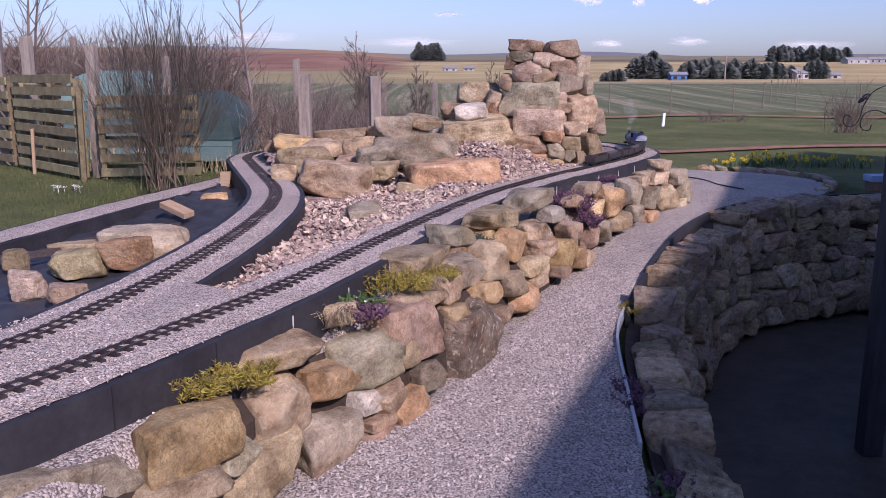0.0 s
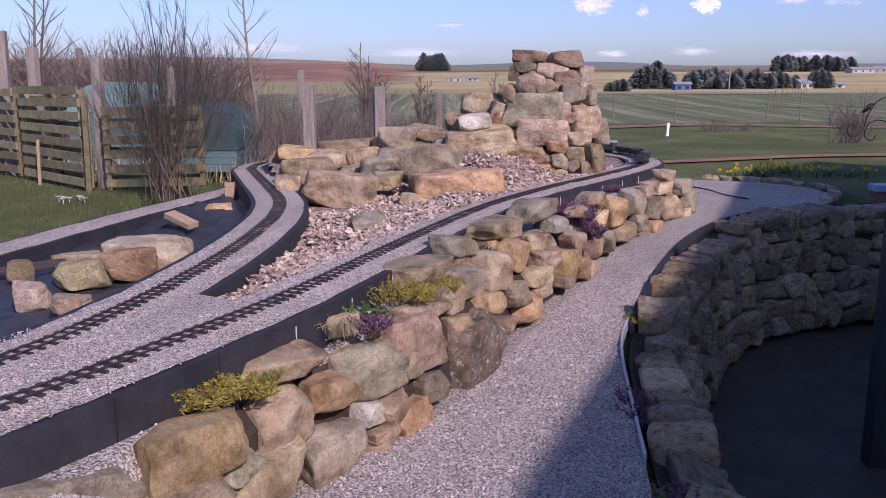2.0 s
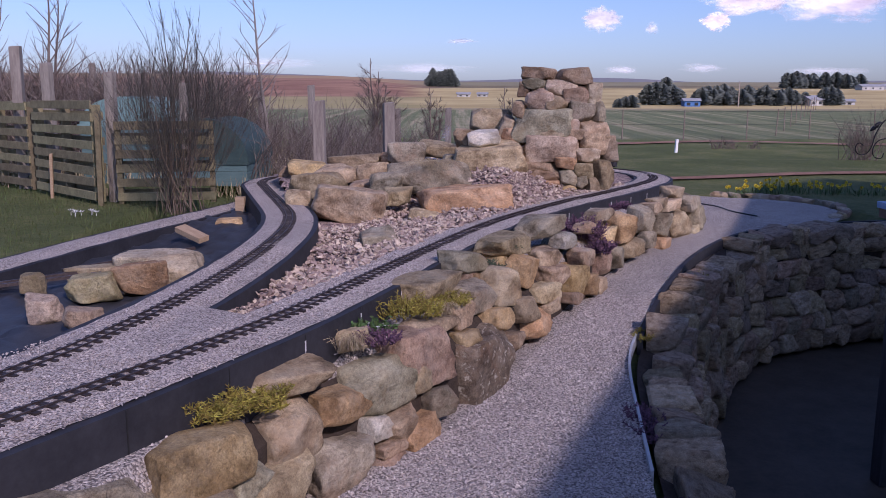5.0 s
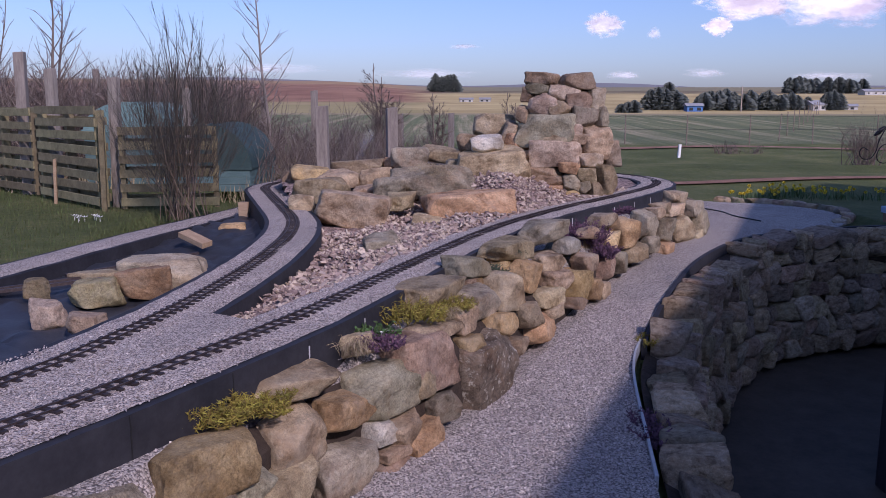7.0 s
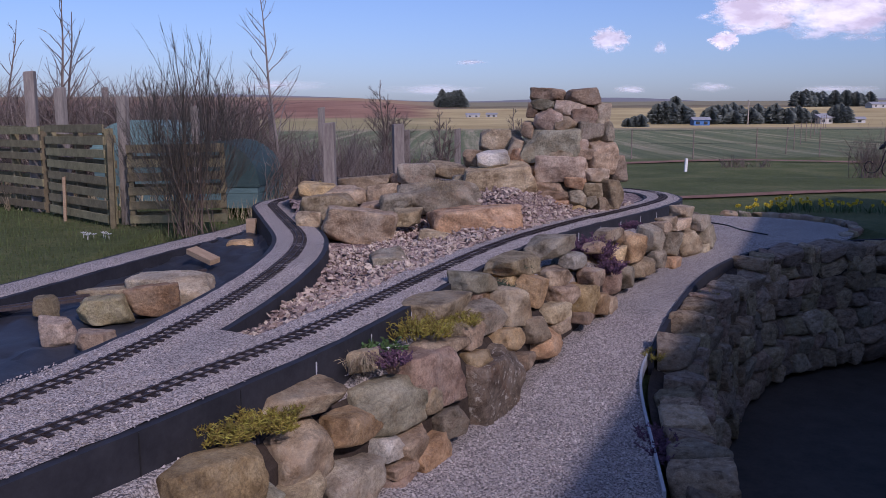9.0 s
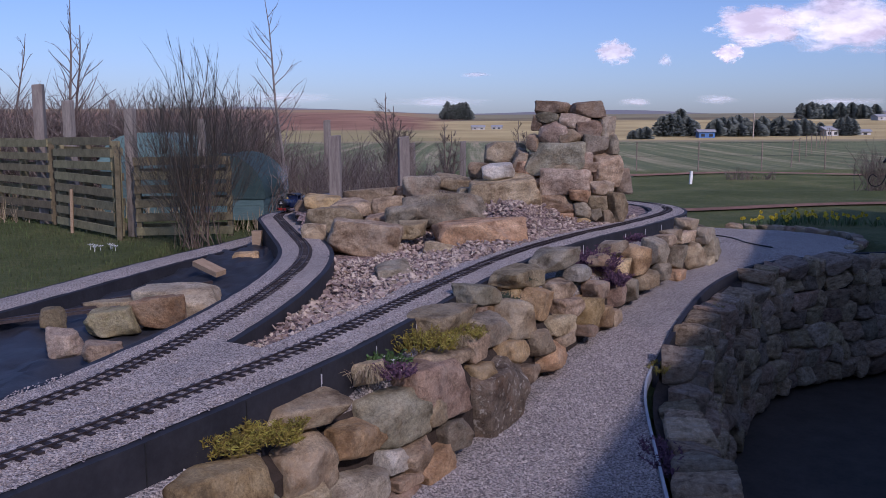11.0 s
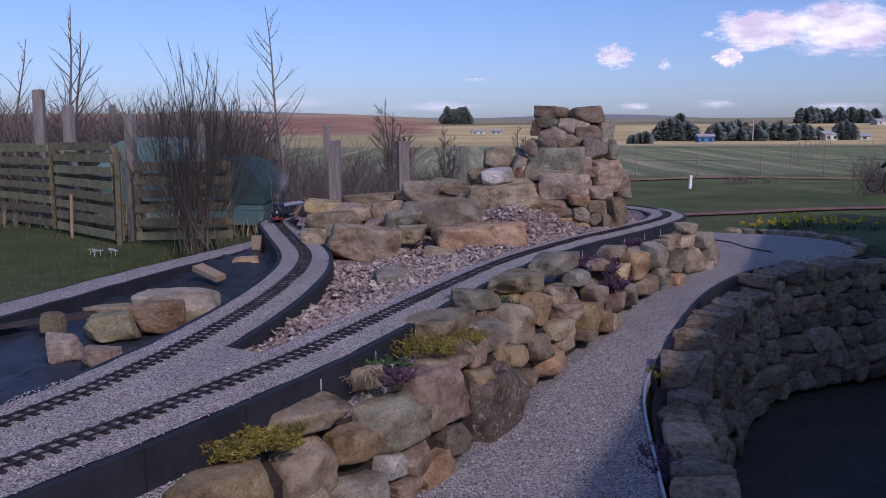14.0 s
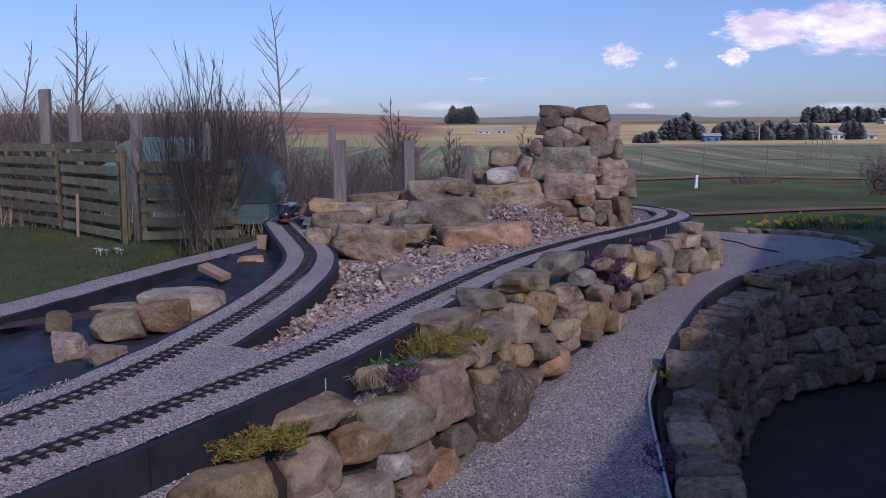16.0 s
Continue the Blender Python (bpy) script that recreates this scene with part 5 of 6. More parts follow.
cushion("sedum", 0.86, 6.0, 0.30, 0.06, 0.06, 0.12, 70, 0.025, M_SEDUM, "yellow-green trailing plant on the wall face", 41)
cushion("heath", -0.4, 3.55, 0.51, 0.12, 0.05, 0.05, 60, 0.025, M_LEAF, "small green rock plant beside the railway bed", 42, False)
cushion("heather", 0.90, 3.75, -0.02, 0.07, 0.18, 0.07, 130, 0.018, M_PURPLE, "dark purple heather on the yard wall", 43, False)
cushion("heather", 0.86, 2.78, -0.03, 0.09, 0.16, 0.08, 130, 0.018, M_PURPLE, "dark purple heather along the yard wall top", 44, False)
cushion("sedum", 1.16, 5.0, 0.06, 0.05, 0.07, 0.05, 60, 0.018, M_SEDUM, "yellow-green tuft on the yard wall", 45)
cushion("sedum", 1.9, 6.45, 0.10, 0.09, 0.16, 0.06, 90, 0.02, M_SEDUM, "green stonecrop along the yard wall top", 46)
cushion("heath", 0.80, 2.85, -0.02, 0.05, 0.06, 0.05, 60, 0.02, M_LEAF, "small green plant on the yard wall", 47, False)


def tuft(x, y, z, r, h, count, seed, label):
    rng = random.Random(seed)
    heap = Heap()
    for i in range(count):
        a = rng.uniform(0, 6.283)
        b = Vector((x + rng.gauss(0, r * 0.3), y + rng.gauss(0, r * 0.3), z))
        out = Vector((math.cos(a), math.sin(a), 0)) * r * rng.uniform(0.3, 1.2)
        pts = [b, b + out * 0.35 + Vector((0, 0, h * rng.uniform(0.6, 1))), b + out + Vector((0, 0, h * rng.uniform(0.1, 0.8)))]
        heap.tube(pts, [0.0014, 0.0011, 0.0005], 3)
    tagged(heap.done("grass_tuft", M_DEADGRASS), label, "grass")


tuft(-0.42, 3.32, 0.49, 0.08, 0.07, 110, 51, "pale dead grass tuft hanging over a stone")
tuft(-0.22, 7.62, 0.86, 0.20, 0.10, 160, 53, "pale dead grass tuft growing among the rockery boulders")
tuft(-0.06, 3.98, 0.47, 0.08, 0.06, 90, 52, "pale dead grass tuft between stones")


# ---- loose pebbles that stand proud of the gravel ----
def pebbles():
    rng = random.Random(71)
    heap = Heap()
    n = 0
    while n < 15000:
        y = 2.3 + 3.6 * rng.random() ** 1.5
        a, b = x_at(FACE, y) + 0.02, x_at(EDGE, y) - 0.01
        x = rng.uniform(a, b)
        heap.chip(Vector((x, y, path_z(y) + 0.002 + 0.012 * noise.noise((x * 2.3, y * 2.3, 1)) + 0.006 * noise.noise((x * 9, y * 9, 1)))), rng.uniform(0.008, 0.016), rng)
        n += 1
    tagged(heap.done("path_pebbles", M_PEBBLE), "loose grey and pink pebbles of the path", "gravel", kind="stuff")
    heap = Heap()
    n = 0
    near = [p for p in front_line if 1.9 < p.y < 5.2]
    nb = [p for p in back_line if 2.3 < p.y < 5.0 and p.x < 0]
    while n < 9000:
        p = rng.choice(near) if rng.random() < 0.55 else rng.choice(nb)
        x, y = p.x + rng.uniform(-0.2, 0.2), p.y + rng.uniform(-0.05, 0.05)
        d = min(abs(x - x_at(FRONT_PLAN, y)), abs(x - x_at(BACK_PLAN, y)))
        if d > 0.155 and y > 3.0:
            continue
        heap.chip(Vector((x, y, TOP + 0.010)), rng.uniform(0.006, 0.011), rng)
        n += 1
    k = 0
    while k < 2600:
        p = rng.choice(left_line[8:45])
        y = p.y + rng.uniform(-0.06, 0.06)
        x = x_at(FACE, y) - rng.uniform(0.24, 0.5)
        if x > x_at(FRONT_PLAN, y) + 0.2 and 1.7 < y < 4.2:
            heap.chip(Vector((x, y, 0.452)), rng.uniform(0.008, 0.02), rng)
        k += 1
    tagged(heap.done("ballast_chips", M_PEBBLE), "loose pink chips of the ballast", "ballast", kind="stuff")


pebbles()


# ---- pallet fence, shed and lawn ----
def pallet(x0, y0, x1, y1, z, h, slats, label, group):
    d = Vector((x1 - x0, y1 - y0, 0))
    t = thing("pallet_fence", pose(x0, y0, z, 0, 0, math.degrees(math.atan2(d.y, d.x))), label, "fence panel", group)
    w = d.length
    rng = random.Random(int(w * 1000))
    for i in range(slats):
        zz = 0.05 + (h - 0.12) * i / (slats - 1)
        ob = part("slat", box(bmesh.new(), 0, -0.045, 0, w, -0.025, 0.085, bevel=0.003), M_WOOD, t)
        ob.matrix_basis = pose(0, rng.uniform(-0.004, 0.004), zz, 0, rng.uniform(-0.6, 0.6), 0)
        if i % 2 == 0:
            part("slat", box(bmesh.new(), 0, 0.07, zz + 0.03, w, 0.09, zz + 0.11, bevel=0.003), M_WOOD, t)
    for x in (0.03, w / 2, w - 0.03):
        part("bearer", box(bmesh.new(), x - 0.025, -0.024, 0.02, x + 0.025, 0.068, h - 0.02, bevel=0.003), M_WOOD, t)
    return t


pallet(-4.72, 9.52, -3.62, 8.5, 0.42, 1.02, 8, "weathered pallet used as a garden gate", "pallet fence panels")
pallet(-6.15, 10.75, -4.85, 9.65, 0.42, 0.98, 7, "weathered pallet fence panel beside the gate", "pallet fence panels")
pallet(-3.45, 8.55, -2.5, 8.75, 0.40, 0.84, 6, "low weathered pallet panel behind the bush", "pallet fence panels")


def post(x, y, z, h, w, label, lean=0.0, mat=None, group="fence posts"):
    bm = box(bmesh.new(), -w / 2, -w / 2, 0, w / 2, w / 2, h, bevel=w * 0.08)
    for v in bm.verts:
        v.co.x += 0.006 * noise.noise((v.co.z * 3, x, y))
        if v.co.z > h * 0.9:
            v.co.z += 0.012 * v.co.x / w
    ob = part("fence_post", bm, mat or M_POST)
    ob.matrix_basis = pose(x, y, z, 0, lean, random.Random(int(x * 97)).uniform(-20, 20))
    return tagged(ob, label, "fence post", group)


post(-4.62, 9.66, 0.35, 1.52, 0.10, "grey weathered fence post beside the gate")
post(-3.55, 8.72, 0.35, 1.4, 0.095, "grey weathered fence post at the gate's edge", 1.0)
post(-5.12, 9.95, 0.35, 1.72, 0.115, "tall grey weathered fence post", 0.5)
post(-5.6, 13.2, 0.35, 1.65, 0.09, "grey weathered post in the hedge")
post(-1.535, 9.55, 0.35, 1.11, 0.125, "stout grey timber post behind the rockery")
post(-0.77, 9.75, 0.35, 1.09, 0.12, "stout grey timber post behind the rockery")
post(-2.2, 13.0, 0.35, 1.32, 0.085, "thin grey fence post in the rough grass")
post(-1.0, 14.5, 0.3, 1.0, 0.09, "grey fence post in the rough grass")
post(-0.15, 16.0, 0.3, 1.0, 0.1, "grey fence post beside the field")
post(0.35, 18.0, 0.25, 0.95, 0.08, "grey fence post beside the field")
post(-3.2, 14.0, 0.3, 1.3, 0.09, "grey fence post in the hedge")
post(-3.0, 9.4, 0.35, 1.3, 0.08, "grey weathered fence post behind the bush")
post(-4.35, 9.0, 0.38, 0.52, 0.03, "thin pale stake beside the gate", 2.0, M_NEWWOOD)
post(-3.56, 8.38, 0.38, 0.98, 0.05, "narrow upright batten of the gate", 1.0, M_WOOD)


def shed(x, y, half, crest, eave, length, roof_m, label):
    t = thing("shed", pose(x, y, 0.42), label, "shed")
    bm = bmesh.new()
    ring = [(half * math.cos(math.pi * i / 18), eave + (crest - eave) * math.sin(math.pi * i / 18)) for i in range(19)]
    a = [bm.verts.new((x, 0, z)) for x, z in ring]
    b = [bm.verts.new((x, length, z)) for x, z in ring]
    for i in range(18):
        bm.faces.new((a[i], a[i + 1], b[i + 1], b[i]))
    bm.faces.new(a)
    bm.faces.new(b[::-1])
    bmesh.ops.recalc_face_normals(bm, faces=bm.faces)
    part("roof", bm, roof_m, t, smooth=True, sharp=0.6)
    n = 3
    for k in range(n):
        part("wall_board", box(bmesh.new(), -half * 0.97, -0.02 - 0.004 * k, eave * k / n, half * 0.97, length, eave * (k + 1) / n - 0.003, bevel=0.004), M_TEAL, t)
    part("roof_edge", box(bmesh.new(), -half * 1.02, -0.04, eave - 0.01, half * 1.02, -0.01, eave + 0.02, bevel=0.004), roof_m, t)


shed(-4.15, 10.6, 0.56, 1.08, 0.72, 1.4, M_TEALSUNLIT, "low shed under an arched teal roof coloured as if sunlit")
shed(-3.08, 10.3, 0.55, 0.82, 0.27, 1.4, M_TEALROOF, "low teal boarded hut with a dark arched felt roof")


def lawn_blades():
    rng = random.Random(61)
    heap = Heap()
    n = 0
    while n < 9000:
        x, y = rng.uniform(-6.5, -1.6), rng.uniform(5.2, 10.4)
        xr = x_at([(p.x, p.y) for p in rear_line], y) - 0.19
        if x > xr and y < 8.6 or x > -1.9:
            continue
        p = Vector((x, y, 0.415))
        a = rng.uniform(0, 6.283)
        o = Vector((math.cos(a), math.sin(a), 0))
        heap.blade(p, p + o * rng.uniform(0.005, 0.03) + Vector((0, 0, rng.uniform(0.02, 0.055) * (1.8 if rng.random() < 0.05 else 1))), 0.005, Vector((-o.y, o.x, 0)))
        n += 1
    tagged(heap.done("lawn_grass", M_GRASS), "short mown lawn grass", "grass", kind="stuff")
    heap = Heap()
    n = 0
    while n < 5000:
        x, y = rng.uniform(-7, 1.5), rng.uniform(9.0, 15.5)
        if inside(x, y) or (y < 11.6 and x > -1.2) or (x < -2.5 and y < 10):
            continue
        p = Vector((x, y, ground_z(x, y)))
        a = rng.uniform(0, 6.283)
        o = Vector((math.cos(a), math.sin(a), 0))
        heap.blade(p, p + o * rng.uniform(0.03, 0.14) + Vector((0, 0, rng.uniform(0.08, 0.34))), 0.012, Vector((-o.y, o.x, 0)))
        n += 1
    tagged(heap.done("rough_grass", M_DEADGRASS), "straw-coloured rough grass behind the garden", "grass", kind="stuff")
    for i, (x, y, z) in enumerate(((-0.33, 3.5, 0.53), (-0.30, 3.56, 0.52), (-0.38, 3.6, 0.52))):
        heap = Heap()
        for j in range(8):
            a = j * 0.785
            c = Vector((x, y, z))
            o = Vector((math.cos(a), math.sin(a) - 0.4, 0.6))
            heap.blade(c, c + o * 0.012, 0.007, Vector((-o.y, o.x, 0)).normalized())
        heap.tube([Vector((x, y, 0.46)), Vector((x, y, z))], [0.0015, 0.0012], 4)
        tagged(heap.done("daisy", M_WHITE), "small white daisy on the wall top", "flower", "daisies on the wall")
    for i, (x, y) in enumerate(((-3.42, 7.6), (-3.34, 7.66), (-3.5, 7.66), (-3.38, 7.72), (-3.28, 7.6), (-3.46, 7.56), (-3.56, 7.7))):
        heap = Heap()
        for j in range(6):
            a = j * 1.047
            c = Vector((x, y, 0.46))
            o = Vector((math.cos(a), math.sin(a), 0.5))
            heap.blade(c, c + o * 0.035, 0.02, Vector((-o.y, o.x, 0)))
        heap.tube([Vector((x, y, 0.41)), Vector((x, y, 0.46))], [0.003, 0.002], 4)
        tagged(heap.done("crocus", M_WHITE), "small white crocus in the lawn", "flower", "crocuses in the lawn")


lawn_blades()


# ---- bush, hedge and bare trees ----
def branch(heap, p, d, length, r, depth, rng, droop=0.0, kids=(3, 5), spread=0.6, ratio=0.55, sides=4):
    k = 4
    pts, q, v = [p.copy()], p.copy(), d.copy()
    for i in range(k):
        v = (v + Vector((rng.gauss(0, 0.10), rng.gauss(0, 0.10), rng.gauss(0, 0.06) - droop))).normalized()
        q = q + v * length / k
        pts.append(q.copy())
    heap.tube(pts, [r * (1 - 0.75 * i / k) for i in range(k + 1)], sides)
    if depth > 0:
        for i in range(rng.randint(*kids)):
            u = rng.uniform(0.25, 0.95)
            j = min(int(u * k), k - 1)
            s = pts[j].lerp(pts[j + 1], u * k - j)
            nd = (v + Vector((rng.gauss(0, spread), rng.gauss(0, spread), rng.gauss(0.15, spread * 0.6)))).normalized()
            branch(heap, s, nd, length * ratio * rng.uniform(0.7, 1.2), r * 0.45, depth - 1, rng, droop, kids, spread, ratio, 3)


def broom():
    t = thing("broom_bush", pose(-2.62, 7.95, 0.4), "tall bare broom bush with dark wiry stems", "bush")
    rng = random.Random(81)
    stems, twigs = Heap(), Heap()
    for i in range(46):
        a, lean = rng.uniform(0, 6.283), rng.uniform(0.1, 0.75)
        d = Vector((math.cos(a) * lean * 1.0, math.sin(a) * lean * 0.7, 1)).normalized()
        p = Vector((rng.gauss(0, 0.10), rng.gauss(0, 0.08), 0))
        branch(stems, p, d, rng.uniform(0.7, 1.35), rng.uniform(0.003, 0.0065), 1, rng, -0.01, (2, 4), 0.3, 0.5, 4)
    for i in range(430):
        a, lean = rng.uniform(0, 6.283), rng.uniform(0.1, 1.0)
        d = Vector((math.cos(a) * lean, math.sin(a) * lean * 0.7, 1)).normalized()
        p = Vector((0, 0, 0)) + d * rng.uniform(0.25, 1.0) + Vector((rng.gauss(0, 0.06), rng.gauss(0, 0.06), 0))
        branch(twigs, p, (d + Vector((0, 0, 0.5))).normalized(), rng.uniform(0.3, 0.6), 0.002, 1, rng, -0.02, (5, 8), 0.42, 0.5, 3)
    for x, top in ((-0.02, 2.02), (0.17, 2.0), (-0.30, 1.72), (0.36, 1.62)):
        for i in range(12):
            p = Vector((x + rng.gauss(0, 0.02), rng.gauss(0, 0.03), 0.9))
            branch(twigs, p, Vector((rng.gauss(0, 0.03), rng.gauss(0, 0.03), 1)).normalized(), (top - 0.9) * rng.uniform(0.55, 1.0), 0.004, 1, rng, -0.02, (10, 14), 0.18, 0.16, 3)
    tagged(stems.done("stem_mass", M_STEM, t), kind="stuff")
    tagged(twigs.done("twig_mass", M_BROOM, t), kind="stuff")


broom()


def bare_tree(x, y, z, h, r, seed, label, mat, lean=(0, 0), depth=2, kids=(5, 8), spread=0.42, ratio=0.42, trunks=1):
    t = thing("bare_tree", pose(x, y, z), label, "tree")
    rng = random.Random(seed)
    trunk, crown = Heap(), Heap()
    for k in range(trunks):
        pts = [Vector((lean[0] * u + 0.05 * noise.noise((u * 3, seed, k)) + (k - (trunks - 1) / 2) * 0.12 * u, lean[1] * u, h * u * (1 - 0.12 * k))) for u in [i / 8 for i in range(9)]]
        trunk.tube(pts, [r * (1 - 0.85 * i / 8) for i in range(9)], 7)
        n = int(9 + h * 3)
        for i in range(n):
            u = 0.22 + 0.74 * i / n
            j = min(int(u * 8), 7)
            s = pts[j].lerp(pts[j + 1], u * 8 - j)
            a = rng.uniform(0, 6.283)
            d = Vector((math.cos(a) * 0.75, math.sin(a) * 0.75, 0.85)).normalized()
            branch(crown, s, d, h * 0.30 * (1.15 - u) * rng.uniform(0.7, 1.3), r * 0.42 * (1.1 - u * 0.7), depth - 1, rng, -0.02, kids, spread, ratio, 4)
    trunk.done("trunk", mat, t)
    crown.done("crown", mat, t)


bare_tree(-5.75, 12.0, 0.4, 2.95, 0.034, 91, "young bare tree with dark twigs behind the gate", M_TWIG, (0.2, 0), 2, (2, 4), 0.3, 0.35, 2)
bare_tree(-2.75, 12.6, 0.4, 3.0, 0.032, 92, "pale-barked young bare tree behind the shed", M_BARKPALE, (-0.25, 0), 2, (3, 5), 0.4, 0.42)
bare_tree(-1.28, 13.6, 0.35, 1.75, 0.03, 93, "small bare shrub in the rough grass", M_TWIG, (0.05, 0), 3, (6, 8), 0.5, 0.5, 3)
bare_tree(-0.42, 14.0, 0.3, 1.35, 0.026, 94, "small bare shrub beside the fence", M_TWIG, (0.1, 0), 3, (6, 8), 0.5, 0.5, 3)
bare_tree(0.8, 13.2, 0.3, 1.35, 0.026, 95, "small bare shrub behind the cairn", M_TWIG, (0, 0), 3, (6, 8), 0.5, 0.5, 2)
bare_tree(-4.45, 12.8, 0.4, 2.0, 0.022, 96, "thin bare sapling in the hedge", M_TWIG, (0.5, 0), 2, (2, 3), 0.3, 0.4)
bare_tree(-7.3, 13.0, 0.4, 2.6, 0.03, 97, "thin bare sapling behind the fence", M_TWIG, (0.5, 0), 2, (2, 4), 0.3, 0.4)


def hedge():
    rng = random.Random(101)
    heap, red = Heap(), Heap()
    for i in range(4200):
        x = rng.uniform(-9.5, -3.0)
        y = 12.3 + rng.gauss(0, 0.5)
        p = Vector((x, y, 0.4 + rng.uniform(0, 0.95)))
        d = Vector((rng.gauss(0, 0.35), rng.gauss(0, 0.25), 1)).normalized()
        branch(heap if i % 2 else red, p, d, rng.uniform(0.4, 0.8), 0.009, 1, rng, 0.04, (2, 4), 0.6, 0.55, 3)
    for i in range(1500):
        x = rng.uniform(-3.4, 0.6)
        y = 12.6 + rng.gauss(0, 0.9)
        tall = 1.0 - 0.55 * ease(-2.2, 0.4, x)
        p = Vector((x, y, 0.35))
        d = Vector((rng.gauss(0, 0.3), rng.gauss(0, 0.25), 1)).normalized()
        branch(red if i % 3 else heap, p, d, rng.uniform(0.3, 0.95) * tall, 0.008, 1, rng, 0.03, (2, 4), 0.5, 0.55, 3)
    tagged(heap.done("hedge_twigs", M_TWIG), "tangled bare brown hedge", "hedge", kind="stuff")
    tagged(red.done("hedge_canes", M_TWIGRED), "tangled reddish bare canes and brambles", "hedge", kind="stuff")


hedge()


# ---- lawn, beds and things beyond the path ----
def ribbon(name, pts, width, lift, material, label, category):
    line = glide([(x, y, 0) for x, y in pts], 0.4)
    ns = normals(line)
    bm = bmesh.new()
    rings = []
    for p, n in zip(line, ns):
        r = []
        for i in range(5):
            u = i / 4 - 0.5
            w = width * (1 + 0.25 * noise.noise((p.x * 0.7, p.y * 0.7, 3)))
            q = p + n * u * w
            r.append(bm.verts.new((q.x, q.y, ground_z(q.x, q.y) + lift * (1 - abs(u) * 1.2) + 0.012)))
        rings.append(r)
    for a, b in zip(rings, rings[1:]):
        for i in range(4):
            bm.faces.new((a[i], b[i], b[i + 1], a[i + 1]))
    bmesh.ops.recalc_face_normals(bm, faces=bm.faces)
    tagged(part(name, bm, material, smooth=True), label, category, kind="structure")


ribbon("earth_bank", [(1.0, 24.2), (4, 23.6), (9, 23.6), (16, 24.2), (26, 25)], 0.5, 0.05, M_REDEARTH, "low red earth bank across the lawn", "earth bank")
ribbon("earth_bank", [(2.4, 13.6), (4.5, 13.9), (7, 14.3), (12, 15)], 0.32, 0.035, M_REDEARTH, "low red earth trackbed across the lawn", "earth bank")

ob = part("marker_post", box(bmesh.new(), -0.03, -0.03, 0, 0.03, 0.03, 0.34, bevel=0.006), M_WHITE)
ob.matrix_basis = pose(5.09, 19.8, 0.2, 0, 3, 10)
tagged(ob, "short white marker post in the lawn", "marker post")


def twiggy(x, y, z, w, h, seed, label, count=60):
    rng = random.Random(seed)
    heap = Heap()
    for i in range(count):
        p = Vector((x + rng.gauss(0, w * 0.18), y + rng.gauss(0, w * 0.15), z))
        d = Vector((rng.gauss(0, 0.45), rng.gauss(0, 0.35), 1)).normalized()
        branch(heap, p, d, h * rng.uniform(0.5, 1.0), 0.008, 2, rng, 0.0, (3, 5), 0.5, 0.5, 4)
    tagged(heap.done("bare_shrub", M_TWIG), label, "shrub")


twiggy(8.25, 17.5, 0.2, 0.9, 0.9, 111, "bare twiggy shrub at the lawn's edge", 60)
twiggy(6.6, 21.2, 0.2, 0.9, 0.3, 112, "low dark shrub in the lawn", 40)
twiggy(7.3, 21.2, 0.2, 0.6, 0.25, 113, "low dark shrub in the lawn", 20)


def daffodils():
    rng = random.Random(121)
    for k, (x, y) in enumerate(((4.75, 12.0), (5.05, 11.8), (4.5, 12.1), (5.3, 11.9), (4.9, 12.35), (4.2, 11.95), (3.75, 11.3), (5.55, 11.7), (4.35, 11.75), (3.95, 11.55))):
        t = thing("daffodil_clump", pose(x - 0.1, y - 0.35, 0.2), "clump of yellow daffodils beside the path", "daffodils", "daffodil clumps")
        leaves, blooms = Heap(), Heap()
        n = 55 if k not in (6, 9) else 16
        for i in range(n):
            p = Vector((rng.gauss(0, 0.12), rng.gauss(0, 0.12), 0))
            o = Vector((rng.gauss(0, 1), rng.gauss(0, 1), 0)).normalized()
            leaves.blade(p, p + o * rng.uniform(0.03, 0.14) + Vector((0, 0, rng.uniform(0.07, 0.15))), 0.010, Vector((-o.y, o.x, 0)))
        for i in range(7 if k not in (6, 9) else 4):
            p = Vector((rng.gauss(0, 0.13), rng.gauss(0, 0.13), rng.uniform(0.10, 0.17)))
            leaves.tube([Vector((p.x, p.y, 0)), p], [0.004, 0.003], 3)
            f = Vector((rng.gauss(0, 0.5), -1, 0.2)).normalized()
            u = f.orthogonal().normalized()
            w = f.cross(u)
            for j in range(6):
                a = j * 1.047
                o = u * math.cos(a) + w * math.sin(a)
                blooms.blade(p, p + o * 0.028, 0.02, f.cross(o))
            blooms.tube([p, p + f * 0.025], [0.012, 0.016], 6)
        tagged(leaves.done("foliage", M_LEAF, t), kind="stuff")
        tagged(blooms.done("bloom", M_YELLOW, t), kind="stuff")


daffodils()

# low stone kerb round the turning place
rng = random.Random(131)
for i in range(17):
    u = i / 16
    a = -0.75 + 2.0 * u
    x, y = 3.0 + 1.42 * math.cos(a) - 0.0, 9.85 + 1.28 * math.sin(a)
    w = rng.uniform(0.18, 0.34)
    ob = part("kerb_stone", boulder(w, rng.uniform(0.1, 0.15), rng.uniform(0.06, 0.10), 800 + i, 0.6, 5), STONES[rng.choice((0, 2, 2, 3, 5))], smooth=True, sharp=0.6)
    ob.matrix_basis = pose(x, y, 0.255, 0, rng.uniform(-6, 6), math.degrees(a) + 90)
    tagged(ob, "rough edging stone beside the gravel turning place", "stone", "edging stones")

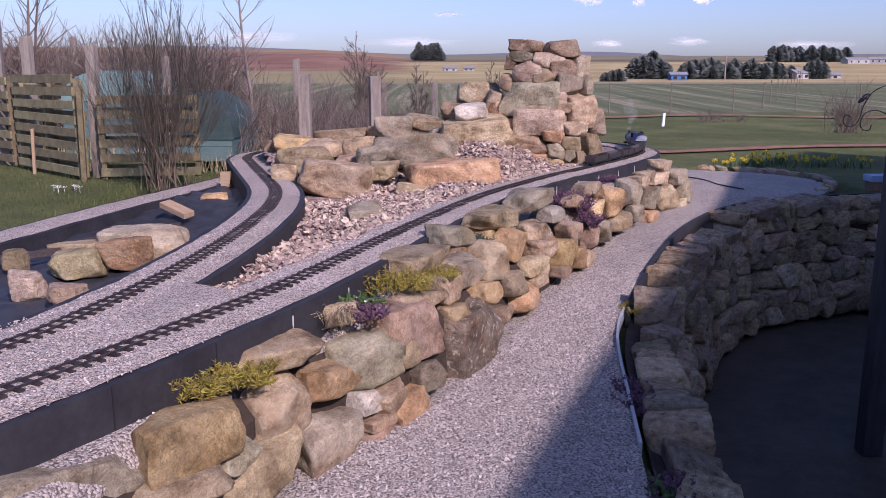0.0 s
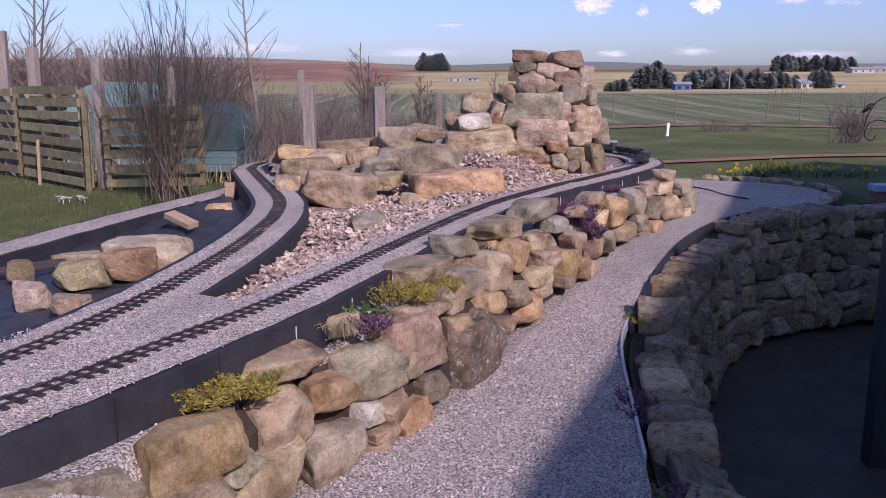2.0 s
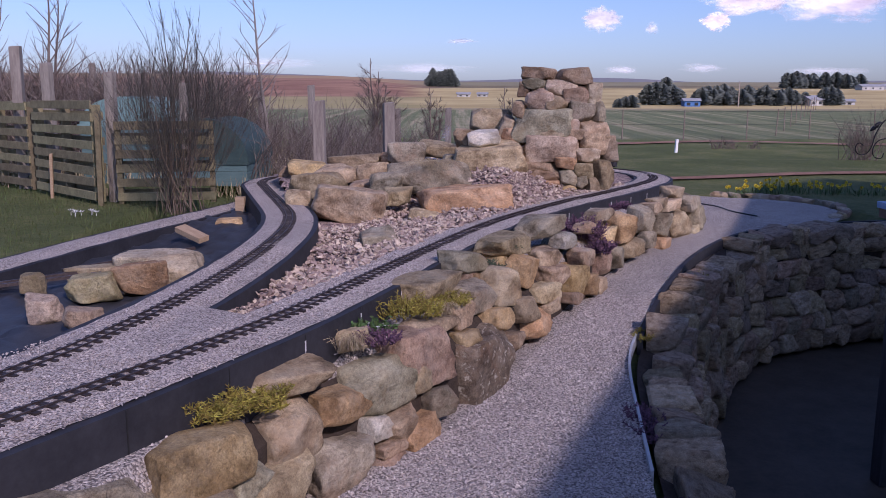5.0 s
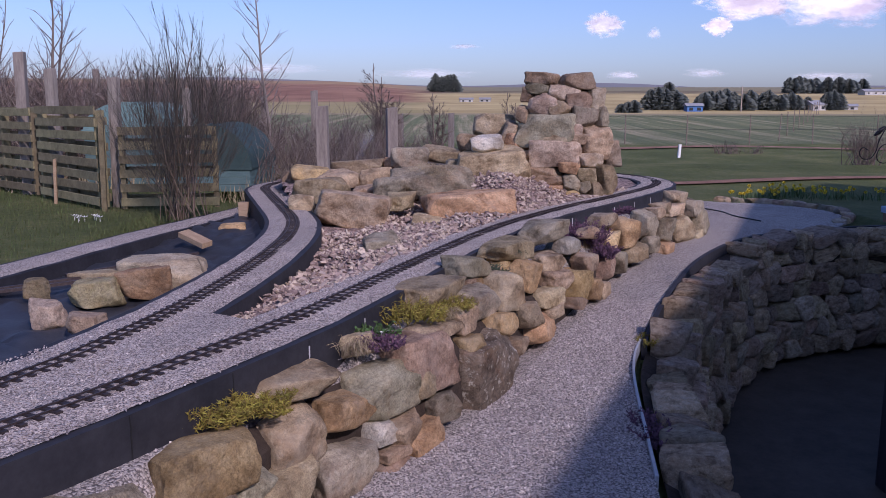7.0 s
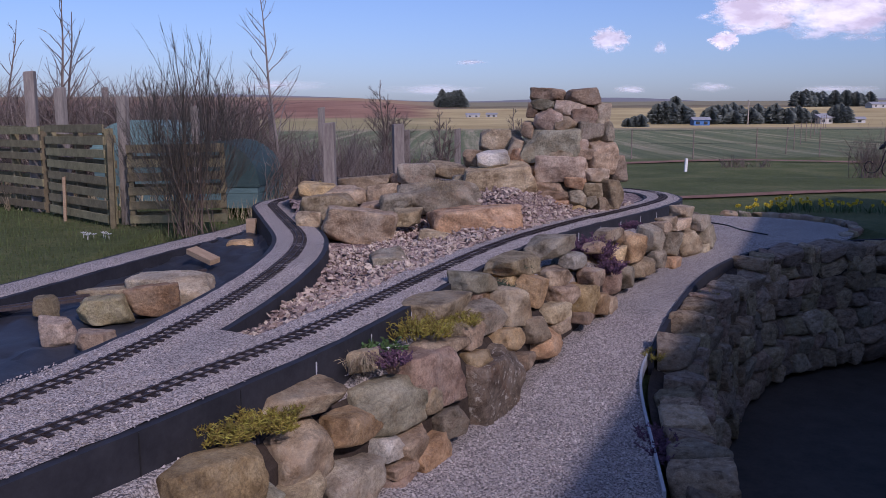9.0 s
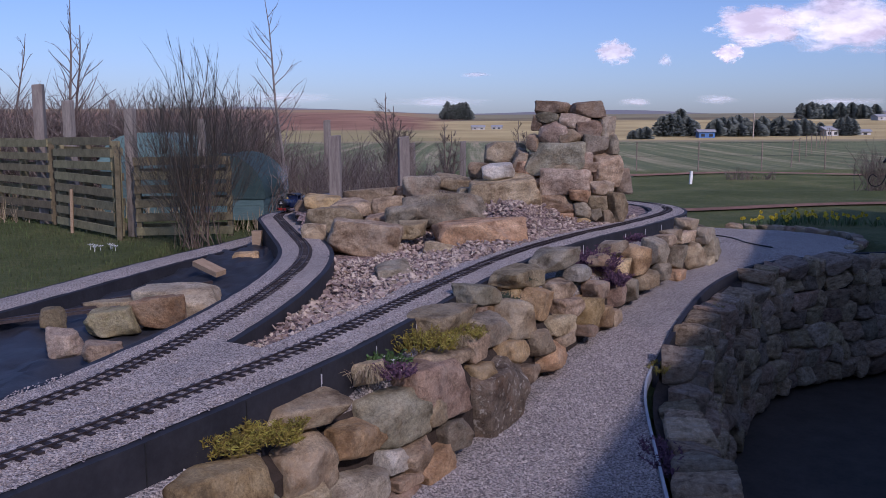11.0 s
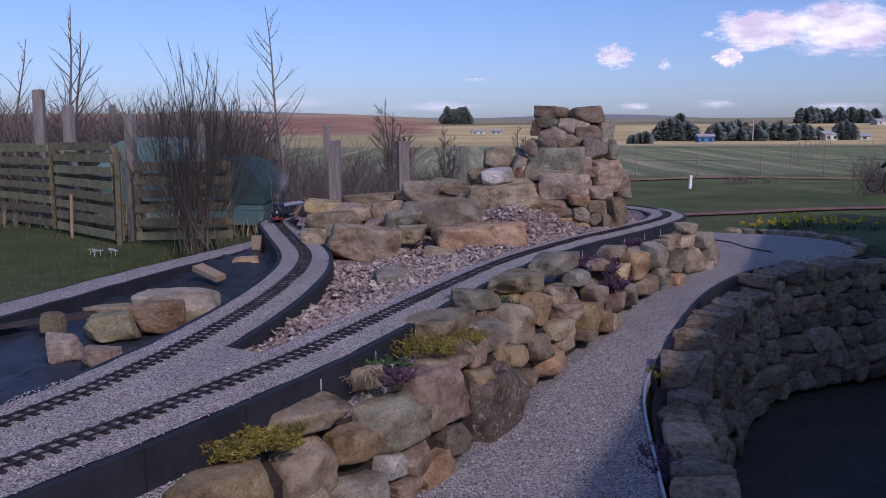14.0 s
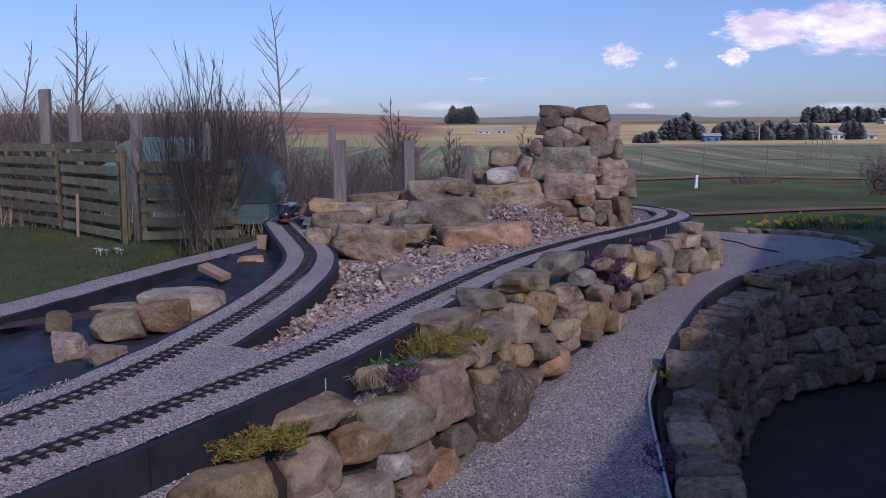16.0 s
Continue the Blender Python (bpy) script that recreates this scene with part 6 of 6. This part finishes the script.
# black hose lying over the gravel
line = glide([(2.75, 10.2, 0.27), (3.0, 9.75, 0.268), (3.05, 9.3, 0.268), (3.2, 8.95, 0.265)], 0.05)
bm = bmesh.new()
sweep(bm, line, [(0.008 * math.cos(i * 0.785), 0.008 * math.sin(i * 0.785)) for i in range(8)])
tagged(part("hose", bm, M_BLACK), "thin black hose lying on the gravel", "hose")


# ---- dark gate post with its hanging bracket ----
def gate_post():
    t = thing("bracket_post", pose(2.725, 5.05, -0.9), "dark timber post with a scrolled iron bracket", "post")
    part("post", box(bmesh.new(), -0.062, -0.062, 0, 0.062, 0.062, 2.345, bevel=0.008), M_DARKPOST, t)
    part("cross_rail", box(bmesh.new(), 0.06, -0.03, 1.42, 0.8, 0.03, 1.53, bevel=0.005), M_DARKPOST, t)
    part("board", box(bmesh.new(), 0.06, 0.0, 0.2, 0.8, 0.02, 1.4, bevel=0.003), M_DARKPOST, t)

    def scroll(pts, r=0.0032):
        heap = Heap()
        line = glide(pts, 0.012)
        heap.tube(line, [r] * len(line), 6)
        return heap.done("bracket_scroll", M_IRON, t, True)
    scroll([(-0.06, 0, 2.31), (-0.12, 0, 2.315), (-0.2, 0, 2.28), (-0.25, 0, 2.2), (-0.27, 0, 2.12), (-0.3, 0, 2.08), (-0.345, 0, 2.08), (-0.365, 0, 2.115), (-0.345, 0, 2.145), (-0.318, 0, 2.13)])
    scroll([(-0.06, 0, 2.09), (-0.1, 0, 2.14), (-0.17, 0, 2.17), (-0.235, 0, 2.155), (-0.262, 0, 2.1), (-0.245, 0, 2.06), (-0.205, 0, 2.055), (-0.195, 0, 2.085)])
    heap = Heap()
    bird = glide([(-0.285, 0, 2.215), (-0.255, 0, 2.24), (-0.235, 0, 2.262), (-0.222, 0, 2.262)], 0.01)
    heap.tube(bird, [0.003 + 0.012 * math.sin(math.pi * min(1, (i + 0.6) / len(bird))) for i in range(len(bird))], 6)
    heap.done("iron_bird", M_IRON, t, True)


gate_post()
t = thing("planter", pose(4.62, 8.95, 0.25), "small blue-lidded box standing on a brick-red base", "planter")
part("body", box(bmesh.new(), -0.1, -0.08, 0.0, 0.1, 0.08, 0.10, bevel=0.006), M_REDEARTH, t)
part("lid", box(bmesh.new(), -0.12, -0.10, 0.10, 0.12, 0.10, 0.17, bevel=0.008), M_BLUEPALE, t, "pale blue lid")


# ---- field fence ----
def field_fence():
    pts = [(x, 26.2 + 0.03 * x) for x in (3.0, 5.1, 7.0, 8.95, 10.9, 12.9)] + [(10.6 + 1.55 * i, 28.5 + 3.4 * i) for i in range(10)]
    for i, (x, y) in enumerate(pts):
        z = ground_z(x, y)
        ob = part("field_post", cyl(bmesh.new(), (0, 0, -0.1), (0, 0, 0.9), 0.02, 0.017, 8), M_TWIG)
        ob.matrix_basis = pose(x, y, z, random.Random(i).uniform(-2, 2), random.Random(i + 9).uniform(-2, 2), 0)
        tagged(ob, "round field fence post", "fence post", "field fence posts")
    heap = Heap()
    for h in (0.45, 0.85):
        for a, b in list(zip(pts[:6], pts[1:6])) + list(zip(pts[6:], pts[7:])):
            heap.tube([Vector((a[0], a[1], ground_z(*a) + h)), Vector((b[0], b[1], ground_z(*b) + h))], [0.004, 0.004], 3)
    tagged(heap.done("fence_wire", M_IRON), "thin wires of the field fence", "fence wire", kind="structure")


field_fence()


# ---- far woods and farms ----
def conifer(x, y, h, w, seed, label="dark conifer on the far side of the field", group="far conifers"):
    t = thing("conifer", pose(x, y, ground_z(x, y) - 0.2), label, "tree", group)
    rng = random.Random(seed)
    trunk, crown = Heap(), Heap()
    trunk.tube([Vector((0, 0, 0)), Vector((0, 0, h * 0.9))], [w * 0.05, w * 0.01], 6)
    n = 700
    for i in range(n):
        u = rng.random() ** 0.8
        zz = h * (0.08 + 0.92 * u)
        r = w * 0.55 * (1 - u ** 2.2) ** 0.6 * rng.uniform(0.35, 1.15) + 0.05
        a = rng.uniform(0, 6.283)
        o = Vector((math.cos(a), math.sin(a), 0))
        p = Vector((0, 0, zz)) + o * r * 0.35
        tip = Vector((0, 0, zz - 0.05 * h * rng.random())) + o * r
        crown.blade(p, tip, w * 0.12 * rng.uniform(0.6, 1.2), Vector((-o.y, o.x, rng.uniform(-0.6, 0.6))))
        crown.blade(p, tip + Vector((0, 0, h * 0.04)), w * 0.11, Vector((-o.y * 0.4, o.x * 0.4, 0.9)))
    trunk.done("trunk", M_TWIG, t)
    crown.done("crown", M_CONIFER, t)


rng = random.Random(141)
for i in range(22):
    a = 0.283 + 0.0041 * i + rng.uniform(-0.002, 0.002)
    y = 205 + rng.uniform(-8, 12)
    conifer(a * y, y, rng.choice((3.2, 3.6, 4.0, 4.4, 4.6)) * rng.uniform(0.9, 1.08), rng.uniform(3.0, 5.5), 900 + i)
for a, h, w in ((0.222, 4.8, 3.4), (0.230, 5.3, 3.6), (0.238, 5.0, 3.4), (0.250, 4.6, 3.6), (0.256, 4.0, 3.0), (0.375, 3.8, 2.4), (0.383, 4.2, 2.6), (0.390, 3.6, 2.4), (0.424, 4.2, 2.6), (0.431, 4.6, 2.8), (0.438, 4.0, 2.6), (0.402, 3.2, 2.2)):
    conifer(a * 200, 200, h, w * 1.4, int(a * 5000))
for i in range(9):
    a = -0.031 + 0.0035 * i
    conifer(a * 640, 640, rng.uniform(9.5, 14) * (0.75 if i in (0, 8) else 1), 9, 950 + i, "dark pine in a hilltop clump", "hilltop pines")
for i in range(26):
    a = 0.375 + 0.0032 * i
    conifer(a * 560, 560 + rng.uniform(-15, 15), rng.uniform(8, 11), 9, 970 + i, "dark conifer in a far plantation", "plantation trees")
for a, y, h in ((0.196, 180, 2.4), (0.203, 180, 2.7), (0.188, 180, 2.0), (0.242, 420, 6)):
    conifer(a * y, y, h, h * 1.25, int(a * 9000), "rounded bush on the far field", "far bushes")


def farm(x, y, w, d, h, roof, wall_m, roof_m, label, yaw=0):
    t = thing("farm_building", pose(x, y, ground_z(x, y) - 0.2, 0, 0, yaw), label, "farm building")
    part("wall", box(bmesh.new(), -w / 2, -d / 2, 0, w / 2, d / 2, h), wall_m, t)
    bm = bmesh.new()
    pr = [(-d / 2 - 0.3, h), (0, h + roof), (d / 2 + 0.3, h)]
    a = [bm.verts.new((-w / 2 - 0.3, yy, z)) for yy, z in pr]
    b = [bm.verts.new((w / 2 + 0.3, yy, z)) for yy, z in pr]
    for i in range(3):
        j = (i + 1) % 3
        bm.faces.new((a[i], a[j], b[j], b[i]))
    bm.faces.new(a[::-1])
    bm.faces.new(b)
    bmesh.ops.recalc_face_normals(bm, faces=bm.faces)
    part("roof", bm, roof_m, t)
    for k in range(max(2, int(w / 3))):
        xx = -w / 2 + (k + 0.5) * w / max(2, int(w / 3))
        part("window", box(bmesh.new(), xx - 0.4, -d / 2 - 0.05, h * 0.3, xx + 0.4, -d / 2 + 0.02, h * 0.75), M_GLASS, t)


farm(0.271 * 190, 190, 3.4, 3, 1.4, 0.6, M_BLUE, M_FARMROOF, "small blue shed with a grey roof by the field")
farm(0.409 * 200, 200, 3.6, 4, 1.5, 1.0, M_FARM, M_FARMROOF, "white farm building with a grey roof", 20)
farm(0.445 * 205, 205, 5.0, 3, 1.0, 0.6, M_FARM, M_FARMROOF, "low pale farm building", -8)
farm(0.475 * 420, 420, 11, 6, 1.8, 1.2, M_FARM, M_FARMROOF, "long grey farm shed on the far slope", 6)
farm(0.500 * 430, 430, 9, 6, 1.8, 1.2, M_FARMROOF, M_FARMROOF, "dark farm shed on the far slope", -6)
farm(0.008 * 330, 330, 5, 3, 1.2, 0.7, M_FARM, M_FARMROOF, "pale far cottage below the hill", 4)
farm(0.03 * 340, 340, 4, 3, 1.2, 0.7, M_FARM, M_FARMROOF, "pale far cottage below the hill", -10)
ob = part("telegraph_pole", cyl(bmesh.new(), (0, 0, 0), (0, 0, 5.6), 0.16, 0.12, 8), M_POST)
ob.matrix_basis = pose(0.326 * 190, 190, ground_z(62, 190) - 0.2)
tagged(ob, "pale telegraph pole beside the far conifers", "pole")


# ---- clouds ----
def cloud_mat(seed, soft, dense, tone):
    m, n, l, b = graph("cloud")
    tc = n.new("ShaderNodeTexCoord")
    mp = n.new("ShaderNodeMapping")
    mp.inputs["Location"].default_value = (seed * 3.1, seed * 1.7, 0)
    l.new(tc.outputs["Object"], mp.inputs[0])
    puff = noise_tex(n, l, 2.2, 9, 0.62, mp.outputs[0])
    ln = n.new("ShaderNodeVectorMath")
    ln.operation = "LENGTH"
    l.new(tc.outputs["Object"], ln.inputs[0])
    fall = calc(n, l, "SUBTRACT", 1.0, ln.outputs["Value"])
    a = calc(n, l, "ADD", calc(n, l, "MULTIPLY", puff, 1.5), calc(n, l, "MULTIPLY", fall, 1.1))
    mr = n.new("ShaderNodeMapRange")
    mr.inputs["From Min"].default_value, mr.inputs["From Max"].default_value = 1.05, 1.05 + soft
    mr.inputs["To Max"].default_value = dense
    l.new(a, mr.inputs[0])
    edge = n.new("ShaderNodeMapRange")
    l.new(fall, edge.inputs[0])
    edge.inputs["From Max"].default_value = 0.25
    alpha = calc(n, l, "MULTIPLY", mr.outputs[0], edge.outputs[0])
    # the cloud's shaded grey parts are painted by noise on a flat card
    shade = noise_tex(n, l, 1.4, 6, 0.6, mp.outputs[0])
    col = ramp(n, l, shade, [(0.4, tone), (0.62, (0.92, 0.92, 0.93))])
    dif = n.new("ShaderNodeBsdfDiffuse")
    l.new(col, dif.inputs[0])
    tr = n.new("ShaderNodeBsdfTransparent")
    mx = n.new("ShaderNodeMixShader")
    l.new(alpha, mx.inputs[0])
    l.new(tr.outputs[0], mx.inputs[1])
    l.new(dif.outputs[0], mx.inputs[2])
    l.new(mx.outputs[0], n["Material Output"].inputs["Surface"])
    n.remove(b)
    return m


for i, (x, z, w, h, soft, dense, tone) in enumerate((
        (1320, 470, 330, 130, 0.3, 1.0, (0.62, 0.58, 0.63)), (1720, 470, 440, 190, 0.4, 1.0, (0.55, 0.52, 0.58)), (1178, 338, 95, 60, 0.25, 1.0, (0.66, 0.62, 0.66)),
        (660, 350, 130, 75, 0.35, 0.85, (0.6, 0.57, 0.6)), (890, 308, 45, 40, 0.6, 0.6, (0.5, 0.5, 0.55)), (20, 252, 100, 18, 0.6, 0.6, (0.35, 0.37, 0.45)),
        (757, 124, 110, 26, 0.8, 0.6, (0.8, 0.78, 0.8)), (1135, 132, 140, 30, 0.9, 0.5, (0.8, 0.8, 0.82)), (-160, 128, 330, 36, 1.0, 0.5, (0.75, 0.76, 0.8)), (-900, 150, 400, 40, 1.0, 0.45, (0.8, 0.8, 0.82)), (1700, 120, 260, 30, 1.0, 0.5, (0.8, 0.8, 0.82)))):
    bm = bmesh.new()
    bmesh.ops.create_grid(bm, x_segments=1, y_segments=1, size=1.0)
    ob = part("cloud", bm, cloud_mat(i + 1.3, soft, dense, tone))
    near = 1 - 0.05 * i
    ob.matrix_basis = pose(x * near, 4000 * near, z * near, 90, 0, 0) @ Matrix.Diagonal((w * near, h * near, 1, 1))
    tagged(ob, "white and grey fair-weather cloud", "cloud", "clouds", "structure")


# the cloud bank that drifts over the sun and takes the hard shadows away
def cloud_bank():
    m, n, l, b = graph("cloud bank")
    tc = n.new("ShaderNodeTexCoord")
    sep = n.new("ShaderNodeSeparateXYZ")
    l.new(tc.outputs["Object"], sep.inputs[0])
    wob = calc(n, l, "MULTIPLY", calc(n, l, "SUBTRACT", noise_tex(n, l, 0.03, 5, 0.6), 0.5), 30.0)

    def fade(v, near, far):
        r = n.new("ShaderNodeMapRange")
        r.interpolation_type = "SMOOTHSTEP"
        r.inputs["From Min"].default_value, r.inputs["From Max"].default_value = near, far
        l.new(calc(n, l, "ADD", v, wob), r.inputs[0])
        return r.outputs[0]
    x, y = sep.outputs[0], sep.outputs[1]
    a = calc(n, l, "MULTIPLY", fade(x, -300, -245), fade(x, 300, 240))
    a = calc(n, l, "MULTIPLY", a, calc(n, l, "MULTIPLY", fade(y, 120, 90), fade(y, -120, -80)))
    a = calc(n, l, "MULTIPLY", a, calc(n, l, "ADD", calc(n, l, "MULTIPLY", fade(x, -215, -110), 0.25), 0.33))
    thru, tr, mx = n.new("ShaderNodeBsdfTranslucent"), n.new("ShaderNodeBsdfTransparent"), n.new("ShaderNodeMixShader")
    thru.inputs[0].default_value = (0.74, 0.72, 0.70, 1)
    l.new(a, mx.inputs[0])
    l.new(tr.outputs[0], mx.inputs[1])
    l.new(thru.outputs[0], mx.inputs[2])
    l.new(mx.outputs[0], n["Material Output"].inputs["Surface"])
    n.remove(b)
    bm = bmesh.new()
    bmesh.ops.create_grid(bm, x_segments=24, y_segments=10, size=1.0, matrix=Matrix.Diagonal((300, 120, 1, 1)))
    for v in bm.verts:
        v.co.z = 6 * noise.noise(v.co * 0.02)
    return tagged(part("cloud_bank", bm, m, smooth=True), "broad grey cloud bank drifting across the sun", "cloud", kind="structure")


BANK = cloud_bank()
BANK_HEIGHT = 200.0


def bank_at(t):
    """The bank's shadow comes in over the garden and ends short of the far field."""
    up = SUN * (BANK_HEIGHT / SUN.z)
    return pose(310.0 - 14.0 * t + up.x, -80.0 + up.y, BANK_HEIGHT)


def motions():
    for vehicle, back in TRAIN:
        walk(vehicle, [(i * 0.5, rolling(i * 0.5, back, 0.09)) for i in range(33)])
    walk(BANK, [(k * 4.0, bank_at(k * 4.0)) for k in range(5)])
    for puff, i in PUFFS:
        walk(puff, [(k * 0.5, steam_at(k * 0.5, i)) for k in range(33)])


motions()
